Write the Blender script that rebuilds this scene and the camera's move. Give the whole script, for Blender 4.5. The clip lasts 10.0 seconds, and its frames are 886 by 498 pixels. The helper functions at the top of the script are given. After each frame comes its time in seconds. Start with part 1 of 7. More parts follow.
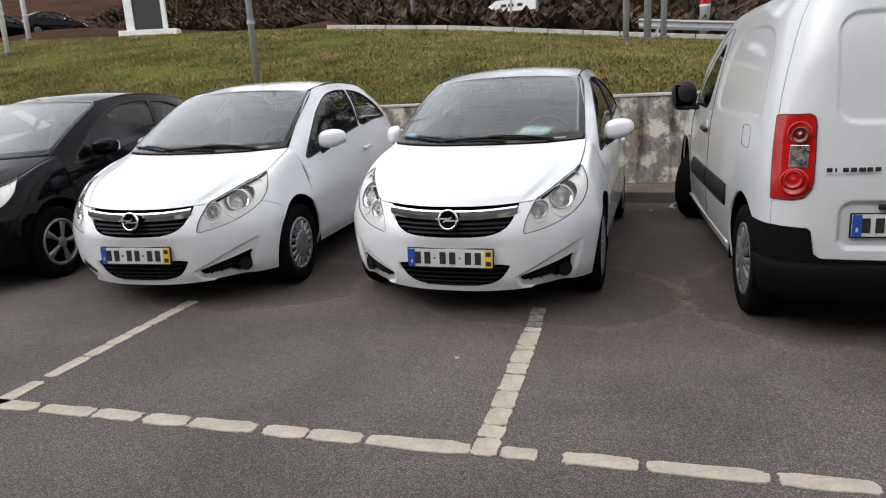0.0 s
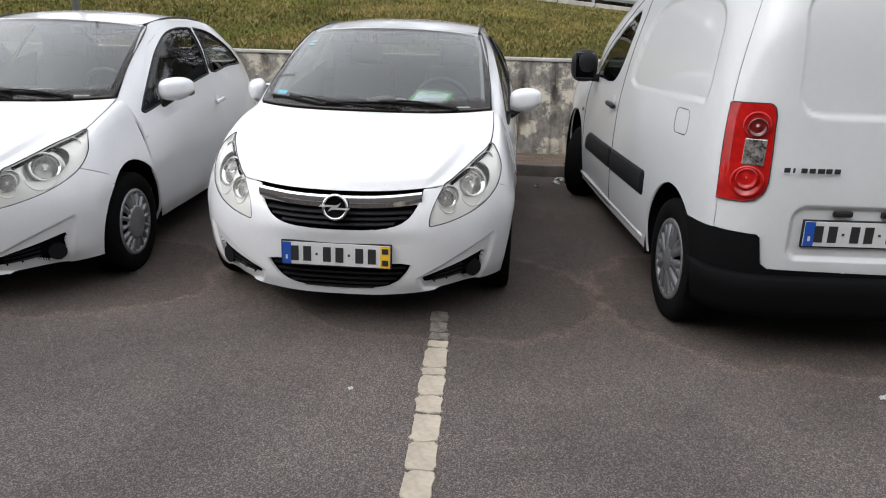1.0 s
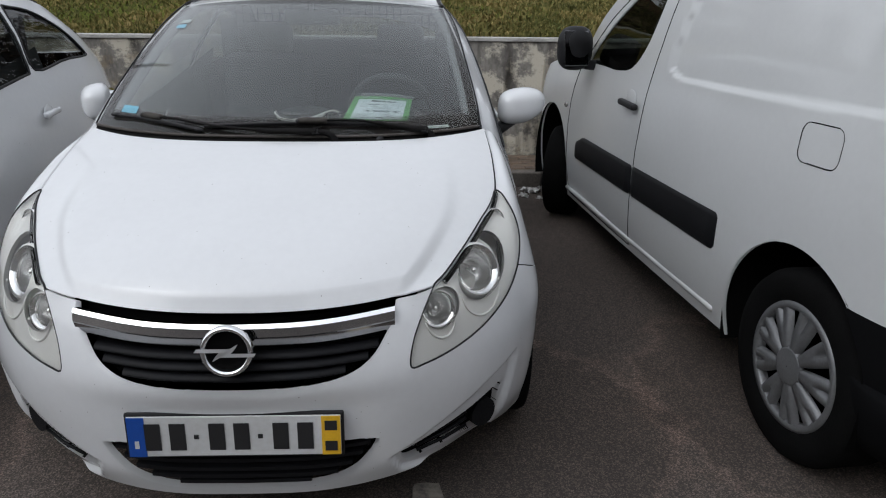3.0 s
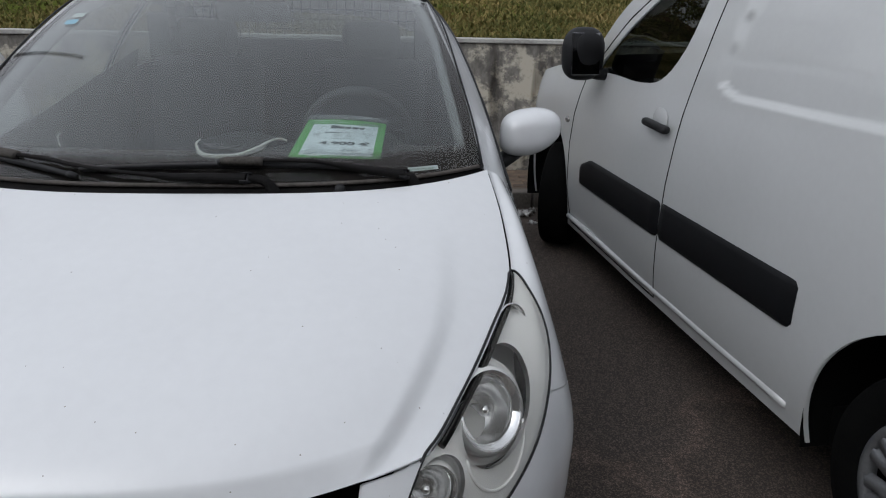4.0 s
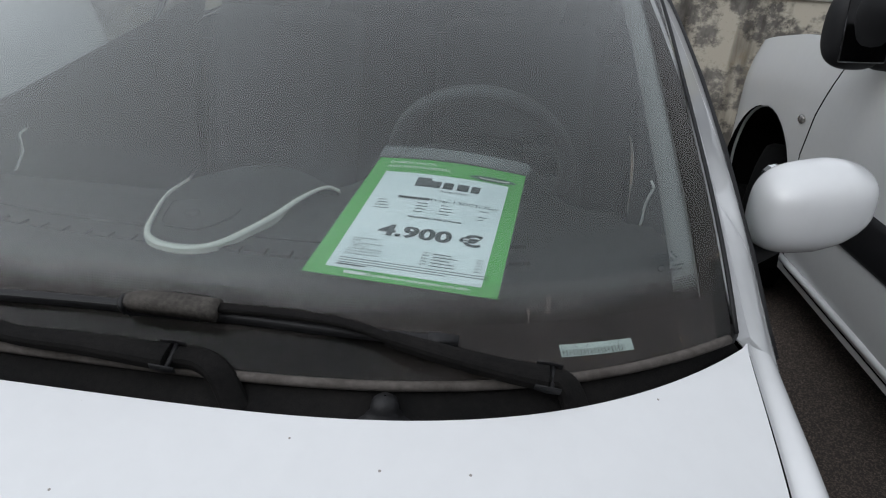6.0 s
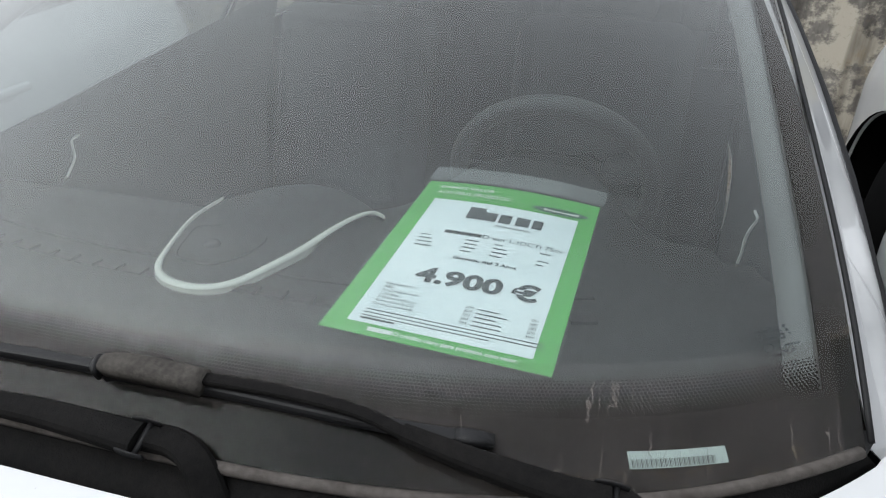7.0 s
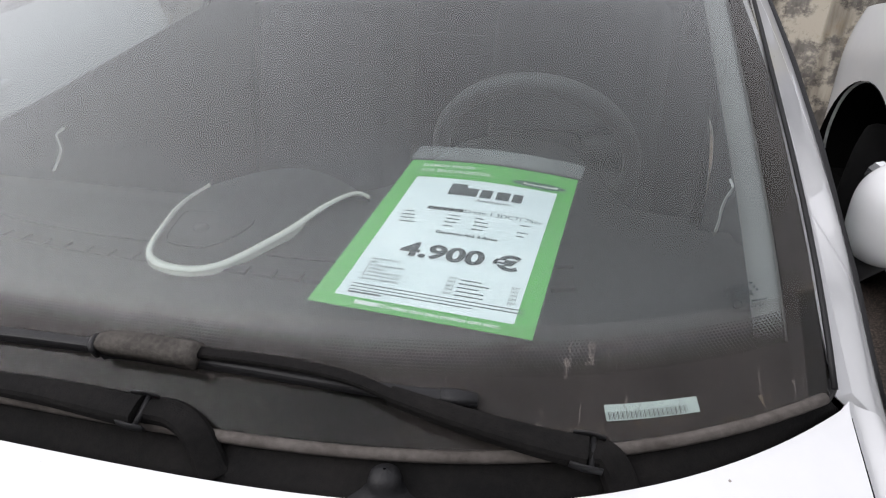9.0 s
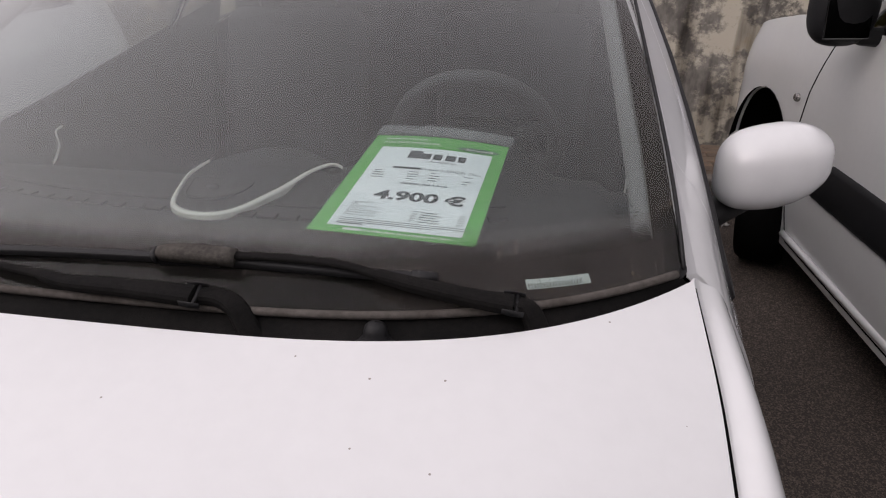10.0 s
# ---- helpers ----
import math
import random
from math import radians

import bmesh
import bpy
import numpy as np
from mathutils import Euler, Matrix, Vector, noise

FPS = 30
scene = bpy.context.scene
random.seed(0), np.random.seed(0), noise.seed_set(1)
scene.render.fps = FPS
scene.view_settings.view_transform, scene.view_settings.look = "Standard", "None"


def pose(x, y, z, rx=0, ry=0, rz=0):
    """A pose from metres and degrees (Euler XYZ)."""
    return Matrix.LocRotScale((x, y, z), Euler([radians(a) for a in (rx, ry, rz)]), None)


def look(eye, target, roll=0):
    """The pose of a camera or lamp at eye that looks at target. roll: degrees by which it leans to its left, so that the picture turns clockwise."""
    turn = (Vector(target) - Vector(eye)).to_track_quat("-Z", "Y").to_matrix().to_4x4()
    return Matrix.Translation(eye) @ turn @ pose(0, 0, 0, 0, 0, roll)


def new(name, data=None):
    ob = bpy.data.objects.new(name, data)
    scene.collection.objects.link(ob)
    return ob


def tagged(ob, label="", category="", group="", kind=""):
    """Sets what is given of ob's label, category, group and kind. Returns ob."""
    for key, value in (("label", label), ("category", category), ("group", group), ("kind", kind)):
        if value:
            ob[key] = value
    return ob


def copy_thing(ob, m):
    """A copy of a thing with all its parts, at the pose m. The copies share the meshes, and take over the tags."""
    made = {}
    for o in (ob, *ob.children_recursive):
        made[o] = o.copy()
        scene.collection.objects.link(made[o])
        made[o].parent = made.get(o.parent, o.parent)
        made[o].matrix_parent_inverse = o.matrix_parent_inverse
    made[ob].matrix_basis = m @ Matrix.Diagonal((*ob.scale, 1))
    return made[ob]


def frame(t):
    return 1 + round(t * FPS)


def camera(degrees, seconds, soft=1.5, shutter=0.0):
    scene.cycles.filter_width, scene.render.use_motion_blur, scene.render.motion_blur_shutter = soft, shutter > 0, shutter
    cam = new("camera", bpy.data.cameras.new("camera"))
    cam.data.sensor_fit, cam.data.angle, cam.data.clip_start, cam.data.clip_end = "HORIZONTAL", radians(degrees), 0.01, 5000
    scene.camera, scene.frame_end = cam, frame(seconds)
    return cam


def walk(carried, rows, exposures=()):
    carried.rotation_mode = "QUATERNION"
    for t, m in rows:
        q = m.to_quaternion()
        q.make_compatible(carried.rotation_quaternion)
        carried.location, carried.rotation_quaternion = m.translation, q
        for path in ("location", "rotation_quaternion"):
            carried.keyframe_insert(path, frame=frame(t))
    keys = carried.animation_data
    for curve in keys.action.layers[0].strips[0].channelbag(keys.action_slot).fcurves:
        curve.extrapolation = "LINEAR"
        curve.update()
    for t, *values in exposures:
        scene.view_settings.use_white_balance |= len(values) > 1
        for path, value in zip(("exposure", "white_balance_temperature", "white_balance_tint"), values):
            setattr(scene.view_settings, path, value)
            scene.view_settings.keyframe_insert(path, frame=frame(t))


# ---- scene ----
cam = camera(66.0, 10.0, soft=1.1)
PATH = [
    (0, (1.175, -3.724, 1.368), (0.572, -1.874, 0.908), -3.0),
    (0.5, (0.957, -3.407, 1.349), (0.618, -1.511, 0.807), -1.6),
    (1, (0.762, -3.008, 1.388), (0.6, -1.106, 0.791), 1.6),
    (1.2, (0.701, -2.878, 1.381), (0.598, -0.955, 0.841), -0.5),
    (1.5, (0.609, -2.683, 1.378), (0.681, -0.779, 0.77), -0.9),
    (1.7, (0.569, -2.525, 1.376), (0.796, -0.623, 0.799), -0.5),
    (1.8, (0.550, -2.446, 1.377), (0.798, -0.524, 0.879), 0.6),
    (2, (0.511, -2.287, 1.384), (0.605, -0.363, 0.848), 0.2),
    (2.2, (0.523, -2.114, 1.411), (0.59, -0.208, 0.808), 0.0),
    (3.3, (0.43, -1.223, 1.362), (0.507, 0.661, 0.695), 0.8),
    (3.5, (0.458, -1.075, 1.37), (0.524, 0.804, 0.688), 0.6),
    (3.7, (0.451, -0.932, 1.367), (0.523, 0.950, 0.695), 0.9),
    (4, (0.44, -0.717, 1.362), (0.594, 1.167, 0.709), 1.3),
    (4.2, (0.452, -0.580, 1.360), (0.717, 1.276, 0.663), 1.9),
    (4.5, (0.471, -0.374, 1.356), (0.62, 1.506, 0.688), 2.8),
    (5, (0.472, -0.077, 1.368), (0.447, 1.78, 0.624), 2.7),
    (5.2, (0.453, 0.001, 1.370), (0.468, 1.856, 0.622), 2.6),
    (5.5, (0.424, 0.119, 1.373), (0.423, 1.959, 0.59), 2.5),
    (5.7, (0.429, 0.199, 1.372), (0.405, 2.005, 0.522), 2.7),
    (6, (0.437, 0.318, 1.371), (0.206, 2.126, 0.548), 2.9),
    (7.3, (0.452, 0.497, 1.365), (-0.017, 2.237, 0.497), 1.6),
    (7.5, (0.456, 0.509, 1.365), (0.026, 2.244, 0.468), 0.9),
    (8, (0.459, 0.519, 1.365), (0.049, 2.253, 0.456), 0.5),
    (8.5, (0.459, 0.509, 1.367), (0.03, 2.247, 0.476), 0.0),
    (9, (0.463, 0.456, 1.364), (0.028, 2.199, 0.484), 0.1),
    (9.2, (0.469, 0.412, 1.366), (0.090, 2.153, 0.458), 0.0),
    (9.5, (0.479, 0.345, 1.368), (0.139, 2.111, 0.492), -0.1),
    (10, (0.503, 0.197, 1.368), (0.209, 1.995, 0.543), 0.4),
]
EXPOSURES = [(0, 0.23, 6500, 11), (1, 0.29, 6500, 11), (2, 0.03, 6400, 10), (3.5, -0.56, 6250, 10), (4.5, -0.62, 6270, 11), (5.5, -0.73, 6300, 12), (6.0, -0.45, 6320, 9), (7.5, 0.06, 6450, 8), (9, 0.13, 6600, 14), (10, -0.37, 6950, 21)]
walk(cam, [(t, look(eye, target, roll)) for t, eye, target, roll in PATH], EXPOSURES)

# ---- world and light ----
world = bpy.data.worlds.new("overcast")
scene.world = world
world.use_nodes = True
wn, wl = world.node_tree.nodes, world.node_tree.links
wn.clear()
w_out, w_bg = wn.new("ShaderNodeOutputWorld"), wn.new("ShaderNodeBackground")
w_sky, w_hue = wn.new("ShaderNodeTexSky"), wn.new("ShaderNodeHueSaturation")
w_sky.sky_type, w_sky.sun_disc = "NISHITA", False
w_sky.sun_elevation, w_sky.sun_rotation = radians(42), radians(226)
w_sky.air_density, w_sky.dust_density, w_sky.ozone_density = 1.0, 1.0, 1.0
w_hue.inputs["Saturation"].default_value = 0.14
w_bg.inputs["Strength"].default_value = 0.11
# an overcast sky: brightest overhead, a third of that at the horizon
w_tc, w_sep, w_sq, w_grade, w_mul = (wn.new("ShaderNodeTexCoord"), wn.new("ShaderNodeSeparateXYZ"), wn.new("ShaderNodeMath"), wn.new("ShaderNodeMapRange"), wn.new("ShaderNodeVectorMath"))
w_sq.operation, w_sq.use_clamp = "POWER", True
w_sq.inputs[1].default_value = 1.1
w_grade.inputs["From Min"].default_value, w_grade.inputs["From Max"].default_value = 0.0, 1.0
w_grade.inputs["To Min"].default_value, w_grade.inputs["To Max"].default_value = 1.6, 4.75
w_mul.operation = "SCALE"
wl.new(w_tc.outputs["Generated"], w_sep.inputs[0])
wl.new(w_sep.outputs["Z"], w_sq.inputs[0])
wl.new(w_sq.outputs[0], w_grade.inputs["Value"])
wl.new(w_sky.outputs[0], w_hue.inputs["Color"])
wl.new(w_hue.outputs[0], w_mul.inputs[0])
wl.new(w_grade.outputs[0], w_mul.inputs["Scale"])
wl.new(w_mul.outputs[0], w_bg.inputs[0])
wl.new(w_bg.outputs[0], w_out.inputs[0])
sun = new("sun", bpy.data.lights.new("sun", "SUN"))
sun.data.energy, sun.data.angle, sun.data.color = 0.2, radians(36), (1.0, 0.99, 0.97)
sun.matrix_world = look((0.0, 0.0, 30.0), (24.0, 23.1, 0.0))


# ---- materials ----
def clamp01(v):
    return max(0.0, min(1.0, v))


def material(name, base, rough=0.5, metal=0.0, other=None, scale=8.0, fine=90.0, bump=0.0, bump_scale=200.0,
             coat=0.0, spec=0.5, spread=0.5, rough_var=0.08, stretch=(1, 1, 1), per_object=0.0):
    """A principled surface with two scales of variation between base and other."""
    m = bpy.data.materials.new(name)
    m.use_nodes = True
    n, l = m.node_tree.nodes, m.node_tree.links
    b = n["Principled BSDF"]
    tc, mp = n.new("ShaderNodeTexCoord"), n.new("ShaderNodeMapping")
    mp.inputs["Scale"].default_value = stretch
    l.new(tc.outputs["Object"], mp.inputs[0])
    big, small = n.new("ShaderNodeTexNoise"), n.new("ShaderNodeTexNoise")
    big.inputs["Scale"].default_value, big.inputs["Detail"].default_value = scale, 5
    small.inputs["Scale"].default_value, small.inputs["Detail"].default_value = fine, 3
    for t in (big, small):
        l.new(mp.outputs[0], t.inputs["Vector"])
    mixv = n.new("ShaderNodeMath")
    mixv.operation = "MULTIPLY_ADD"
    mixv.inputs[1].default_value = 0.4
    l.new(small.outputs[0], mixv.inputs[0])
    half = n.new("ShaderNodeMath")
    half.operation = "MULTIPLY"
    half.inputs[1].default_value = 0.6
    l.new(big.outputs[0], half.inputs[0])
    l.new(half.outputs[0], mixv.inputs[2])
    ramp = n.new("ShaderNodeValToRGB")
    ramp.color_ramp.elements[0].position = 0.5 - spread * 0.3
    ramp.color_ramp.elements[1].position = 0.5 + spread * 0.3
    other = other or tuple(c * 0.8 for c in base)
    ramp.color_ramp.elements[0].color = (*other, 1)
    ramp.color_ramp.elements[1].color = (*base, 1)
    l.new(mixv.outputs[0], ramp.inputs[0])
    col = ramp.outputs[0]
    if per_object:
        oi, hs = n.new("ShaderNodeObjectInfo"), n.new("ShaderNodeHueSaturation")
        mr = n.new("ShaderNodeMapRange")
        mr.inputs["To Min"].default_value, mr.inputs["To Max"].default_value = 1 - per_object, 1 + per_object
        l.new(oi.outputs["Random"], mr.inputs["Value"])
        l.new(mr.outputs[0], hs.inputs["Value"])
        l.new(col, hs.inputs["Color"])
        col = hs.outputs[0]
    l.new(col, b.inputs["Base Color"])
    rr = n.new("ShaderNodeMapRange")
    rr.inputs["To Min"].default_value, rr.inputs["To Max"].default_value = clamp01(rough - rough_var), clamp01(rough + rough_var)
    l.new(mixv.outputs[0], rr.inputs["Value"])
    l.new(rr.outputs[0], b.inputs["Roughness"])
    b.inputs["Metallic"].default_value = metal
    b.inputs["Coat Weight"].default_value = coat
    b.inputs["Coat Roughness"].default_value = 0.04
    b.inputs["Specular IOR Level"].default_value = spec
    if bump:
        bt, bp = n.new("ShaderNodeTexNoise"), n.new("ShaderNodeBump")
        bt.inputs["Scale"].default_value, bt.inputs["Detail"].default_value = bump_scale, 4
        bp.inputs["Strength"].default_value, bp.inputs["Distance"].default_value = bump, 0.004
        l.new(mp.outputs[0], bt.inputs["Vector"])
        l.new(bt.outputs[0], bp.inputs["Height"])
        l.new(bp.outputs[0], b.inputs["Normal"])
    return m


def paint(name, base, dust=(0.45, 0.42, 0.38), flecks=0.0):
    """Clear-coated car paint with a thin film of dust and a few specks."""
    m = material(name, base, rough=0.42, other=tuple(c * 0.95 for c in base), scale=3.0, fine=40, coat=1.0, rough_var=0.05)
    n, l = m.node_tree.nodes, m.node_tree.links
    b = n["Principled BSDF"]
    if flecks:
        old = b.inputs["Base Color"].links[0].from_socket
        tc = n.new("ShaderNodeTexCoord")
        vo = n.new("ShaderNodeTexVoronoi")
        vo.inputs["Scale"].default_value, vo.inputs["Randomness"].default_value = 26.0, 1.0
        l.new(tc.outputs["Object"], vo.inputs["Vector"])
        lt = n.new("ShaderNodeMath")
        lt.operation = "LESS_THAN"
        lt.inputs[1].default_value = flecks
        l.new(vo.outputs["Distance"], lt.inputs[0])
        mx = n.new("ShaderNodeMix")
        mx.data_type = "RGBA"
        l.new(lt.outputs[0], mx.inputs["Factor"])
        l.new(old, mx.inputs["A"])
        mx.inputs["B"].default_value = (*[c * 0.55 for c in dust], 1)
        l.new(mx.outputs["Result"], b.inputs["Base Color"])
    return m


def glass(name, tint=(0.82, 0.86, 0.85), dust=0.05, dust_colour=(0.42, 0.40, 0.38), ior=1.5, steep=5.0):
    """A thin pane: clear with a mirror gloss, filmed with a little dust."""
    m = bpy.data.materials.new(name)
    m.use_nodes = True
    n, l = m.node_tree.nodes, m.node_tree.links
    n.remove(n["Principled BSDF"])
    out = n["Material Output"]
    tr, gl, fr, mx = n.new("ShaderNodeBsdfTransparent"), n.new("ShaderNodeBsdfGlossy"), n.new("ShaderNodeLayerWeight"), n.new("ShaderNodeMixShader")
    tr.inputs[0].default_value = (*tint, 1)
    gl.inputs["Roughness"].default_value = 0.015
    # gloss that rises towards grazing views, the same from both sides of the pane
    fr.inputs["Blend"].default_value = 0.5
    five, gloss = n.new("ShaderNodeMath"), n.new("ShaderNodeMapRange")
    five.operation, five.inputs[1].default_value = "POWER", steep
    gloss.inputs["To Min"].default_value = ((ior - 1) / (ior + 1)) ** 2
    l.new(fr.outputs["Facing"], five.inputs[0])
    l.new(five.outputs[0], gloss.inputs["Value"])
    l.new(gloss.outputs[0], mx.inputs[0])
    l.new(tr.outputs[0], mx.inputs[1])
    l.new(gl.outputs[0], mx.inputs[2])
    last = mx.outputs[0]
    if dust:
        tc, no, rp, df, m2 = (n.new("ShaderNodeTexCoord"), n.new("ShaderNodeTexNoise"), n.new("ShaderNodeMapRange"),
                              n.new("ShaderNodeBsdfDiffuse"), n.new("ShaderNodeMixShader"))
        no.inputs["Scale"].default_value, no.inputs["Detail"].default_value = 6.0, 8
        rp.inputs["From Min"].default_value, rp.inputs["From Max"].default_value = 0.3, 0.75
        rp.inputs["To Min"].default_value, rp.inputs["To Max"].default_value = dust * 0.55, dust * 1.5
        df.inputs[0].default_value = (*dust_colour, 1)
        l.new(tc.outputs["Object"], no.inputs["Vector"])
        l.new(no.outputs[0], rp.inputs["Value"])
        l.new(rp.outputs[0], m2.inputs[0])
        l.new(last, m2.inputs[1])
        l.new(df.outputs[0], m2.inputs[2])
        last = m2.outputs[0]
    l.new(last, out.inputs[0])
    return m


M = {}
M["white_paint"] = paint("white_paint", (0.70, 0.71, 0.72), flecks=0.035)
M["van_paint"] = paint("van_paint", (0.54, 0.55, 0.55))
M["black_paint"] = material("black_paint", (0.003, 0.003, 0.004), 0.08, other=(0.002, 0.002, 0.003), coat=0.0, spec=0.16)
M["plastic"] = material("black_plastic", (0.010, 0.010, 0.011), 0.55, other=(0.006, 0.006, 0.007), bump=0.15, bump_scale=500, spec=0.35)
M["grey_plastic"] = material("dark_grey_plastic", (0.010, 0.0105, 0.012), 0.5, other=(0.007, 0.007, 0.008), bump=0.1, bump_scale=700, spec=0.14)
M["grey_rubber"] = material("grey_weathered_rubber", (0.115, 0.104, 0.096), 0.85, other=(0.055, 0.048, 0.043), scale=20, fine=150, bump=0.2, spec=0.2)
M["satin_chrome"] = material("satin_chrome", (0.74, 0.75, 0.76), 0.25, metal=0.25, other=(0.68, 0.68, 0.69))
M["dusty_plastic"] = material("dusty_black_plastic", (0.013, 0.012, 0.0115), 0.8, other=(0.005, 0.005, 0.005), scale=14, fine=160, bump=0.3, bump_scale=500, spec=0.10)
M["chrome"] = material("chrome", (0.86, 0.87, 0.88), 0.07, metal=1.0, other=(0.80, 0.80, 0.80), rough_var=0.03)
M["smoked_chrome"] = material("smoked_chrome", (0.50, 0.50, 0.51), 0.09, metal=1.0, other=(0.42, 0.42, 0.43), rough_var=0.03)
# mirror glass coloured dark in place of the dark surroundings it reflects
M["mirror_face"] = material("darkened_mirror", (0.22, 0.22, 0.23), 0.06, metal=1.0, other=(0.19, 0.19, 0.20), rough_var=0.02)
M["lamp_bezel"] = material("satin_lamp_bezel", (0.72, 0.72, 0.70), 0.3, metal=0.2, other=(0.66, 0.66, 0.63))
M["bowl"] = material("lamp_bowl", (0.70, 0.70, 0.70), 0.18, metal=0.85, other=(0.56, 0.56, 0.56), rough_var=0.04)
M["lens"] = glass("lamp_lens", (0.98, 0.98, 0.97), dust=0.035, dust_colour=(0.75, 0.72, 0.66), ior=1.42)
M["amber"] = material("amber_lamp", (0.72, 0.36, 0.17), 0.2, other=(0.60, 0.26, 0.10), scale=60)
M["red_lens"] = material("red_tail_lens", (0.43, 0.008, 0.006), 0.12, other=(0.26, 0.003, 0.003), coat=0.25, spec=0.3, scale=14, fine=40, spread=.5)
M["red_dark"] = material("deep_red_lens", (0.14, 0.003, 0.003), 0.08, other=(0.06, 0.001, 0.001), coat=0.8, spec=0.4, scale=25)
M["clear_lens"] = material("ribbed_clear_lens", (0.50, 0.47, 0.44), 0.12, metal=0.6, other=(0.03, 0.028, 0.027), scale=38, fine=130, spread=.45, coat=1.0)
M["dark_glass"] = glass("dark_door_glass", (0.10, 0.12, 0.11), dust=0.0, ior=1.6)
M["windscreen"] = glass("windscreen_glass", (0.95, 0.97, 0.96), dust=0.0, ior=1.25, steep=3.4)
M["windscreen_inner"] = glass("windscreen_inner_face", (0.90, 0.96, 0.96), dust=0.0, ior=1.9, steep=3.4)
M["side_glass"] = glass("side_glass", (0.50, 0.53, 0.52), dust=0.0, ior=1.5)
M["frit"] = material("black_glass_border", (0.012, 0.0105, 0.0095), 0.7, other=(0.005, 0.0045, 0.004), scale=9, fine=45, stretch=(10, .8, .8), spread=.75, spec=0.05)
M["rubber"] = material("rubber", (0.028, 0.027, 0.026), 0.8, other=(0.016, 0.016, 0.016), bump=0.2)
M["tyre"] = material("tyre_rubber", (0.0055, 0.0055, 0.0055), 0.9, other=(0.003, 0.003, 0.003), bump=0.3, bump_scale=150, spec=0.06)
M["gunmetal_cover"] = material("dull_gunmetal_cover", (0.17, 0.173, 0.178), 0.38, metal=0.4, other=(0.12, 0.122, 0.126), scale=14, fine=120)
M["hubcap"] = material("silver_hubcap", (0.30, 0.305, 0.31), 0.35, metal=0.5, other=(0.22, 0.22, 0.23))
# blacker than any plastic: deep shade of recesses, arches and gaps is in this colour
M["dark_void"] = material("shade_black_lining", (0.002, 0.002, 0.002), 0.9, other=(0.0015, 0.0015, 0.0015), spec=0.1)
M["dash"] = material("dashboard_plastic", (0.026, 0.0265, 0.027), 0.9, other=(0.021, 0.0215, 0.022), scale=10, fine=200, bump=0.3, bump_scale=600, spec=0.0)
M["seat_cloth"] = material("seat_cloth", (0.070, 0.072, 0.075), 0.95, other=(0.055, 0.056, 0.060), fine=300, bump=0.3, bump_scale=800, spec=0.0)
M["headliner"] = material("headliner_cloth", (0.32, 0.32, 0.31), 0.95, other=(0.26, 0.26, 0.25), fine=300)
M["pillar_cloth"] = material("pillar_lining", (0.15, 0.15, 0.148), 0.95, other=(0.12, 0.12, 0.12), fine=300)
M["grey_dust"] = material("dust_greyed_plastic", (0.085, 0.078, 0.070), 0.85, other=(0.030, 0.028, 0.026), scale=22, fine=220, bump=0.3, bump_scale=500, spec=0.15)
M["bumper_plastic"] = material("black_bumper_plastic", (0.0045, 0.0047, 0.005), 0.75, other=(0.0025, 0.0025, 0.003), scale=5, fine=120, bump=0.15, bump_scale=700, spec=0.07)
M["wheel_rim"] = material("worn_rim_leather", (0.042, 0.043, 0.044), 0.6, other=(0.030, 0.030, 0.031), fine=200, spec=0.4)
M["pale_trim"] = material("pale_silver_trim", (0.50, 0.50, 0.45), 0.45, other=(0.44, 0.44, 0.40))
M["plate_white"] = material("number_plate_white", (0.56, 0.57, 0.57), 0.4, other=(0.48, 0.48, 0.47))
M["plate_blue"] = material("number_plate_blue", (0.01, 0.07, 0.35), 0.4)
M["plate_yellow"] = material("number_plate_yellow", (0.72, 0.42, 0.02), 0.4)
M["ink"] = material("black_ink", (0.016, 0.016, 0.017), 0.5)


# ---- mesh helpers ----
def link_mesh(name, bm, mat, parent=None, label="", smooth=False, angle=None):
    me = bpy.data.meshes.new(name)
    bm.to_mesh(me)
    bm.free()
    return link_data(name, me, mat, parent, label, smooth)


def link_data(name, me, mat, parent=None, label="", smooth=False):
    me.materials.append(M[mat] if isinstance(mat, str) else mat)
    if smooth:
        me.polygons.foreach_set("use_smooth", [True] * len(me.polygons))
    ob = new(name, me)
    if parent is not None:
        ob.parent = parent
    if label:
        ob["label"] = label
    return ob


def part(name, bm, mat, parent, label="", smooth=False):
    return link_mesh(name, bm, mat, parent, label, smooth)


def thing(name, label, category, m=None, group="", kind=""):
    ob = new(name)
    ob.empty_display_size = 0.1
    if m is not None:
        ob.matrix_basis = m
    return tagged(ob, label, category, group, kind)


def box(sx, sy, sz, m=None, bevel=0.0, seg=2, bm=None):
    """A bevelled block centred on its place."""
    bm = bm or bmesh.new()
    got = bmesh.ops.create_cube(bm, size=1.0)["verts"]
    bmesh.ops.scale(bm, vec=(sx, sy, sz), verts=got)
    if bevel:
        edges = list({e for v in got for e in v.link_edges})
        r = bmesh.ops.bevel(bm, geom=edges, offset=bevel, segments=seg, affect="EDGES", profile=0.5)
        got = list({v for f in r["faces"] for v in f.verts} | {v for v in got if v.is_valid})
    if m is not None:
        bmesh.ops.transform(bm, matrix=m, verts=[v for v in got if v.is_valid])
    return bm


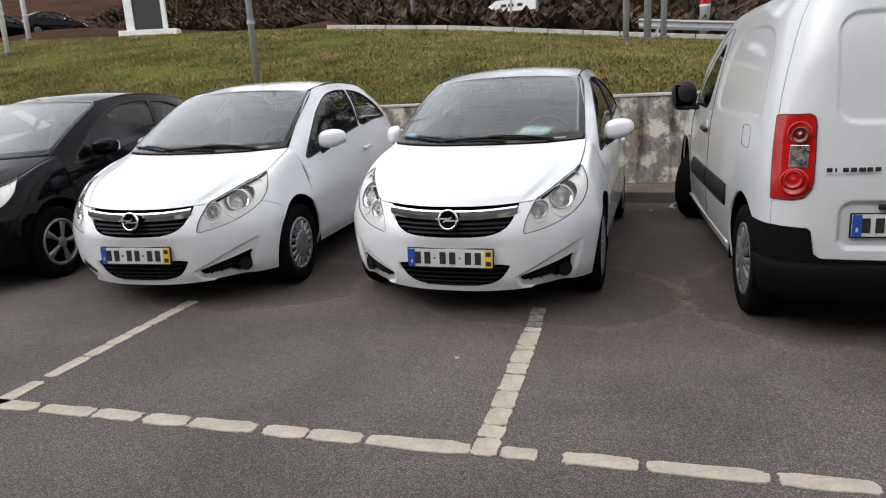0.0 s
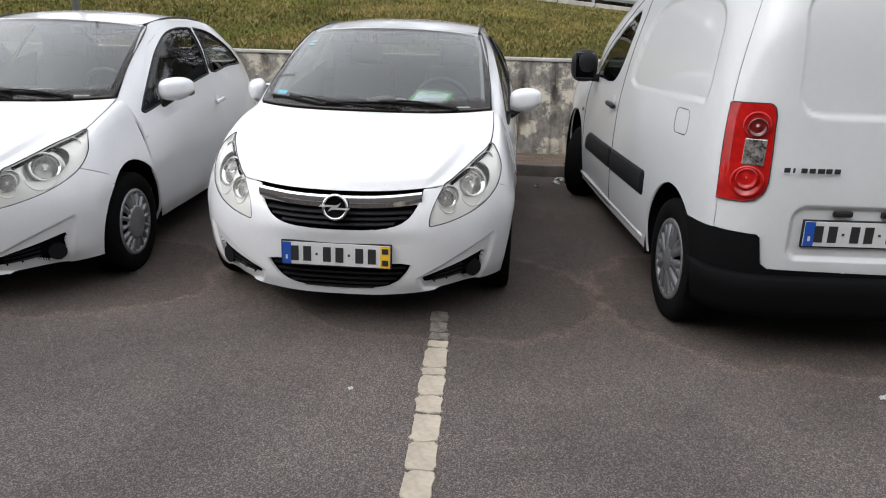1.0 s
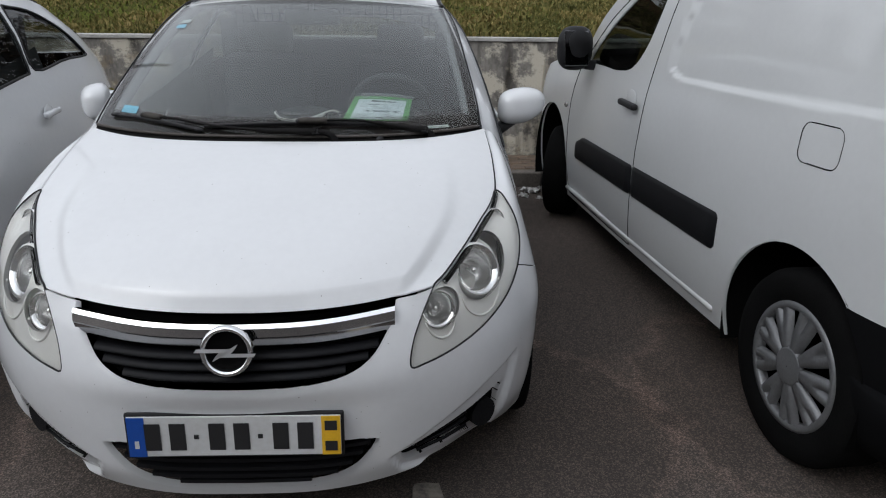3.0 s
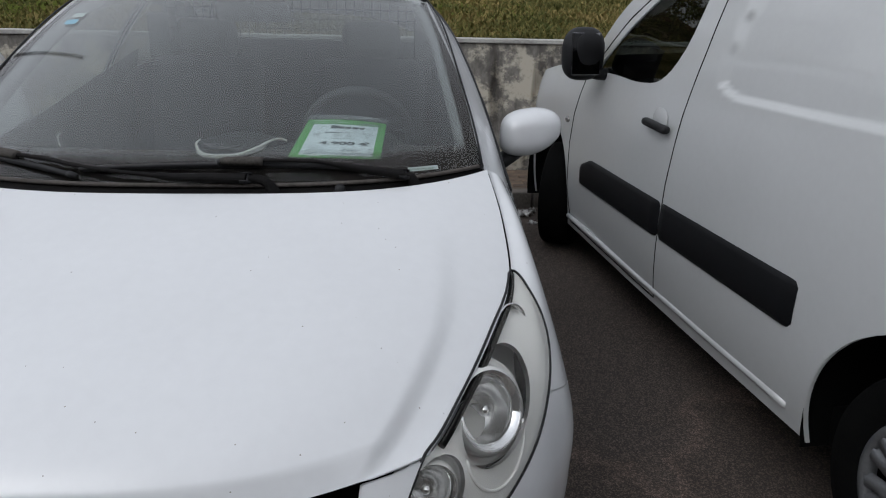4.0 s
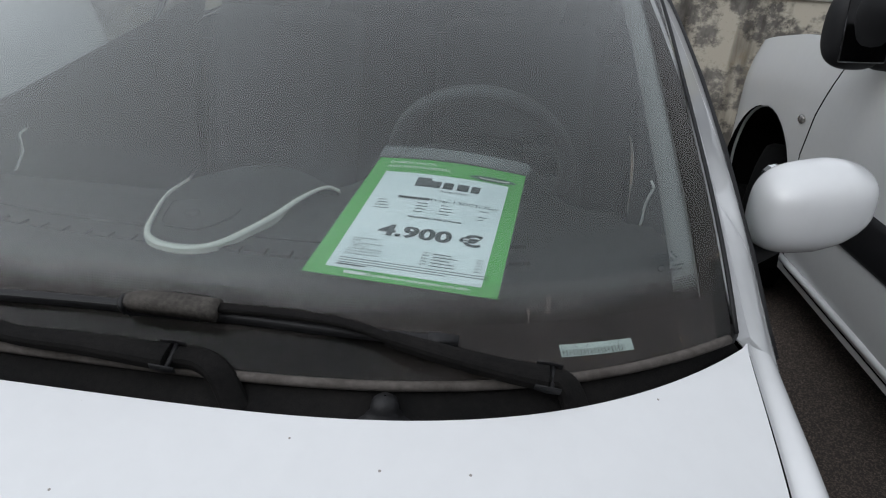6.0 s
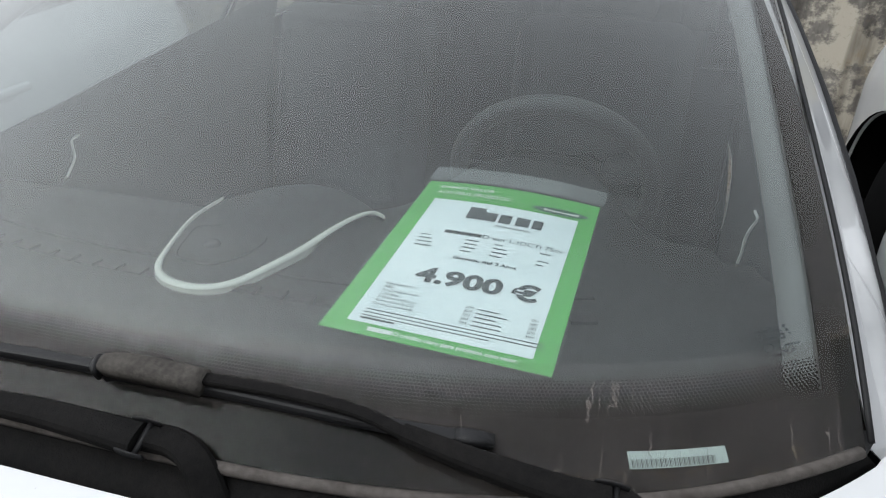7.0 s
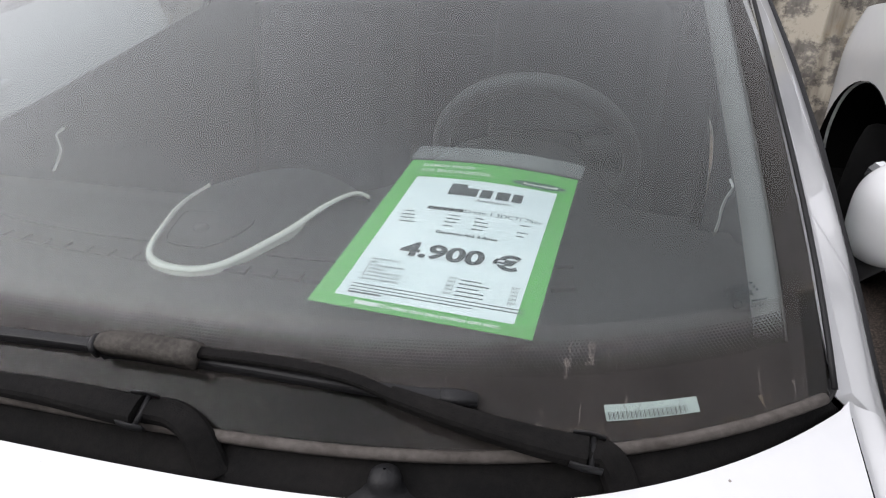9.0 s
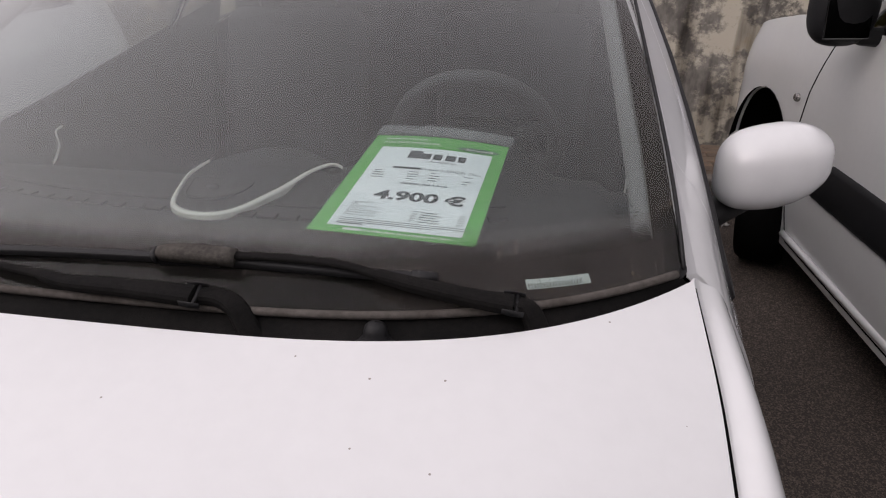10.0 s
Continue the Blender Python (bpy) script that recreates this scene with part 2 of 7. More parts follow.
def cylinder(r, h, m=None, seg=24, r2=None, bm=None, caps=True):
    bm = bm or bmesh.new()
    got = bmesh.ops.create_cone(bm, cap_ends=caps, segments=seg, radius1=r, radius2=r if r2 is None else r2, depth=h)["verts"]
    if m is not None:
        bmesh.ops.transform(bm, matrix=m, verts=got)
    return bm


def tube(points, r, seg=10, bm=None, taper=None, flat=1.0):
    """A round rod along a line of points."""
    bm = bm or bmesh.new()
    pts = [Vector(p) for p in points]
    rings = []
    for i, p in enumerate(pts):
        d = (pts[min(i + 1, len(pts) - 1)] - pts[max(i - 1, 0)]).normalized()
        a = d.cross(Vector((0, 0, 1)))
        a = a.normalized() if a.length > 1e-4 else Vector((1, 0, 0))
        b = d.cross(a).normalized()
        rad = r * (taper[i] if taper else 1.0)
        rings.append([bm.verts.new(p + a * (rad * math.cos(t)) + b * (rad * flat * math.sin(t)))
                      for t in [2 * math.pi * k / seg for k in range(seg)]])
    for q, s in zip(rings, rings[1:]):
        for k in range(seg):
            bm.faces.new((q[k], q[(k + 1) % seg], s[(k + 1) % seg], s[k]))
    bm.faces.new(rings[0][::-1])
    bm.faces.new(rings[-1])
    bmesh.ops.recalc_face_normals(bm, faces=bm.faces)
    return bm


def lathe(profile, seg=48, axis="X", bm=None, m=None):
    """A turned body: profile of (radius, along) about an axis."""
    bm = bm or bmesh.new()
    rings = []
    for r, h in profile:
        ring = []
        for k in range(seg):
            a = 2 * math.pi * k / seg
            c, s = r * math.cos(a), r * math.sin(a)
            p = Vector((h, c, s)) if axis == "X" else (Vector((c, h, s)) if axis == "Y" else Vector((c, s, h)))
            ring.append(bm.verts.new(m @ p if m is not None else p))
        rings.append(ring)
    for q, s in zip(rings, rings[1:]):
        for k in range(seg):
            bm.faces.new((q[k], q[(k + 1) % seg], s[(k + 1) % seg], s[k]))
    return bm


def spline(points, n, closed=False):
    """Points along a smooth curve through the given ones, evenly spread by parameter."""
    p = np.array(points, float)
    k = len(p)
    if closed:
        p = np.vstack([p[-1:], p, p[:2]])
        ts = np.linspace(0, k, n, endpoint=False)
    else:
        p = np.vstack([2 * p[:1] - p[1:2], p, 2 * p[-1:] - p[-2:-1]])
        ts = np.linspace(0, k - 1, n)
    out = []
    for t in ts:
        i = min(int(t), (k - 1) if closed else (k - 2))
        u = t - i
        a, b, c, d = p[i], p[i + 1], p[i + 2], p[i + 3]
        out.append(0.5 * (2 * b + (c - a) * u + (2 * a - 5 * b + 4 * c - d) * u * u + (3 * b - a - 3 * c + d) * u ** 3))
    return np.array(out)


def net_surface(net, nu, nv):
    """A smooth sheet through a net of points: nu rows by nv columns."""
    net = np.array(net, float)
    rows = np.array([spline(r, nv) for r in net])
    return np.array([spline(rows[:, j], nu) for j in range(nv)]).transpose(1, 0, 2)


def inside(poly, q):
    """Which of the points q lie inside a closed outline."""
    x, y = q[..., 0], q[..., 1]
    hit = np.zeros(x.shape, bool)
    a, b = poly, np.roll(poly, -1, 0)
    for (x0, y0), (x1, y1) in zip(a, b):
        if y0 != y1:
            hit ^= ((y0 > y) != (y1 > y)) & (x < (x1 - x0) * (y - y0) / (y1 - y0) + x0)
    return hit


def nearest(poly, q):
    a, b = poly, np.roll(poly, -1, 0)
    d = b - a
    t = np.clip(((q - a) * d).sum(1) / np.maximum((d * d).sum(1), 1e-12), 0, 1)
    c = a + d * t[:, None]
    return c[np.argmin(((c - q) ** 2).sum(1))]


class Shell:
    """A smooth sheet of body work that outlines cut into panels."""

    def __init__(self, grid):
        self.p = np.array(grid, float)
        du, dv = np.gradient(self.p, axis=0), np.gradient(self.p, axis=1)
        nrm = np.cross(du, dv)
        self.n = nrm / np.maximum(np.linalg.norm(nrm, axis=2, keepdims=True), 1e-9)
        self.du, self.dv = du, dv
        self.label = np.zeros((self.p.shape[0] - 1, self.p.shape[1] - 1), int)
        self.count = 0

    def flip(self):
        self.n = -self.n
        return self

    def cut(self, outline, axes, where=None, only=None, flat=None):
        """Cuts along an outline, seen along the axis left out of axes, or in flat coordinates of the sheet's own. Returns the label of the inner panel."""
        self.count += 1
        poly = np.array(outline, float)
        q = self.p[..., list(axes)] if flat is None else flat.copy()
        qu, qv = (self.du[..., list(axes)], self.dv[..., list(axes)]) if flat is None else (np.gradient(flat, axis=0), np.gradient(flat, axis=1))
        c = (q[:-1, :-1] + q[1:, :-1] + q[:-1, 1:] + q[1:, 1:]) / 4
        raw = inside(poly, c)
        mid = (self.p[:-1, :-1] + self.p[1:, 1:]) / 2
        free = np.ones(raw.shape, bool)
        if where is not None:
            free &= where(mid)
        if only is not None:
            free &= self.label == only
        inn = raw & free
        nu, nv = self.p.shape[:2]
        pad, okay = np.zeros((nu + 1, nv + 1), int) - 1, np.zeros((nu + 1, nv + 1), bool)
        pad[1:-1, 1:-1], okay[1:-1, 1:-1] = raw, free
        for i in range(nu):
            for j in range(nv):
                near = pad[i:i + 2, j:j + 2]
                near = near[near >= 0]
                if near.min() != near.max() and okay[i:i + 2, j:j + 2][pad[i:i + 2, j:j + 2] >= 0].all():
                    goal = nearest(poly, q[i, j])
                    jac = np.array([qu[i, j], qv[i, j]]).T
                    det = abs(np.linalg.det(jac))
                    if det > 1e-9:
                        s = np.clip(np.linalg.solve(jac, goal - q[i, j]), -1.2, 1.2)
                        self.p[i, j] += self.du[i, j] * s[0] + self.dv[i, j] * s[1]
                        if flat is not None:
                            flat[i, j] = flat[i, j] + qu[i, j] * s[0] + qv[i, j] * s[1]
        self.label[inn] = self.count
        return self.count

    def press(self, outline, axes, where, depth, blend):
        """Sinks the sheet inside an outline by a depth, with a soft step at its edge."""
        poly, q = np.array(outline, float), self.p[..., list(axes)]
        inn = inside(poly, q) & where(self.p)
        near_d = np.zeros(inn.shape)
        for i, j in zip(*np.nonzero(inn)):
            near_d[i, j] = np.linalg.norm(nearest(poly, q[i, j]) - q[i, j])
        t = np.clip(near_d / blend, 0, 1)
        self.p -= self.n * (depth * t * t * (3 - 2 * t))[..., None]

    def refresh(self):
        """Works the normals out again after pressing."""
        nrm = np.cross(np.gradient(self.p, axis=0), np.gradient(self.p, axis=1))
        new_n = nrm / np.maximum(np.linalg.norm(nrm, axis=2, keepdims=True), 1e-9)
        self.n = new_n * np.sign((new_n * self.n).sum(2, keepdims=True))

    def panel(self, name, labels, mat, parent, gap=0.0015, lip=0.012, label="", shift=0.0, mirror=False):
        """One panel of the sheet as a mesh: its edge stands back by the gap and is folded inwards by the lip."""
        labels = labels if isinstance(labels, (tuple, list)) else (labels,)
        use = np.isin(self.label, labels)
        nu, nv = self.p.shape[:2]
        idx, verts, nors = {}, [], []

        def vid(i, j):
            if (i, j) not in idx:
                idx[i, j] = len(verts)
                verts.append(self.p[i, j] + self.n[i, j] * shift)
                nors.append(self.n[i, j])
            return idx[i, j]

        faces, edges = [], {}
        for i, j in zip(*np.nonzero(use)):
            f = (vid(i, j), vid(i + 1, j), vid(i + 1, j + 1), vid(i, j + 1))
            faces.append(f)
            for a, b in zip(f, f[1:] + f[:1]):
                edges[(a, b)] = f
        if not faces:
            return None
        verts = np.array(verts)
        rim = [(a, b) for a, b in edges if (b, a) not in edges]
        push = {}
        for a, b in rim:
            mid = verts[list(edges[a, b])].mean(0)
            for v in (a, b):
                d = mid - verts[v]
                push.setdefault(v, []).append(d / max(np.linalg.norm(d), 1e-9))
        moved = verts.copy()
        for v, ds in push.items():
            d = np.mean(ds, 0)
            d -= nors[v] * (d @ nors[v])
            moved[v] += d / max(np.linalg.norm(d), 1e-9) * gap
        out = moved.tolist()
        on = [list(n) for n in nors]
        if lip:
            low = {}
            for v in push:
                low[v] = len(out)
                out.append((moved[v] - nors[v] * lip).tolist())
                on.append(list(nors[v]))
            top = {}
            for v in push:
                top[v] = len(out)
                out.append(moved[v].tolist())
                on.append(list(nors[v]))
            for a, b in rim:
                faces.append((b, a, low[a], low[b]))
        if mirror:
            out = [(-x, y, z) for x, y, z in out]
            on = [(-x, y, z) for x, y, z in on]
            faces = [f[::-1] for f in faces]
        me = bpy.data.meshes.new(name)
        me.from_pydata(out, [], faces)
        me.update()
        ob = link_data(name, me, mat, parent, label, smooth=True)
        me.normals_split_custom_set_from_vertices(on)
        return ob


def mirrored(pts):
    return [(-x, y, z) for x, y, z in pts]


def sheet(name, grid, mat, parent, label="", flip=False):
    """A plain smooth mesh of a grid of points."""
    g = np.array(grid)
    nu, nv = g.shape[:2]
    faces = [(i * nv + j, (i + 1) * nv + j, (i + 1) * nv + j + 1, i * nv + j + 1) for i in range(nu - 1) for j in range(nv - 1)]
    if flip:
        faces = [f[::-1] for f in faces]
    me = bpy.data.meshes.new(name)
    me.from_pydata(g.reshape(-1, 3).tolist(), [], faces)
    return link_data(name, me, mat, parent, label, smooth=True)


def text_mesh(body, size, bold=0.0, align="LEFT", squeeze=1.0):
    cu = bpy.data.curves.new("text", "FONT")
    cu.body, cu.size, cu.offset, cu.align_x, cu.resolution_u = body, size, bold, align, 3
    ob = new("text", cu)
    bpy.context.view_layer.update()
    me = bpy.data.meshes.new_from_object(ob.evaluated_get(bpy.context.evaluated_depsgraph_get()))
    bpy.data.objects.remove(ob)
    bpy.data.curves.remove(cu)
    me.materials.clear()
    me.transform(Matrix.Diagonal((squeeze, 1, 1, 1)))
    return me

# ---- the small hatchback ----
def wheel(parent, at, radius, width, side, style, turn=0.0, name="wheel"):
    """A wheel with tyre, rim dish and a silver cover; side is the way its outer face looks along x."""
    hub = new(name)
    hub.parent = parent
    hub.matrix_basis = pose(*at, 0, 0, turn) @ (pose(0, 0, 0) if side > 0 else pose(0, 0, 0, 0, 0, 180))
    w, r = width / 2, radius
    cover = "gunmetal_cover" if style == "petals" else "hubcap"
    rim = r * 0.66
    prof = [(rim, -w * 0.8), (rim + 0.015, -w * 0.95), (r * 0.86, -w), (r * 0.96, -w * 0.92), (r, -w * 0.7), (r, w * 0.7),
            (r * 0.965, w * 0.92), (r * 0.87, w), (rim + 0.018, w * 0.96), (rim, w * 0.86), (rim - 0.012, w * 0.8)]
    part("tyre", lathe(prof, 56), "tyre", hub, smooth=True)
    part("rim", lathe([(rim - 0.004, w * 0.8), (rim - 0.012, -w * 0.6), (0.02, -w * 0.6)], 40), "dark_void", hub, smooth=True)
    bm = bmesh.new()
    ro = rim + 0.004
    lathe([(ro, w * 0.84), (ro - 0.004, w * 0.93), (ro - 0.02, w * 0.95), (ro - 0.028, w * 0.86), (ro - 0.03, w * 0.6)], 56, bm=bm)
    part("trim_ring", bm, cover, hub, smooth=True)
    count, inner, wide0, wide1 = {"slots": (16, 0.46, 0.56, 0.52), "petals": (9, 0.27, 0.90, 0.66), "alloy": (5, 0.20, 0.5, 0.5)}[style]
    for k in range(count):
        bm = bmesh.new()
        a0 = 2 * math.pi * k / count
        rows = []
        twin = style == "petals"
        across = (-1, -.82, -.16, -.10, .10, .16, .82, 1) if twin else (-1, -.6, .6, 1)
        for f in np.linspace(0, 1, 10 if twin else 6):
            rad = (inner + (1 - inner) * f) * (ro - 0.012)
            half = math.pi / count * (wide0 + (wide1 - wide0) * f)
            if style == "alloy":
                half *= 0.62
            bulge = w * (0.90 + 0.10 * math.sin(math.pi * (1 - f) * 0.5))
            row = []
            for g in across:
                ang = a0 + half * g
                x = bulge - (0.018 if abs(g) == 1 else 0.0)
                if twin and abs(g) < .2 and f > .58:
                    ang += half * (.10 if g > 0 else -.10) * (f - .58) / .42
                    x -= .020 if abs(g) < .12 else 0
                row.append(bm.verts.new((x, rad * math.cos(ang), rad * math.sin(ang))))
            rows.append(row)
        for q, s in zip(rows, rows[1:]):
            for i in range(len(across) - 1):
                bm.faces.new((q[i], q[i + 1], s[i + 1], s[i]))
        part("spoke", bm, cover, hub, smooth=True)
    cap = inner * ro * 1.12
    part("hub_cap", lathe([(cap, w * 0.86), (cap, w * 0.99), (cap * 0.85, w * 1.02), (cap * 0.3, w * 1.04), (0.002, w * 1.04)], 32), cover, hub, smooth=True)
    return hub


def number_plate(parent, m, yellow=True, bars=((0.075, 2), (0.2, 2), (0.325, 2))):
    """A number plate of 0.52 by 0.11 m; its characters are plain bars."""
    pl = new("number_plate")
    pl.parent = parent
    pl.matrix_basis = m
    part("plate_frame", box(0.532, 0.012, 0.122, pose(0, 0.004, 0), 0.004), "plastic", pl)
    part("plate", box(0.518, 0.006, 0.108, pose(0, -0.004, 0), 0.002), "plate_white", pl)
    part("blue_band", box(0.042, 0.003, 0.106, pose(-0.237, -0.0075, 0)), "plate_blue", pl)
    if yellow:
        part("yellow_band", box(0.046, 0.003, 0.106, pose(0.235, -0.0075, 0)), "plate_yellow", pl)
        for dz in (0.028, -0.028):
            part("bar", box(0.030, 0.002, 0.026, pose(0.235, -0.0095, dz)), "ink", pl)
    part("bar", box(0.010, 0.002, 0.02, pose(-0.237, -0.0095, -0.02)), "plate_white", pl)
    for gx in (-0.160, -0.005, 0.150):
        for dx in (-0.030, 0.030):
            part("bar", box(0.038, 0.002, 0.072, pose(gx + dx - 0.008, -0.0085, 0), 0.0), "ink", pl)
    for gx in (-0.085, 0.070):
        part("bar", box(0.011, 0.002, 0.011, pose(gx - 0.008, -0.0085, 0)), "ink", pl)
    return pl


NOSE = [  # columns from the middle to the side, each from the lip up to the bonnet's edge
    [(0, .052, .172), (0, .024, .25), (0, .013, .35), (0, .006, .44), (0, -.012, .52), (0, .022, .60), (0, .072, .679)],
    [(.20, .060, .174), (.20, .033, .25), (.20, .022, .35), (.20, .015, .44), (.20, .002, .52), (.20, .034, .60), (.20, .086, .680)],
    [(.375, .110, .178), (.385, .080, .25), (.390, .066, .35), (.398, .060, .44), (.405, .062, .52), (.405, .092, .61), (.399, .135, .694)],
    [(.510, .190, .184), (.525, .155, .255), (.540, .142, .35), (.548, .136, .44), (.545, .140, .54), (.530, .155, .63), (.494, .176, .710)],
    [(.625, .300, .190), (.645, .258, .262), (.658, .240, .355), (.664, .232, .45), (.660, .238, .55), (.628, .255, .66), (.565, .285, .752)],
    [(.732, .412, .190), (.748, .378, .27), (.753, .360, .36), (.756, .350, .46), (.750, .356, .57), (.716, .380, .69), (.632, .420, .800)],
    [(.792, .535, .196), (.808, .520, .28), (.818, .508, .37), (.823, .502, .47), (.820, .508, .59), (.754, .540, .793), (.687, .574, .846)],
    [(.800, .800, .215), (.828, .790, .29), (.840, .790, .39), (.844, .790, .49), (.840, .790, .61), (.753, .790, .884), (.700, .790, .918)],
    [(.800, 1.08, .220), (.828, 1.07, .295), (.840, 1.06, .40), (.845, 1.05, .50), (.842, 1.04, .63), (.748, 1.026, .924), (.692, 1.005, .986)],
]
SIDE = [  # columns along the flank, each from the sill up to the roof's edge
    [(.800, 1.083, .220), (.828, 1.073, .295), (.840, 1.063, .40), (.845, 1.053, .50), (.844, 1.043, .63), (.806, 1.04, .80), (.757, 1.025, .910), (.726, 1.015, .956), (.694, 1.008, .988)],
    [(.800, 1.34, .220), (.828, 1.34, .30), (.838, 1.34, .40), (.842, 1.34, .51), (.846, 1.34, .64), (.828, 1.34, .80), (.788, 1.33, .92), (.728, 1.32, 1.072), (.649, 1.31, 1.178)],
    [(.800, 1.75, .220), (.828, 1.75, .30), (.838, 1.75, .40), (.842, 1.75, .51), (.850, 1.75, .65), (.835, 1.75, .82), (.799, 1.75, .95), (.704, 1.755, 1.225), (.570, 1.765, 1.395)],
    [(.800, 2.30, .220), (.828, 2.30, .30), (.838, 2.30, .40), (.842, 2.30, .51), (.852, 2.30, .66), (.840, 2.30, .84), (.800, 2.29, .99), (.700, 2.26, 1.24), (.560, 2.20, 1.450)],
    [(.800, 2.75, .220), (.828, 2.75, .30), (.840, 2.75, .40), (.850, 2.75, .52), (.856, 2.75, .67), (.842, 2.75, .86), (.800, 2.74, 1.02), (.700, 2.72, 1.26), (.560, 2.66, 1.452)],
    [(.795, 3.15, .225), (.825, 3.15, .31), (.842, 3.15, .41), (.852, 3.15, .54), (.852, 3.15, .69), (.830, 3.15, .88), (.785, 3.14, 1.05), (.700, 3.11, 1.25), (.575, 3.05, 1.405)],
    [(.760, 3.50, .235), (.790, 3.50, .32), (.805, 3.50, .42), (.812, 3.50, .56), (.805, 3.48, .72), (.775, 3.46, .89), (.735, 3.44, 1.04), (.680, 3.40, 1.17), (.600, 3.33, 1.28)],
    [(.640, 3.76, .250), (.665, 3.77, .33), (.680, 3.78, .44), (.680, 3.78, .58), (.665, 3.77, .73), (.645, 3.74, .88), (.630, 3.70, .99), (.615, 3.66, 1.07), (.600, 3.61, 1.13)],
    [(.300, 3.86, .260), (.310, 3.88, .34), (.320, 3.90, .45), (.320, 3.90, .60), (.320, 3.88, .75), (.320, 3.84, .88), (.320, 3.80, .97), (.320, 3.76, 1.04), (.320, 3.71, 1.10)],
    [(0, 3.88, .262), (0, 3.90, .34), (0, 3.92, .45), (0, 3.92, .60), (0, 3.90, .75), (0, 3.86, .88), (0, 3.82, .97), (0, 3.78, 1.04), (0, 3.73, 1.10)],
]
AXLE_Y, AXLE_Z, WHEEL_R = 0.80, 0.292, 0.292
AXLE_BACK = 3.25


def bend(v, p):
    return v ** p


def bonnet_grid(edge_line, n=64, m=141):
    """The bonnet between its front lip, its two seams and the cowl."""
    mid = spline([(0, .072, .679), (0, .125, .733), (0, .22, .790), (0, .36, .846), (0, .53, .900), (0, .685, .944), (0, .797, .972)], n)
    e = np.array([q for q in edge_line if q[0] >= .494 - 1e-6 and q[1] > .15])
    e = e[np.argsort(e[:, 1])]
    run = np.linspace(e[0, 1], e[-1, 1], n)
    edge = np.stack([np.interp(run, e[:, 1], e[:, k]) for k in range(3)], -1)
    g = np.zeros((m, n, 3))
    for i in range(n):
        u = i / (n - 1)
        py = 2.3 + 1.4 * u
        pz = 2.6 + 0.6 * math.sin(math.pi * u)
        for j, s in enumerate(np.linspace(-1, 1, m)):
            v = abs(s)
            t = max(0.0, min(1.0, (v - .76) / .07))
            crease = .021 * min(1.0, u / .08) * max(0.0, 1 - u / .78) ** .8 * (1 - t * t * (3 - 2 * t))
            g[j, i] = (s * edge[i][0], mid[i][1] + (edge[i][1] - mid[i][1]) * bend(v, py),
                       mid[i][2] + (edge[i][2] - mid[i][2]) * bend(v, pz) + crease)
    return g


def screen_point(s, u, drop=0.0):
    """A point of the windscreen: s from -1 to 1 across, u from foot to top."""
    v = abs(s)
    mid = np.array([0, .834 + .806 * u, .981 + .447 * u + 0.035 * math.sin(math.pi * u)])
    edge = np.array([(.672 - .02 * u - .09 * u ** 3) * (1 - .026 * math.sin(math.pi * u) ** 2), .995 + .805 * u, .996 + .412 * u + 0.022 * math.sin(math.pi * u)])
    py = 3.4 - 1.2 * u
    p = np.array([s * edge[0], mid[1] + (edge[1] - mid[1]) * v ** py, mid[2] + (edge[2] - mid[2]) * v ** 2.4])
    p[2] -= drop * 0.88
    p[1] += drop * 0.47
    return p


BOWLS = (("main_bowl", .628, .716, .071, (.28, -.93, -.10)), ("small_bowl", .512, .656, .047, (.14, -.98, -.06)))


def lamp_pocket(x, z, r):
    """The outline of a pocket below a bowl."""
    return np.array([(x + r * .80 * math.cos(a) - .012 * math.sin(a), z - r * .55 + r * 1.05 * math.sin(a)) for a in np.linspace(math.pi, 2 * math.pi, 24)])


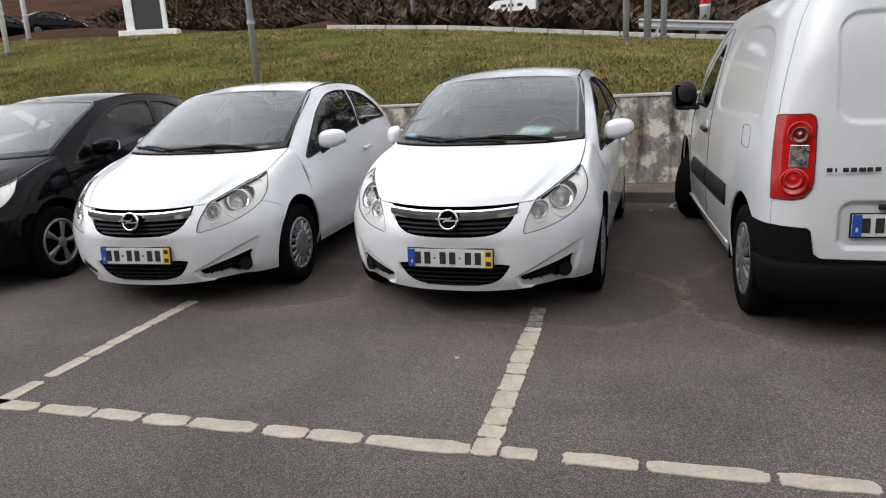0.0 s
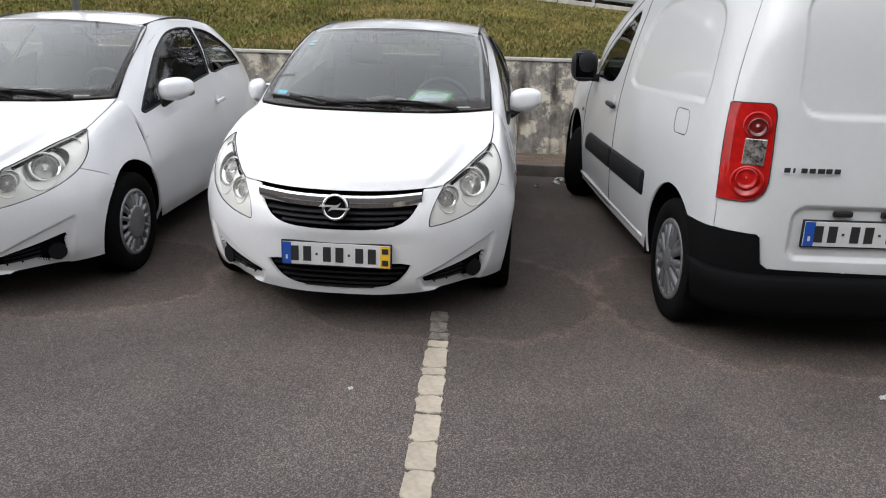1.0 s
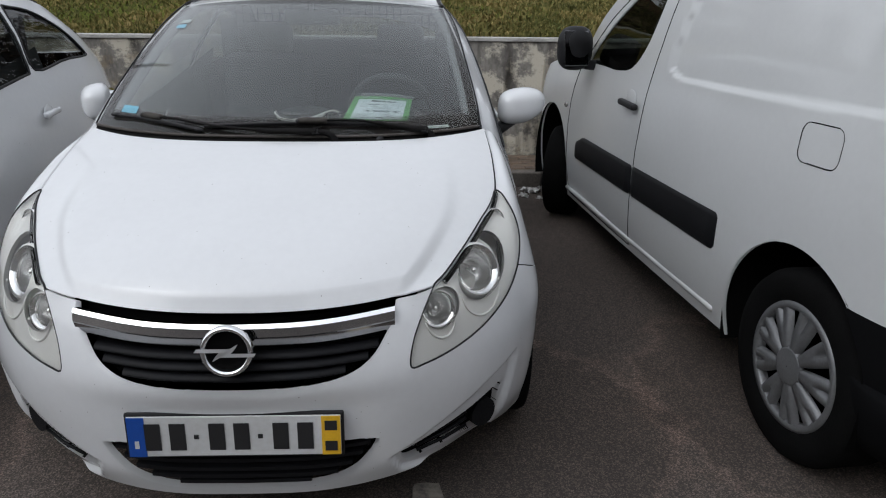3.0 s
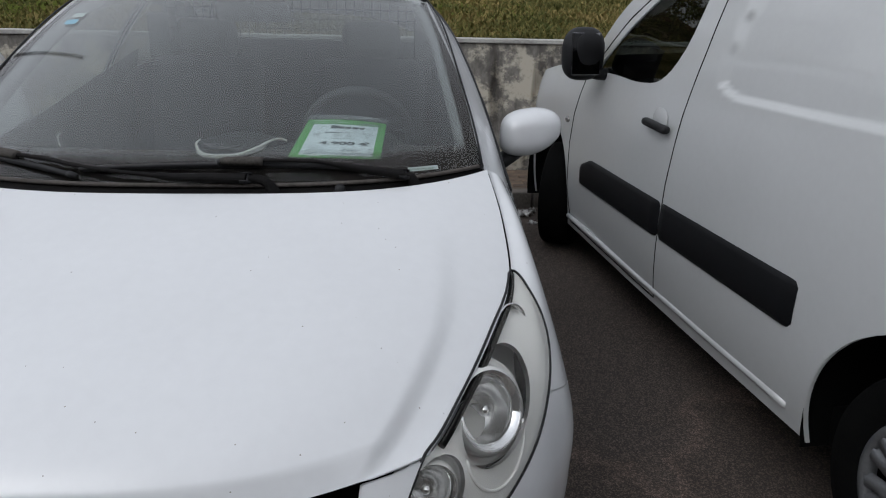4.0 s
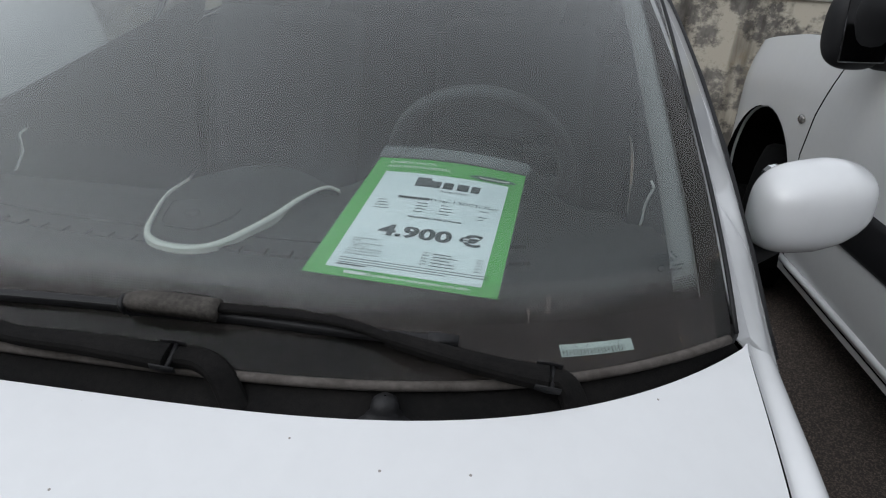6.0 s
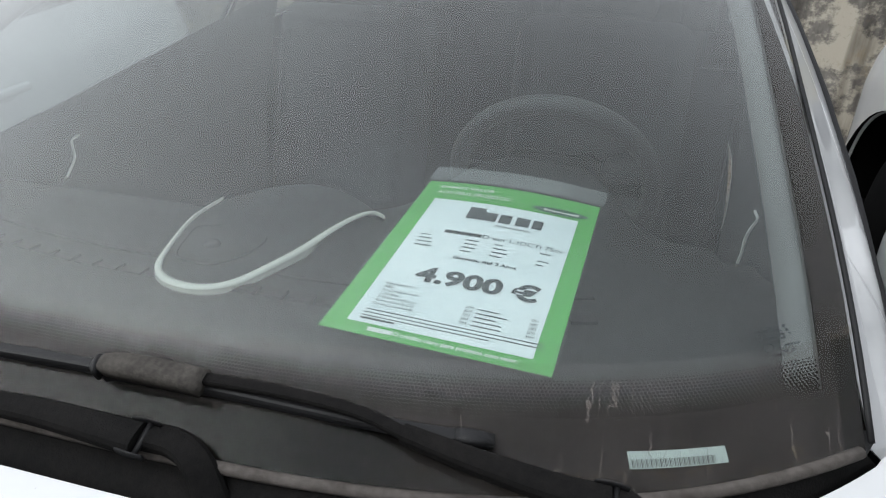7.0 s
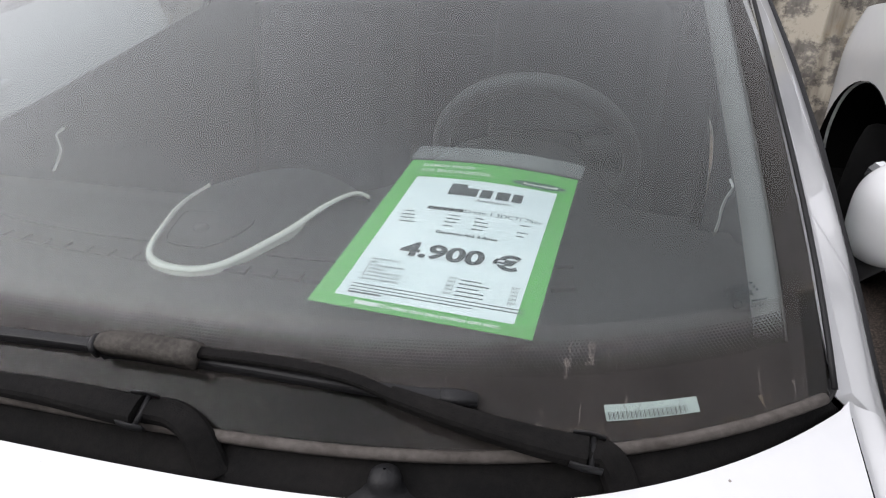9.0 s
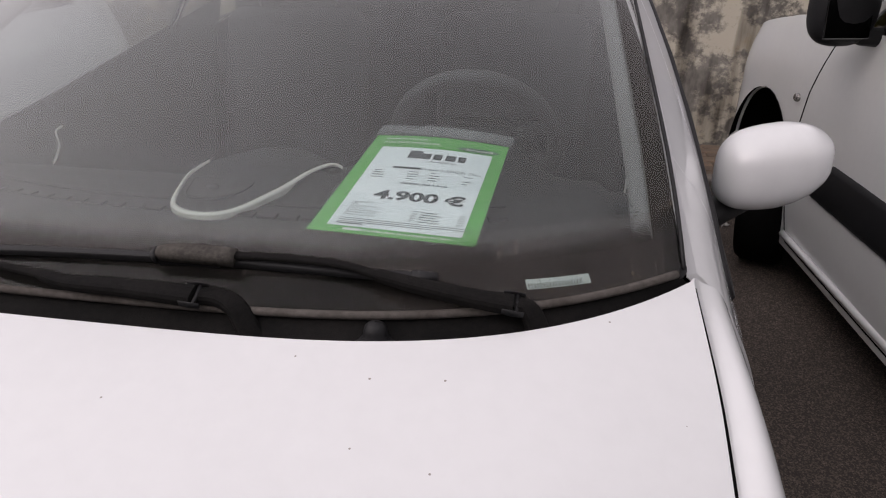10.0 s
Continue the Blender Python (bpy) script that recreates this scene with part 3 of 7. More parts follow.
def head_lamp(car, nose, labs, side, outline):
    """A clear-covered head lamp with two bowls, an amber bulb and a pale bezel."""
    lamp = nose.panel("head_lamp", labs, "lens", car, gap=0.004, lip=0.004, label="clear head lamp with chrome bowls", mirror=side < 0)
    flat = nose.p.reshape(-1, 3)

    def surf(x, z):
        k = np.argmin((flat[:, 0] - x) ** 2 + (flat[:, 2] - z) ** 2)
        du, dv = nose.du.reshape(-1, 3)[k], nose.dv.reshape(-1, 3)[k]
        jac = np.array([du[[0, 2]], dv[[0, 2]]]).T
        step = np.clip(np.linalg.solve(jac, np.array((x, z)) - flat[k][[0, 2]]), -1, 1) if abs(np.linalg.det(jac)) > 1e-9 else (0, 0)
        return flat[k] + du * step[0] + dv * step[1], nose.n.reshape(-1, 3)[k]

    def flipped(bm):
        if side < 0:
            bmesh.ops.scale(bm, vec=(-1, 1, 1), verts=bm.verts)
            bmesh.ops.reverse_faces(bm, faces=bm.faces)
        return bm

    pts = [surf(x, z)[0] for x, z in outline]
    part("seal", tube([(side * p[0], p[1] + .003, p[2]) for p in pts + pts[:1]], .0027, 6), "plastic", lamp, smooth=True)
    nose.panel("bezel", labs[0], "lamp_bezel", lamp, gap=0.001, lip=-0.010, shift=-0.012, mirror=side < 0)
    nose.panel("reflector_back", labs, "lamp_bezel", lamp, gap=0.001, lip=0.0, shift=-0.082, mirror=side < 0)
    for k, (nm, x, z, r, aim) in enumerate(BOWLS):
        c, n = surf(x, z)
        out = n if n[1] < 0 else -n
        c = Vector(c - out * .030)
        m = look(c, c + Vector(aim).normalized() * .35 + Vector(out) * .65)
        prof = [(r * 1.05, .030), (r * 1.05, -.008), (r * 1.01, -.012), (r * .95, -.010), (r * .93, -.002)] + [(r * .93 * math.cos(a), r * .95 * math.sin(a)) for a in np.linspace(0.1, 1.5, 9)]
        part(nm, flipped(lathe(prof, 40, axis="Z", m=m)), "bowl", lamp, smooth=True)
        part("bowl_wall", flipped(lathe([(r * 1.34, .014), (r * 1.14, .016), (r * 1.12, .004), (r * 1.08, -.009), (r * 1.00, -.0125)], 40, axis="Z", m=m)), "lamp_bezel", lamp, smooth=True)
        part("bowl_ring", flipped(lathe([(r * .95, -.010), (r * .80, -.004), (r * .76, .006), (r * .80, .010)], 40, axis="Z", m=m)), "chrome", lamp, smooth=True)
        part("inner_lens", flipped(lathe([(r * .77 * math.cos(a), .004 - r * .30 * math.sin(a)) for a in np.linspace(0, 1.55, 9)], 32, axis="Z", m=m)), "lens", lamp, smooth=True)
        part("bulb", flipped(lathe([(.001, .0), (.010, .003), (.011, .02), (.011, .05)], 16, axis="Z", m=m)), "chrome", lamp, smooth=True)
        pk = lamp_pocket(x, z, r)
        rim = []
        for px, pz in pk:
            q, qn = surf(px, pz)
            qn = qn if qn[1] < 0 else -qn
            rim.append(tuple(q - qn * .011))
        part("pocket_rim", flipped(tube(rim, .0035, 6)), "lamp_bezel", lamp, smooth=True)
    c, n = surf(.684, .806)
    out = n if n[1] < 0 else -n
    c = Vector(c - out * .020)
    m = look(c, c + Vector((.5, -.8, .25)))
    part("turn_bowl", flipped(lathe([(.036, -.004), (.034, -.008), (.030, .0)] + [(.030 * math.cos(a), .03 * math.sin(a)) for a in np.linspace(.1, 1.5, 7)], 32, axis="Z", m=m)), "bowl", lamp, smooth=True)
    part("amber_bulb", flipped(lathe([(.021 * math.cos(a), .014 - .018 * math.sin(a)) for a in np.linspace(0, 1.55, 8)], 24, axis="Z", m=m)), "amber", lamp, smooth=True)
    lamp.visible_shadow = False
    return lamp


def hatchback(name, label, coat="white_paint", style="slots", m=None, group=""):
    car = thing(name, label, "car", m, group)
    # nose: bumper, wings, lamps and grilles out of one sheet
    cols = [mirrored(c) for c in NOSE[:0:-1]] + NOSE
    nose = Shell(net_surface(cols, 250, 90))
    nose_edge = nose.p[:, -1].copy()
    lamp_out = spline([(.432, .530), (.437, .590), (.462, .655), (.494, .716), (.53, .76), (.60, .83), (.687, .856), (.728, .824), (.752, .762),
                       (.745, .692), (.708, .634), (.640, .585), (.550, .549), (.470, .530)], 90, True)
    lamp_r = nose.cut(lamp_out, (0, 2))
    lamp_l = nose.cut(lamp_out * (-1, 1), (0, 2))
    lamp_labs = [lamp_r]
    for _, bx, bz, br, _ in BOWLS:
        turn = np.linspace(0, 2 * math.pi, 48, endpoint=False)
        lamp_labs.append(nose.cut(np.array([(bx + br * .99 * math.cos(a), bz + br * .99 * math.sin(a)) for a in turn]), (0, 2), only=lamp_r))
    g_out = np.vstack([spline([(-.392, .668), (-.375, .625), (-.335, .567), (-.265, .530), (-.15, .513), (0, .508), (.15, .513), (.265, .530), (.335, .567), (.375, .625), (.392, .668)], 50),
                       [(.40, .72), (-.40, .72)]])
    grille = nose.cut(g_out, (0, 2))
    low_out = np.vstack([spline([(-.352, .336), (-.325, .288), (-.275, .235), (-.19, .206), (0, .196), (.19, .206), (.275, .235), (.325, .288), (.352, .336)], 44), [(.30, .345), (-.30, .345)]])
    low = nose.cut(low_out, (0, 2))
    fog_pts = [(.418, .262), (.50, .290), (.60, .322), (.684, .354), (.692, .346), (.680, .318), (.678, .285), (.670, .245), (.642, .220), (.605, .218), (.575, .241), (.50, .232), (.435, .224)]
    fog_pts = [(.562 + (x - .562) * 1.10, .283 + (z - .283) * 1.16) for x, z in fog_pts]
    fog_out = np.array([p for a, b in zip(fog_pts, fog_pts[1:] + fog_pts[:1]) for p in np.linspace(a, b, 5)[:-1]])
    fog_r = nose.cut(fog_out, (0, 2))
    fog_l = nose.cut(fog_out * (-1, 1), (0, 2))
    # a sunk field round each fog recess, with a sharp ledge above it
    field = np.array([(.372, .262), (.48, .318), (.586, .378), (.68, .428), (.738, .458), (.742, .43), (.728, .35), (.705, .26), (.665, .185), (.50, .170), (.40, .190)])
    field = np.vstack([np.linspace(a, b, 5)[:-1] for a, b in zip(field, np.roll(field, -1, 0))])
    nose.press(field, (0, 2), lambda p: p[..., 0] > .2, .014, .012)
    nose.press(field * (-1, 1), (0, 2), lambda p: p[..., 0] < -.2, .014, .012)
    nose.refresh()
    arch = np.array([(AXLE_Y + .335 * math.cos(a), AXLE_Z + .02 + .345 * math.sin(a)) for a in np.linspace(0, 2 * math.pi, 80, endpoint=False)])
    cut_r = nose.cut(arch, (1, 2), where=lambda p: p[..., 0] > .6)
    cut_l = nose.cut(arch, (1, 2), where=lambda p: p[..., 0] < -.6)
    wing_out = np.array([(.36, .70), (.56, .62), (.60, .1), (1.4, .1), (1.4, 1.2), (.5, 1.2), (.36, .85)])
    wing_out = np.vstack([np.linspace(a, b, 6)[:-1] for a, b in zip(wing_out, np.roll(wing_out, -1, 0))])
    wing_r = nose.cut(wing_out, (1, 2), where=lambda p: (p[..., 0] > .60), only=0)
    wing_l = nose.cut(wing_out, (1, 2), where=lambda p: (p[..., 0] < -.60), only=0)
    bumper = nose.panel("front_bumper", 0, coat, car, lip=0.02)
    nose.panel("front_wing", wing_r, coat, car, gap=.003, lip=0.006)
    nose.panel("front_wing", wing_l, coat, car, gap=.003, lip=0.006)
    head_lamp(car, nose, lamp_labs, 1, lamp_out)
    head_lamp(car, nose, lamp_labs, -1, lamp_out)
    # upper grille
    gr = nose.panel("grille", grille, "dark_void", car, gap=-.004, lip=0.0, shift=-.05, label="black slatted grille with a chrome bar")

    def nose_line(z, x0, x1, n, off):
        """A line across the nose at one height, pushed inwards by off."""
        rowz = []
        for x in np.linspace(x0, x1, n):
            ax = min(abs(x), .40)
            k = spline([(0, z_y(0, z), z), (.2, z_y(1, z), z), (.40, z_y(2, z), z)], 41)
            rowz.append((x, float(np.interp(ax, k[:, 0], k[:, 1])) + off, z))
        return rowz

    def z_y(c, z):
        col = np.array(NOSE[c])
        return float(np.interp(z, col[:, 2], col[:, 1]))

    for z, hw in ((.588, .350), (.563, .325), (.539, .270)):
        bm = bmesh.new()
        prev = None
        for x, y, zz in nose_line(z, -hw, hw, 25, 0.016):
            zz -= 0.006 * (1 - (x / hw) ** 2)
            ring = [bm.verts.new(p) for p in ((x, y + .010, zz - .010), (x, y + .001, zz - .007), (x, y, zz - .002), (x, y + .012, zz + .006), (x, y + .035, zz + .009), (x, y + .035, zz - .008))]
            if prev:
                for k in range(6):
                    bm.faces.new((prev[k], prev[(k + 1) % 6], ring[(k + 1) % 6], ring[k]))
            prev = ring
        part("slat", bm, "grey_plastic", gr, smooth=True)
    for pts, mat, nm in ((((.018, .662), (.004, .664), (-.004, .655), (-.008, .634)), "chrome", "chrome_bar"),
                         (((-.008, .6338), (-.006, .630), (.003, .606), (.010, .600), (.026, .601)), "smoked_chrome", "chrome_bar_underside")):
        bm = bmesh.new()
        prev = None
        for x in np.linspace(-.392, .392, 61):
            rise = 0.021 * (abs(x) / .392) ** 2.4
            y = nose_line(.632, x, x, 1, 0)[0][1]
            ring = [bm.verts.new((x, y + dy, z + rise)) for dy, z in pts]
            if prev:
                for k in range(len(pts) - 1):
                    bm.faces.new((prev[k], ring[k], ring[k + 1], prev[k + 1]))
            prev = ring
        part(nm, bm, mat, gr)
    # round badge: a ring and a bolt across it, as plain shapes
    bp = pose(0, .010, .616, 80, 0, 0)
    part("badge_surround", lathe([(.053, -.02), (.053, .004), (.052, .008), (.050, .009), (.048, .004), (.001, .004)], 48, axis="Z", m=bp), "dark_void", gr, smooth=True)
    part("badge_ring", lathe([(.062, .002), (.062, .012), (.058, .018), (.053, .019), (.048, .012), (.047, .003)], 56, axis="Z", m=bp), "chrome", gr, smooth=True)
    for half in (1, -1):
        bm = bmesh.new()
        bm.faces.new([bm.verts.new((x * half, y * half, .026)) for x, y in ((-.072, .001), (-.066, .010), (.024, .010), (-.030, -.021), (-.022, -.008), (-.014, .001))])
        bmesh.ops.solidify(bm, geom=bm.faces[:], thickness=.007)
        bmesh.ops.recalc_face_normals(bm, faces=bm.faces)
        bmesh.ops.transform(bm, matrix=bp, verts=bm.verts)
        part("badge_bolt", bm, "satin_chrome", gr)
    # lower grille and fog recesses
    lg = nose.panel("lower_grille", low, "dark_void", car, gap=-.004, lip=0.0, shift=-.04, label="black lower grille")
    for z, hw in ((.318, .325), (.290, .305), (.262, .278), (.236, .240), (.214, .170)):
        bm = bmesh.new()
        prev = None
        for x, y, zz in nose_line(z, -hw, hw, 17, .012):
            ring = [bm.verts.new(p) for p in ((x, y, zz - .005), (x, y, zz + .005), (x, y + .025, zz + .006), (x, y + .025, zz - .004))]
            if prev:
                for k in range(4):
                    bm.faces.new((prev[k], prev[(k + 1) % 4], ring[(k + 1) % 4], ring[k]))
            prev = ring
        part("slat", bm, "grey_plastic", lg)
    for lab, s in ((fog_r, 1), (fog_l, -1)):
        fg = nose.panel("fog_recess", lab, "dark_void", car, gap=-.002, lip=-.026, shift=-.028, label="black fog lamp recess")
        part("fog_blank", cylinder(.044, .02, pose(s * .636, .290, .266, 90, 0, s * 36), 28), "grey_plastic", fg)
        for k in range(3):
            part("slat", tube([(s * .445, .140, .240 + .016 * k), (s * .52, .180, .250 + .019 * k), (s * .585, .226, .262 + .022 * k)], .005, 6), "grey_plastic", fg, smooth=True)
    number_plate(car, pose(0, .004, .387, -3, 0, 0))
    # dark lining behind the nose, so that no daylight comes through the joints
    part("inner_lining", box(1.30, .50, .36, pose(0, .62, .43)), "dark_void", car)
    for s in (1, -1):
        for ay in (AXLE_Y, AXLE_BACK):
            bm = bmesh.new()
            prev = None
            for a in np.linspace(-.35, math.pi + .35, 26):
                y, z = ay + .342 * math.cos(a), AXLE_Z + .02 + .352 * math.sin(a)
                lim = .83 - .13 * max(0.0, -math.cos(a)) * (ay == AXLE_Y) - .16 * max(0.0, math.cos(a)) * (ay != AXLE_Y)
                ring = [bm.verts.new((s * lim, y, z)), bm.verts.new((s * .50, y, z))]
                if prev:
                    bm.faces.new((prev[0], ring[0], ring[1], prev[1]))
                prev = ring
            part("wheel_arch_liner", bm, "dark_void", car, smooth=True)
            wheel(car, (s * .735, ay, AXLE_Z), WHEEL_R, .185, s, style)
    # bonnet
    hood = Shell(bonnet_grid(nose_edge))
    hood.panel("bonnet", 0, coat, car, gap=.004, lip=.006)
    # near-black tubes added below the bonnet's edges stand for shade in the gaps
    for s in (1, -1):
        part("bonnet_seal", tube([(s * p[0], p[1], p[2] - .012) for p in hood.p[-1, 2:-1]], .008, 6), "dark_void", car, smooth=True)
    # flanks
    side = Shell(net_surface(SIDE, 210, 130))
    win = np.array(list(spline([(1.125, .900), (1.25, 1.000), (1.42, 1.118), (1.64, 1.245), (1.92, 1.345), (2.22, 1.388), (2.455, 1.392)], 40)) +
                   list(np.linspace((2.458, 1.386), (2.345, 1.070), 14)) + list(spline([(2.335, 1.062), (2.0, 1.022), (1.6, .965), (1.25, .905), (1.14, .888)], 30)))
    quarter = np.array(list(spline([(2.40, 1.074), (2.455, 1.25), (2.520, 1.380), (2.58, 1.386), (2.78, 1.366), (2.95, 1.298), (3.07, 1.21), (3.16, 1.125), (3.14, 1.108), (2.80, 1.102)], 70, True)))
    w1 = side.cut(win, (1, 2))
    w2 = side.cut(quarter, (1, 2))
    arch_b = np.array([(AXLE_BACK + .335 * math.cos(a), AXLE_Z + .02 + .345 * math.sin(a)) for a in np.linspace(0, 2 * math.pi, 80, endpoint=False)])
    c2 = side.cut(arch_b, (1, 2), where=lambda p: p[..., 0] > .6)
    c1 = side.cut(arch, (1, 2))
    door_out = [(1.135, .27), (1.115, .55), (1.10, .80), (1.085, .89), (1.22, 1.012), (1.39, 1.146), (1.62, 1.287), (1.92, 1.386), (2.22, 1.424), (2.50, 1.428), (2.50, 1.41), (2.37, 1.06), (2.40, .9), (2.45, .6), (2.42, .40), (2.36, .30), (2.30, .272)]
    door_out = np.vstack([np.linspace(a, b, 8)[:-1] for a, b in zip(door_out, door_out[1:] + door_out[:1])])
    dr = side.cut(door_out, (1, 2), only=0)
    foot_out = np.array([(.90, .90), (1.085, .8935), (1.17, .958), (1.165, 1.15), (.90, 1.15)])
    foot_out = np.vstack([np.linspace(a, b, 8)[:-1] for a, b in zip(foot_out, np.roll(foot_out, -1, 0))])
    foot = side.cut(foot_out, (1, 2), only=0)
    for s in (1, -1):
        side.panel("joint_lining", (0, dr, foot), "dark_void", car, gap=0, lip=0, shift=-.014, mirror=s < 0)
        side.panel("pillar_foot", foot, coat, car, lip=.015, mirror=s < 0)
        fl = side.panel("flank", 0, coat, car, lip=.015, mirror=s < 0)
        d = side.panel("door", dr, coat, car, lip=.015, mirror=s < 0)
        dw = side.panel("door_window", w1, "side_glass", d, gap=-.002, lip=.0, shift=-.006, mirror=s < 0)
        qw = side.panel("quarter_window", w2, "side_glass", fl, gap=-.002, lip=.0, shift=-.006, mirror=s < 0)
        for nm, out, par in (("window_seal", win, d), ("window_seal", quarter, fl)):
            pts = []
            for y, z in out[::2]:
                k = np.argmin((side.p[..., 1] - y) ** 2 + (side.p[..., 2] - z) ** 2)
                p = side.p.reshape(-1, 3)[k]
                pts.append((s * (p[0] - .001), y, z))
            part(nm, tube(pts + pts[:1], .007, 6), "plastic", par, smooth=True)
        bm = box(.03, .17, .028, pose(s * .868, 2.30, .868, 4, 0, 0), .010, 3)
        hd = part("door_handle", bm, coat, d, smooth=True)
        bm = bmesh.new()
        bmesh.ops.create_uvsphere(bm, u_segments=24, v_segments=12, radius=1)
        bmesh.ops.transform(bm, matrix=pose(s * .845, 2.31, .87) @ Matrix.Diagonal((.006, .05, .038, 1)), verts=bm.verts)
        part("handle_cup", bm, coat, d, smooth=True)
        part("side_repeater", box(.008, .035, .028, pose(s * .817, 1.06, .748), .003), "lens", fl)
        # door mirror
        mir = new("door_mirror")
        mir.parent = car
        mir["label"] = "white door mirror on a black foot"
        bm = bmesh.new()
        bmesh.ops.create_uvsphere(bm, u_segments=40, v_segments=24, radius=1)
        for v in bm.verts:
            x, y, z = v.co
            x = math.copysign(abs(x) ** .60, x)
            z = math.copysign(abs(z) ** .60, z)
            if y > 0:
                y *= .45
            k = 1 - (.26 if z > 0 else .52) * max(0.0, x) ** 1.5 - .05 * max(0.0, -x)
            v.co = (s * (.884 + .102 * x), 1.425 + .085 * y + .03 * x, 1.015 + .074 * z * k + .008 * x)
        if s < 0:
            bmesh.ops.reverse_faces(bm, faces=bm.faces)
            mir["label"] = "white door mirror folded back against the door"
            mir.matrix_basis = pose(-.805, 1.425, 0) @ pose(0, 0, 0, 0, 0, -48) @ pose(.805, -1.425, 0)
        part("mirror_shell", bm, coat, mir, smooth=True)
        part("mirror_glass", box(.16, .006, .092, pose(s * .895, 1.463, 1.015, 0, 0, s * 8), .02, 3), "chrome", mir)
        part("mirror_foot", tube([(s * .770, 1.40, .905), (s * .80, 1.41, .925), (s * .845, 1.42, .955)], .034, 12, flat=.7), "plastic", mir, smooth=True)
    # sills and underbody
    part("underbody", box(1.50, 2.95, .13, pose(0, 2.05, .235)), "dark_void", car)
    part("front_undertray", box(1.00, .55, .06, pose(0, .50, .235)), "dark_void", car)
    # roof
    edge = [c[8] for c in SIDE[2:7]]
    g = []
    for i, u in enumerate(np.linspace(0, 1, 40)):
        e = spline(edge, 40)[i]
        c = spline([(0, 1.640, 1.428), (0, 1.95, 1.478), (0, 2.40, 1.500), (0, 2.95, 1.470), (0, 3.28, 1.375)], 40)[i]
        g.append([(s * e[0], c[1] + (e[1] - c[1]) * abs(s) ** 2.3, c[2] + (e[2] - c[2]) * abs(s) ** 2.6) for s in np.linspace(-1, 1, 41)])
    g = np.array(g).transpose(1, 0, 2)
    roof = Shell(g)
    roof.panel("roof", 0, coat, car, gap=.001, lip=.012)
    inner = g.copy()
    inner[..., 2] -= .025
    inner[..., 0] *= .985
    sheet("headliner", inner, "headliner", car, flip=True)
    for s in (1, -1):
        part("roof_joint_strip", tube([(s * (p[0] - .012), p[1], p[2] + .006) for p in spline(edge[:4], 16)], .009, 6), "plastic", car, smooth=True)
    # rear hatch glass and lid
    lo, hi = [(0, 3.73, 1.10), (.32, 3.71, 1.10), (.60, 3.61, 1.13)], [(0, 3.28, 1.375), (.32, 3.29, 1.36), (.60, 3.33, 1.28)]
    lo = np.vstack([np.array(lo[:0:-1]) * (-1, 1, 1), lo])
    hi = np.vstack([np.array(hi[:0:-1]) * (-1, 1, 1), hi])
    gl = np.array([spline(lo, 25) * (1 - k) + spline(hi, 25) * k + np.array((0, .03, .02)) * math.sin(math.pi * k) for k in np.linspace(0, 1, 9)]).transpose(1, 0, 2)
    hatch = sheet("rear_window", gl, "side_glass", car)
    # windscreen, its black border and the rubber at its foot
    us = np.linspace(0, 1, 50)
    ss = np.linspace(-1, 1, 81)
    grid = np.array([[screen_point(s, u) for u in us] for s in ss])
    ws = Shell(grid)
    screen = ws.panel("windscreen", 0, "windscreen", car, gap=.0, lip=.0, label="dusty windscreen with a black border")
    sheet("inner_face", np.array([[screen_point(s, u, .0065) for u in np.linspace(.05, .97, 40)] for s in np.linspace(-.95, .95, 61)]), "windscreen_inner", screen).visible_shadow = False
    screen.visible_shadow = False
    lims = [(-1.0, -.952, .0, 1.0), (.952, 1.0, .0, 1.0), (-.952, .952, .965, 1.0), (-.952, .952, .0, .066)]
    for a, b, c, d in lims:
        gg = np.array([[screen_point(s, u, .0035) for u in np.linspace(c, d, 14)] for s in np.linspace(a, b, 60)])
        sheet("black_border", gg, "frit", screen)
    bm = bmesh.new()
    for k, s in enumerate(np.linspace(-.945, .945, 400)):
        for row in range(11):
            p = screen_point(s + (row % 2) * .00236, .0675 + row * .0031, .0035)
            r = .0021 - row * .00012
            vs = [bm.verts.new((p[0] + r * math.cos(a), p[1] + r * .88 * math.sin(a), p[2] + r * .5 * math.sin(a))) for a in np.linspace(0, 2 * math.pi, 6)[:-1]]
            bm.faces.new(vs)
    dots = part("border_dots", bm, "frit", screen)
    dots["kind"] = "stuff"
    # cowl: black tray between bonnet and glass, with a grey rubber strip
    cg = []
    for s in np.linspace(-1, 1, 81):
        v = abs(s)
        hb = np.array((s * .692, .797 + .208 * v ** 3.7, .972 + .014 * v ** 2.6))
        ft = screen_point(s, 0)
        cg.append([hb + (0, -.03, -.03), hb + (0, .006, -.022), hb * .6 + ft * .4 + (0, 0, -.014), hb * .25 + ft * .75 + (0, 0, -.010), ft + (0, .002, -.004), ft + (0, .016, -.003)])
    sheet("cowl", np.array(cg), "dusty_plastic", car, "dusty black cowl under the windscreen")
    part("rubber_strip", tube([tuple(screen_point(s, 0) + (0, -.004, .000)) for s in np.linspace(-.99, .99, 60)], .0052, 8), "grey_rubber", car, smooth=True)
    for s in (1, -1):
        part("cowl_end", box(.014, .024, .014, pose(s * .672, 1.006, .988, 20, 0, s * -30), .004), "plastic", car)
        # pillar finisher between glass and wing
        part("pillar_seal", tube([tuple(screen_point(s * 1.005, u) + (0, 0, .002)) for u in np.linspace(0, 1, 24)], .0030, 6), "plastic", car, smooth=True)
    return car


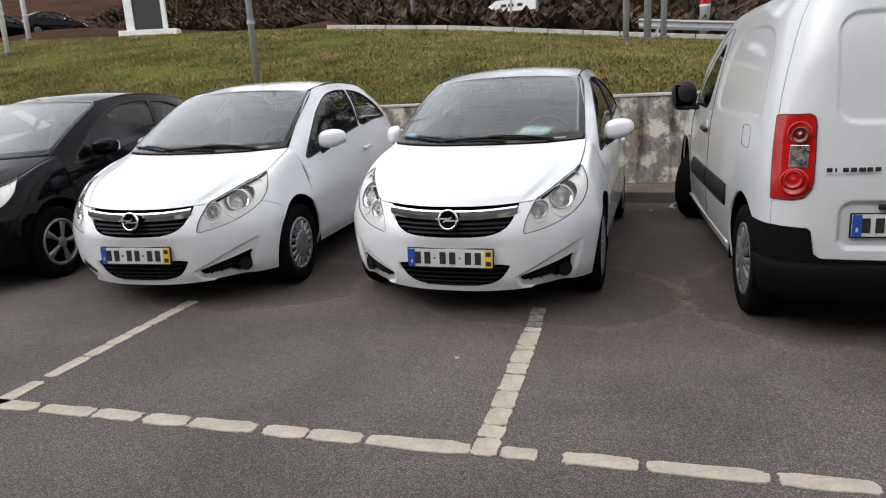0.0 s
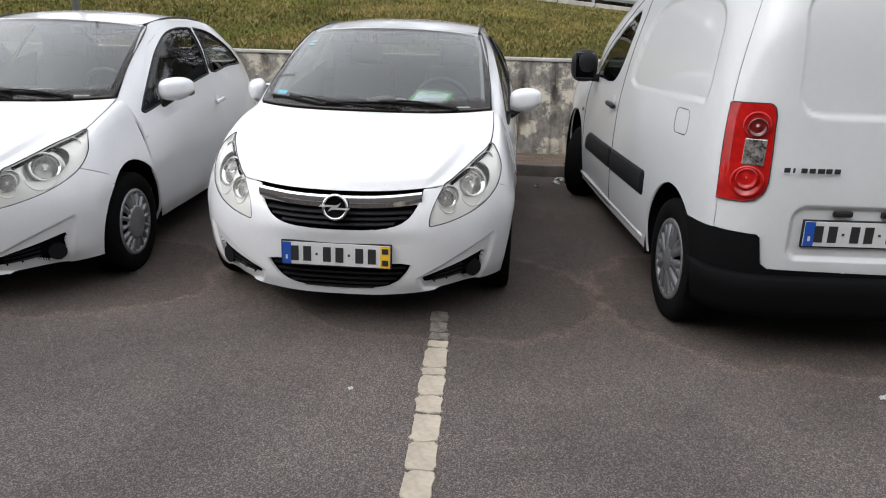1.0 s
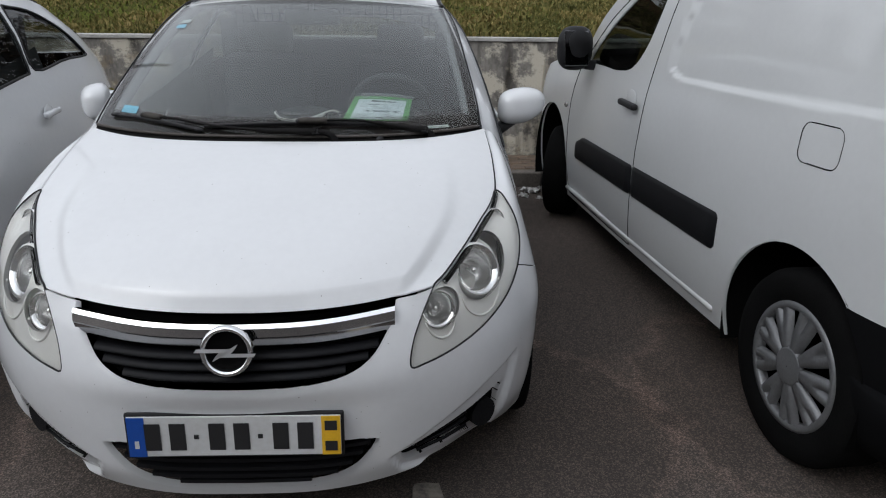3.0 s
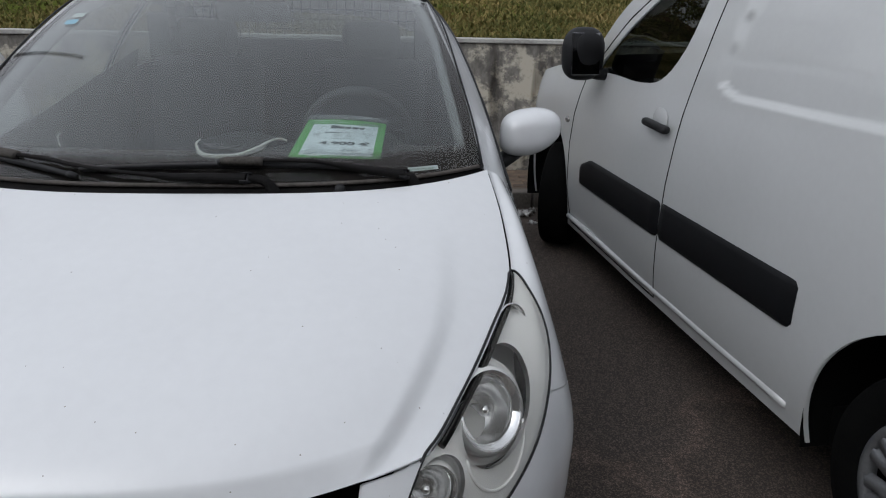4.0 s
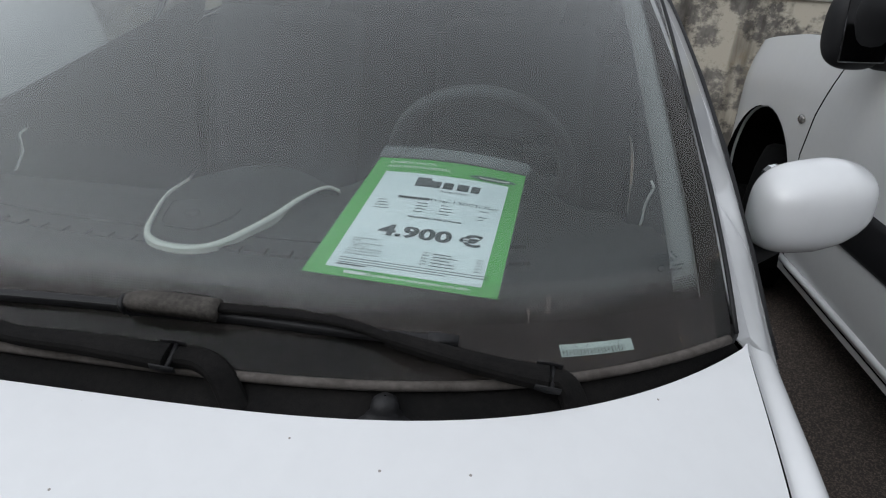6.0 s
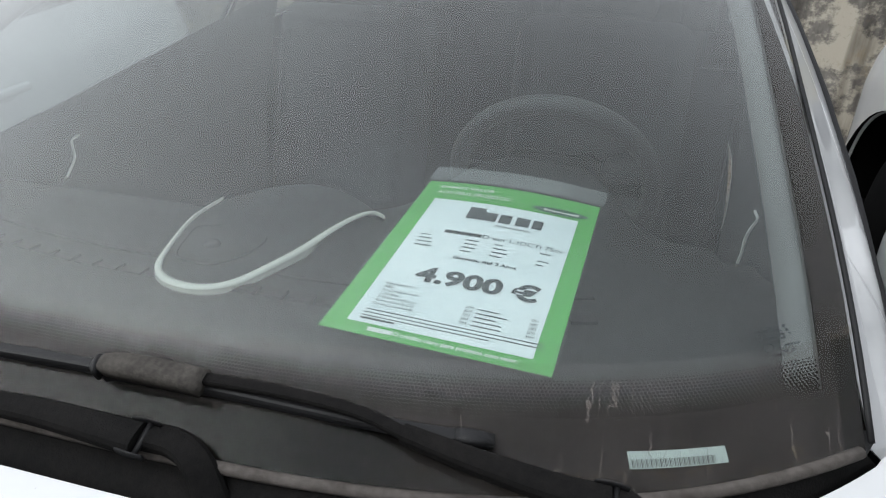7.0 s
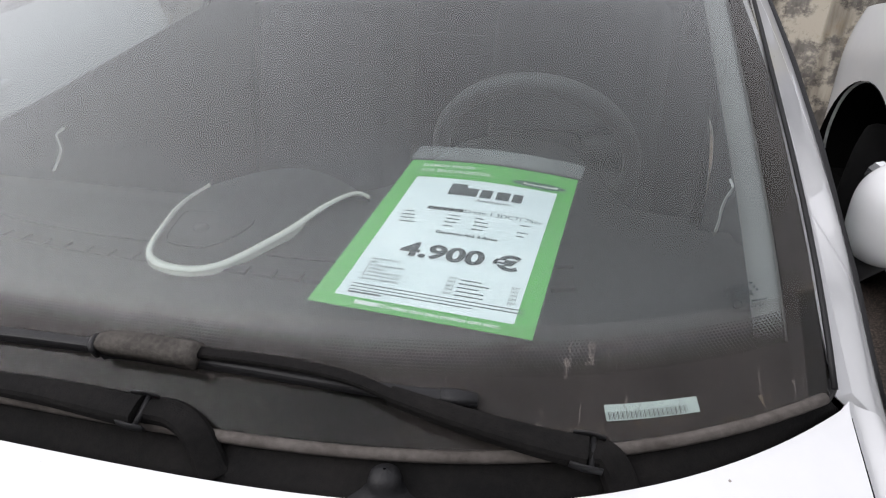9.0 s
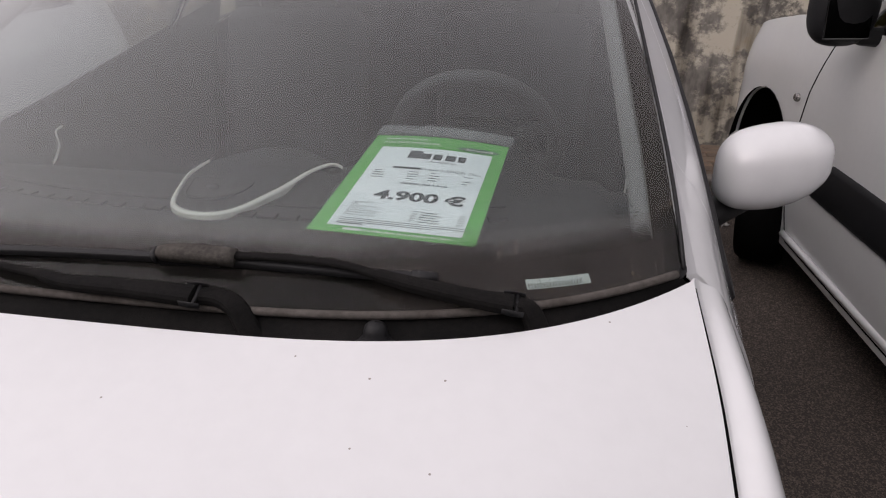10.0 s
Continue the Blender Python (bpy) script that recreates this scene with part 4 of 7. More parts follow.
def cabin(car):
    """Dashboard, steering wheel, seats and load guard inside the car."""
    g = []
    for s in np.linspace(-1, 1, 61):
        v = abs(s)
        x = s * .66
        row = []
        for u in np.linspace(0, 1, 24):
            y0 = .845 + .17 * v ** 3
            k = max(0.0, min(1.0, (x + .08) / .22))
            y1 = 1.39 + .10 * k * k * (3 - 2 * k) + .16 * math.exp(-((x - .31) / .15) ** 4)
            y = y0 + (y1 - y0) * u
            z = .974 + .028 * math.sin(math.pi * min(1, u * 1.15)) - .030 * u ** 4
            hump = .060 * math.exp(-((x - .31) / .16) ** 4) * math.exp(-((u - .97) / .24) ** 2)
            z += hump - .02 * (abs(x) > .60)
            row.append((x, y, z))
        row += [(x, row[-1][1] + .02, row[-1][2] - .05), (x, row[-1][1] + .02, .70), (x, row[-1][1] - .02, .45)]
        g.append(row)
    sheet("dashboard", np.array(g), "dash", car, "dark grey dashboard")
    hub = new("steering_wheel")
    hub.parent = car
    hub["label"] = "black steering wheel"
    hub.matrix_basis = pose(.332, 1.685, .952, 116, 0, 0)
    me = bpy.data.meshes.new("rim")
    n, k = 56, 10
    pts = [((.178 + .017 * math.cos(b)) * math.cos(a), (.178 + .017 * math.cos(b)) * math.sin(a), .017 * math.sin(b)) for a in np.linspace(0, 2 * math.pi, n, endpoint=False) for b in np.linspace(0, 2 * math.pi, k, endpoint=False)]
    me.from_pydata(pts, [], [(i * k + j, ((i + 1) % n) * k + j, ((i + 1) % n) * k + (j + 1) % k, i * k + (j + 1) % k) for i in range(n) for j in range(k)])
    link_data("rim", me, "wheel_rim", hub, smooth=True)
    part("hub", box(.17, .13, .05, pose(0, -.01, -.02), .03, 4), "dash", hub, smooth=True)
    for a in (0, 180, 270):
        part("spoke", box(.10, .04, .02, pose(0, 0, 0, 0, 0, a) @ pose(.12, 0, -.01), .006), "dash", hub)
    part("stalk", tube([(.05, .02, -.05), (.17, .05, -.05)], .008, 8), "dash", hub)
    for x in (-.36, .36):
        st = new("seat")
        st.parent = car
        st["label"] = "dark cloth front seat"
        part("cushion", box(.50, .52, .16, pose(x, 2.05, .50, 6), .05, 4), "seat_cloth", st, smooth=True)
        part("backrest", box(.48, .15, .62, pose(x, 2.40, .86, -16), .06, 4), "seat_cloth", st, smooth=True)
        part("headrest", box(.26, .10, .17, pose(x, 2.50, 1.235, -14), .045, 4), "seat_cloth", st, smooth=True)
    bm = bmesh.new()
    for x in np.linspace(-.56, .56, 29):
        box(.004, .004, .27, pose(x, 2.62, 1.28), bm=bm)
    for z in np.linspace(1.15, 1.41, 7):
        box(1.14, .004, .004, pose(0, 2.62, z), bm=bm)
    part("load_guard", bm, "plastic", car, "black wire load guard behind the seats")
    part("load_wall", box(1.5, .02, .62, pose(0, 2.64, .715)), "seat_cloth", car)
    part("load_wall", box(1.27, .02, .205, pose(0, 2.64, 1.128)), "seat_cloth", car)
    for s in (1, -1):
        part("load_corner", box(.10, .03, .21, pose(s * .605, 2.635, 1.235), .01), "seat_cloth", car)
    part("cabin_floor", box(1.45, 2.6, .03, pose(0, 2.4, .33)), "seat_cloth", car)
    part("fire_wall", box(1.45, .03, .55, pose(0, 1.12, .66)), "dark_void", car)
    for s in (1, -1):
        gd = np.array([[(s * (.785 - .22 * max(0.0, k * (.545 + .19 * (y - 1.1)) + .35 - .80)), y, .35 + k * (.545 + .19 * (y - 1.1))) for k in np.linspace(0, 1, 8)] for y in np.linspace(1.12, 2.62, 16)])
        sheet("door_lining", gd, "seat_cloth", car, flip=s > 0)
        part("pillar_lining", tube([tuple(screen_point(s * .955, u, .035)) for u in np.linspace(0.02, 1, 20)], .022, 8), "pillar_cloth", car, smooth=True)
    # speaker pod with a pale hooked trim
    pod = new("dash_pod")
    pod.parent = car
    pod["label"] = "centre dashboard pod with a pale trim hook"
    hook = spline([(-.108, 1.300, 1.004), (-.098, 1.212, 1.009), (-.071, 1.124, 1.011), (-.050, 1.070, 1.010), (-.020, 1.045, 1.008), (.025, 1.041, 1.008), (.057, 1.062, 1.009),
                   (.076, 1.108, 1.010), (.092, 1.170, 1.010), (.104, 1.256, 1.009), (.119, 1.314, 1.005), (.137, 1.322, .998)], 70)
    n = len(hook)
    way = np.gradient(hook, axis=0)[:, :2]
    way /= np.linalg.norm(way, axis=1, keepdims=True)
    inward = np.stack([-way[:, 1], way[:, 0]], -1)
    ribbon, lip, dome = [], [], []
    for k in range(n):
        w = .0080 * (.30 + .70 * min(1, k / 24) * min(1, (n - 1 - k) / 16))
        p, q = hook[k], inward[k]
        ribbon.append([(p[0] - q[0] * .001, p[1] - q[1] * .001, p[2] - .002), (p[0], p[1], p[2]), (p[0] + q[0] * w * .9, p[1] + q[1] * w * .9, p[2] + .001), (p[0] + q[0] * w, p[1] + q[1] * w, p[2] - .006)])
        if 12 <= k <= 52:
            drop = .024 * min(1.0, (k - 11) / 5) * min(1.0, max(.08, (53 - k) / 9))
            lip.append([(p[0] - q[0] * .0015, p[1] - q[1] * .0015, p[2] - .002 - drop * t) for t in np.linspace(0, 1, 4)])
    sheet("hook_trim", np.array(ribbon), "pale_trim", pod, "pale silver trim hook")
    sheet("hook_lip", np.array(lip), "pale_trim", pod)
    for k in range(n // 2):
        a, b = hook[k], hook[n - 1 - k]
        rise = .020 * (1 - k / (n / 2)) ** .8
        dome.append([a * (1 - t) + b * t + np.array((0, .05 * math.sin(math.pi * t) * (1 - k / (n / 2)), -.004 + rise * math.sin(math.pi * t))) for t in np.linspace(.02, .98, 17)])
    back = [np.array(p) + (0, .05, -.05) for p in dome[0]]
    sheet("pod_shell", np.array([back] + dome), "dash", pod)
    # speaker: a fine mesh in a dark groove, with a raised middle
    cover = spline([(-.058, 1.172), (-.012, 1.184), (.034, 1.174), (.041, 1.132), (.021, 1.087), (-.017, 1.083), (-.038, 1.094), (-.053, 1.135)], 48, True)
    part("speaker_groove", tube([(x, y, 1.0155) for x, y in cover] + [(cover[0][0], cover[0][1], 1.0155)], .0016, 6), "dark_void", pod, smooth=True)
    bm = bmesh.new()
    bm.faces.new([bm.verts.new((x, y, 1.016)) for x, y in cover])
    bmesh.ops.solidify(bm, geom=bm.faces[:], thickness=.004)
    part("speaker_cover", bm, "plastic", pod)
    bm = bmesh.new()
    for i in range(26):
        for j in range(26):
            x, y = -.056 + i * .0038 + (j % 2) * .0019, 1.085 + j * .0038
            if inside(np.array(cover), np.array((x, y))):
                bm.faces.new([bm.verts.new((x + .0011 * math.cos(q), y + .0011 * math.sin(q), 1.0166)) for q in np.linspace(0, 2 * math.pi, 7)[:-1]])
    mesh = part("speaker_mesh", bm, "wheel_rim", pod)
    mesh["kind"] = "stuff"
    part("speaker_boss", lathe([(.010, 1.014), (.009, 1.020), (.005, 1.022), (.001, 1.0225)], 20, axis="Z", m=pose(-.012, 1.128, 0)), "plastic", pod, smooth=True)
    for s0, s1 in ((-.42, -.055), (.055, .42)):
        for x in np.arange(s0, s1, .033):
            y, turn = 1.066 + .45 * max(0.0, abs(x) - .08) ** 2, math.degrees(math.atan(.9 * max(0.0, abs(x) - .08))) * (1 if x > 0 else -1)
            part("air_slot", box(.028, .017, .006, pose(x + .014, y, 1.0005, 0, 0, turn), .001), "dark_void", pod)
    for s0, s1 in ((-.44, -.062), (.085, .44)):
        line = [(x, 1.106 + .45 * max(0.0, abs(x) - .08) ** 2, 1.0025) for x in np.linspace(s0, s1, 16)]
        part("dash_joint", tube(line, .0018, 6), "dark_void", pod, smooth=True)


def strap(points, widths, heights, bm=None):
    """A flat bar along points, with rounded shoulders, its own width and height at each point."""
    bm = bm or bmesh.new()
    pts, rows = [Vector(p) for p in points], []
    n = len(pts)
    for k, p in enumerate(pts):
        t = (pts[min(n - 1, k + 1)] - pts[max(0, k - 1)]).normalized()
        side = t.cross(Vector((0, -.35, 1))).normalized()
        up = side.cross(t)
        w, h = widths[k] * .5, heights[k] * .5
        rows.append([bm.verts.new(p + side * (a * w) + up * (b * h)) for a, b in ((-1, -1), (1, -1), (1, .3), (.78, .85), (.4, 1), (-.4, 1), (-.78, .85), (-1, .3))])
    for a, b in zip(rows, rows[1:]):
        for j in range(8):
            bm.faces.new((a[j], b[j], b[(j + 1) % 8], a[(j + 1) % 8]))
    bm.faces.new(rows[0])
    bm.faces.new(rows[-1][::-1])
    bmesh.ops.recalc_face_normals(bm, faces=bm.faces[:])
    return bm


def wiper(parent, hinge, broad, thin, clip, blade, wide=.026):
    """A windscreen wiper: curved hinge with ears and pin, broad channel arm, thin spring strip, clip with an end cap, blade with spine, rubber and end caps."""
    w = new("wiper")
    w.parent = parent
    w["label"] = "dusty black windscreen wiper"
    up = Vector((0, -.47, .88))
    hk = spline(hinge, 20)
    part("hinge", strap(hk, [.021 + .006 * k / 19 for k in range(20)], [.012] * 20), "dusty_plastic", w)
    run = spline(broad, 20)
    part("arm", strap(run, [wide - (wide - .0145) * (k / 19) for k in range(20)], [.014 - .004 * k / 19 for k in range(20)]), "dusty_plastic", w, "dusty black channel arm")
    strip = spline([broad[-1]] + thin, 20)
    part("spring_strip", strap([Vector(p) - up * .001 for p in strip], [.0105] * 20, [.0055] * 20), "dusty_plastic", w)
    k0 = Vector(broad[0])
    along = (Vector(run[1]) - k0).normalized()
    side = along.cross(up).normalized()
    for e in (1, -1):
        ear = [k0 - along * .013 + side * (e * (wide * .5 + .0005)), k0 + side * (e * (wide * .5 + .001)), k0 + along * .012 + side * (e * (wide * .5))]
        part("hinge_ear", strap([p + up * .001 for p in ear], [.0024] * 3, [.007, .009, .007]), "plastic", w, smooth=True)
    part("hinge_pin", tube([k0 - along * .004 - side * (wide * .56), k0 - along * .004 + side * (wide * .56)], .0025, 10), "plastic", w, smooth=True)
    cl = spline(clip, 14)
    shape = [math.sin(math.pi * min(1, (k + 1) / 4) / 2) * (.66 + .34 * min(1, k / 6)) for k in range(14)][::-1]
    part("blade_clip", strap([Vector(p) for p in cl], [.022 * q for q in shape], [.015 * q for q in shape]), "grey_dust", w, "grey dusty blade clip", smooth=True)
    part("clip_cap", strap([Vector(p) - up * .0015 for p in (cl[13] + (cl[13] - cl[11]) * .45, cl[13], cl[12])], [.012, .019, .020], [.009, .013, .014]), "plastic", w, "black end cap of the clip", smooth=True)
    part("clip_jaw", strap([Vector(p) - up * .011 for p in cl[2:13]], [.017] * 11, [.010] * 11), "plastic", w)
    bl = spline(blade, 26)
    part("blade_spine", strap([Vector(p) for p in bl], [.0115] * 26, [.005 + .004 * math.sin(math.pi * k / 25) for k in range(26)]), "plastic", w)
    part("blade_rubber", tube([Vector(p) - up * .0065 for p in bl], .0032, 6), "rubber", w, smooth=True)
    for a, b in ((0, 2), (25, 23)):
        part("blade_end", strap([Vector(bl[a]), Vector(bl[a]) * .4 + Vector(bl[b]) * .6, Vector(bl[b])], [.010, .0145, .014], [.008, .010, .009]), "plastic", w, smooth=True)

# ---- the van ----
def van_grid():
    """Half of the van's skin, from the middle of its tail round the corner and along the flank to the nose."""
    plan = [(0, -.035), (-.30, -.033), (-.55, -.028), (-.66, -.018), (-.735, .004), (-.800, .048), (-.840, .098), (-.872, .175), (-.893, .32), (-.905, .60),
            (-.910, 1.1), (-.910, 1.6), (-.908, 2.1), (-.900, 2.6), (-.893, 3.0), (-.888, 3.4), (-.870, 3.8), (-.78, 4.08), (-.55, 4.22), (-.25, 4.28), (0, 4.29)]
    top = [1.76, 1.76, 1.76, 1.76, 1.76, 1.76, 1.76, 1.76, 1.765, 1.77, 1.77, 1.765, 1.70, 1.41, 1.155, 1.10, 1.03, .95, .90, .87, .87]
    tum = lambda z: float(np.interp(z, [.2, .35, .5, .9, 1.15, 1.3, 1.5, 1.65, 1.77], [.035, .012, 0, 0, .018, .042, .085, .130, .200]))
    back = lambda z: float(np.interp(z, [.2, .45, .75, 1.15, 1.5, 1.77], [.02, 0, 0, .052, .095, .16]))
    net = []
    for (x, y), zt in zip(plan, top):
        col = []
        for f in (0, .08, .17, .27, .37, .47, .57, .68, .79, .90, .96, 1.0):
            z = .23 + (zt - .23) * f
            k = 1 - tum(z) / .905
            crown = .10 * max(0, f - .8) ** 1.5 * 4 if zt < 1.3 else 0
            yy = y + back(z) * max(0.0, 1 - max(y, 0) / .5)
            if y > 3.9:
                yy -= .10 * f ** 3 + .02
            col.append((x * k * (1 - crown), yy, z))
        net.append(col)
    return net_surface(net, 300, 150)


def ring_outline(pts, n=60):
    return spline(pts, n, True)


def rounded(x0, x1, y0, y1, r, n=5):
    out = []
    for cx, cy, a in ((x1 - r, y1 - r, 0), (x0 + r, y1 - r, 90), (x0 + r, y0 + r, 180), (x1 - r, y0 + r, 270)):
        out += [(cx + r * math.cos(radians(a + 90 * k / n)), cy + r * math.sin(radians(a + 90 * k / n))) for k in range(n + 1)]
    return np.array(out)


def dense(pts, n=6):
    return np.vstack([np.linspace(a, b, n)[:-1] for a, b in zip(pts, pts[1:] + pts[:1])])


def panel_van(m):
    van = thing("panel_van", "white panel van with black side strips, parked tail outwards", "van", m)
    sk = Shell(van_grid()[::-1])
    flank = lambda p: (p[..., 0] < -.60) & (p[..., 1] > .05)
    ref = sk.p[:, 60]
    run = np.concatenate([[0], np.cumsum(np.linalg.norm(np.diff(ref[::-1, :2], axis=0), axis=1))])[::-1]
    flat = np.stack([np.repeat(run[:, None], sk.p.shape[1], 1), sk.p[..., 2]], -1)
    tail = lambda p: p[..., 1] < .30
    hub_y, hub_z = .515, .316
    arch_r = np.array([(hub_y + .055 + .365 * math.cos(a), .325 + .375 * math.sin(a)) for a in np.linspace(0, 2 * math.pi, 80, endpoint=False)])
    arch_f = np.array([(3.44 + .385 * math.cos(a), .35 + .440 * math.sin(a)) for a in np.linspace(0, 2 * math.pi, 80, endpoint=False)])
    lamp_out = dense([(.893, 1.150), (.722, 1.153), (.702, 1.140), (.692, 1.10), (.686, .95), (.688, .83), (.700, .787), (.730, .755), (.775, .742), (.893, .738)], 8)
    lamp = sk.cut(lamp_out, (0, 2), where=lambda p: p[..., 1] < .4, flat=flat)
    bump_out = dense([(1.6, .10), (1.6, .602), (.893, .602), (.705, .600), (.690, .588), (.672, .470), (.640, .448), (-.2, .432), (-.2, .10)], 10)
    bump = sk.cut(bump_out, (0, 2), where=lambda p: p[..., 1] < .32, only=0, flat=flat)
    c1 = sk.cut(arch_r, (1, 2), where=flank)
    c2 = sk.cut(arch_f, (1, 2), where=lambda p: p[..., 0] < -.6)
    win_out = spline([(2.72, 1.125), (2.50, 1.110), (2.24, 1.105), (2.05, 1.140), (1.93, 1.25), (1.875, 1.40), (1.86, 1.52), (1.92, 1.580), (2.16, 1.485), (2.42, 1.350), (2.64, 1.205)], 90, True)
    win = sk.cut(win_out, (1, 2), where=flank)
    door_out = dense([(1.905, .26), (1.895, .50), (1.88, .75), (1.83, 1.02), (1.77, 1.25), (1.72, 1.55), (1.735, 1.66), (1.90, 1.665), (2.20, 1.52), (2.50, 1.36), (2.78, 1.16), (2.92, 1.06), (3.02, .86), (3.06, .70), (3.05, .45), (3.00, .262)], 8)
    door = sk.cut(door_out, (1, 2), where=flank, only=0)
    fuel = sk.cut(rounded(.470, .655, .955, 1.078, .035), (1, 2), where=flank, only=0)
    rd_out = dense([(.893, .40), (.893, .80), (.893, 1.20), (.893, 1.73), (-.2, 1.73), (-.2, .40)], 16)
    rdoor = sk.cut(rd_out, (0, 2), where=tail, only=0, flat=flat)
    # shallow pressings: the panels sink by a few millimetres
    for out, axes, test, depth in ((ring_outline([(1.635, 1.20), (1.60, 1.14), (1.45, 1.118), (.9, 1.122), (.42, 1.128), (.33, 1.16), (.35, 1.35), (.42, 1.52), (.60, 1.60), (1.0, 1.625), (1.35, 1.60), (1.52, 1.50), (1.60, 1.35)], 80), (1, 2), flank, .011),
                                   (rounded(-.60, .05, 1.105, 1.62, .10), (0, 2), tail, .010), (rounded(-.575, .09, .50, .735, .06), (0, 2), tail, .018)):
        sk.press(out, axes, test, depth, .010)
    sk.refresh()
    for mir in (False, True):
        sk.panel("joint_lining", (0, door, fuel, rdoor), "dark_void", van, gap=0, lip=0, shift=-.016, mirror=mir)
        body = sk.panel("body", 0, "van_paint", van, lip=.012, mirror=mir)
        dd = sk.panel("front_door", door, "van_paint", van, lip=.012, mirror=mir, gap=.004)
        sk.panel("door_window", win, "dark_glass", dd, gap=-.002, lip=0, shift=-.006, mirror=mir)
        sk.panel("fuel_flap", fuel, "van_paint", body, gap=.0035, lip=.01, mirror=mir)
        sk.panel("rear_door", rdoor, "van_paint", van, gap=.004, lip=.012, mirror=mir)
        sk.panel("rear_bumper", bump, "bumper_plastic", van, gap=.001, lip=.02, shift=.012, mirror=mir, label="black plastic bumper")
        tl = sk.panel("tail_lamp", lamp, "red_lens", van, gap=.002, lip=.02, shift=.008, mirror=mir, label="tall red tail lamp with a clear middle")
        s = 1 if not mir else -1
        # black seams round the doors and the fuel flap
        on_flank = flank(sk.p)
        for out, par in ((door_out, dd), (rounded(.470, .655, .955, 1.078, .035), body)):
            seam = []
            for y, z in list(out) + [out[0]]:
                k = np.argmin((sk.p[..., 1] - y) ** 2 + (sk.p[..., 2] - z) ** 2 + 9 * ~on_flank)
                q, qn = sk.p.reshape(-1, 3)[k], sk.n.reshape(-1, 3)[k]
                x = q[0] - ((y - q[1]) * qn[1] + (z - q[2]) * qn[2]) / (qn[0] if abs(qn[0]) > .3 else -1)
                seam.append((s * x, y, z))
            part("door_seam" if par is dd else "flap_seam", tube(seam, .0028 if par is dd else .0012, 5), "dark_void", par, smooth=True)

        def spot(name, x, z, rx, rz, mat, lift, square=False):
            k = np.argmin((sk.p[..., 0] - x) ** 2 + (sk.p[..., 2] - z) ** 2 + 4 * np.maximum(0, sk.p[..., 1] - .3))
            p, nn = sk.p.reshape(-1, 3)[k], sk.n.reshape(-1, 3)[k]
            mm = look(p + nn * lift, p + nn * (lift - 1))
            if square:
                bm = box(rx * 2, rz * 2, .012, mm, .005, 3)
            else:
                bm = lathe([(rx * 1.0, -.006), (rx, .006), (rx * .86, .010), (rx * .80, .004), (rx * .45, .003), (.002, .008)], 32, axis="Z", m=mm)
            if mir:
                bmesh.ops.scale(bm, vec=(-1, 1, 1), verts=bm.verts)
                bmesh.ops.reverse_faces(bm, faces=bm.faces)
            return part(name, bm, mat, tl, smooth=not square)

        spot("round_lens", -.746, 1.062, .056, .056, "red_lens", .008)
        spot("lens_middle", -.742, 1.056, .040, .040, "red_dark", .016)
        spot("round_lens", -.762, .828, .068, .068, "red_lens", .008)
        spot("lens_middle", -.762, .834, .046, .046, "red_lens", .013)
        spot("clear_lens", -.748, .948, .044, .056, "clear_lens", .008, True)
        # black seal round the lamp
        seal = []
        for q in list(lamp_out) + [lamp_out[0]]:
            k = np.argmin((flat[..., 0] - q[0]) ** 2 + (flat[..., 1] - q[1]) ** 2)
            p, nn = sk.p.reshape(-1, 3)[k], sk.n.reshape(-1, 3)[k]
            p = p + nn * .006
            seal.append((p[0] * s, p[1], p[2]))
        part("lamp_seal", tube(seal, .0032, 6), "plastic", tl, smooth=True)
        # the bumper's step, which runs round the corner and dies out on the flank
        step = []
        for i in range(sk.p.shape[0]):
            if sk.p[i, 60][1] > .27:
                continue
            low = sk.p[i][sk.p[i][:, 2] < .8]
            low = low[np.argsort(low[:, 2])]
            nh = sk.n[i, 60] * (1, 1, 0)
            nh = nh / max(1e-6, np.linalg.norm(nh))
            fade = max(0.0, min(1.0, (.27 - sk.p[i, 60][1]) / .16))
            row = []
            for z, off in ((.428, .012), (.424, .040), (.412, .054), (.36, .058), (.28, .048), (.21, .030), (.195, .012)):
                base = np.array([np.interp(z, low[:, 2], low[:, a]) for a in range(3)])
                row.append((base + nh * (.0125 + (off - .0125) * fade)) * (s, 1, 1))
            step.append(row)
        if len(step) > 2:
            sheet("bumper_step", np.array(step), "bumper_plastic", van, flip=mir)
        # black rubbing strips
        for y0, y1, par in ((1.04, 1.891, body), (1.895, 2.84, dd)):
            gg = []
            for y in np.linspace(y0, y1, 30):
                row = []
                for z, off in ((.527, .0), (.530, .010), (.545, .016), (.60, .018), (.655, .016), (.672, .010), (.675, 0)):
                    taper = max(0.0, (y - 2.70) / .14)
                    zz = z - .05 * taper * (z > .6)
                    x = -.910 + .010 * max(0, y - 2.1)
                    row.append((s * (x - off + .004), y, zz))
                gg.append(row)
            gg = np.array(gg)
            for e, sg in ((0, 1), (-1, -1)):
                for k in range(gg.shape[1]):
                    gg[e, k, 0] += s * .012
            sheet("rubbing_strip", gg, "grey_plastic", par, "black plastic rubbing strip", flip=(s > 0))
        bm = box(.035, .20, .030, pose(s * -.930, 1.985, .962, 3, 0, 0), .012, 3)
        part("door_handle", bm, "plastic", dd, smooth=True)
        bm = bmesh.new()
        bmesh.ops.create_uvsphere(bm, u_segments=28, v_segments=12, radius=1)
        bmesh.ops.transform(bm, matrix=pose(s * -.909, 1.99, .985) @ Matrix.Diagonal((.006, .062, .048, 1)), verts=bm.verts)
        part("handle_cup", bm, "van_paint", dd, smooth=True)
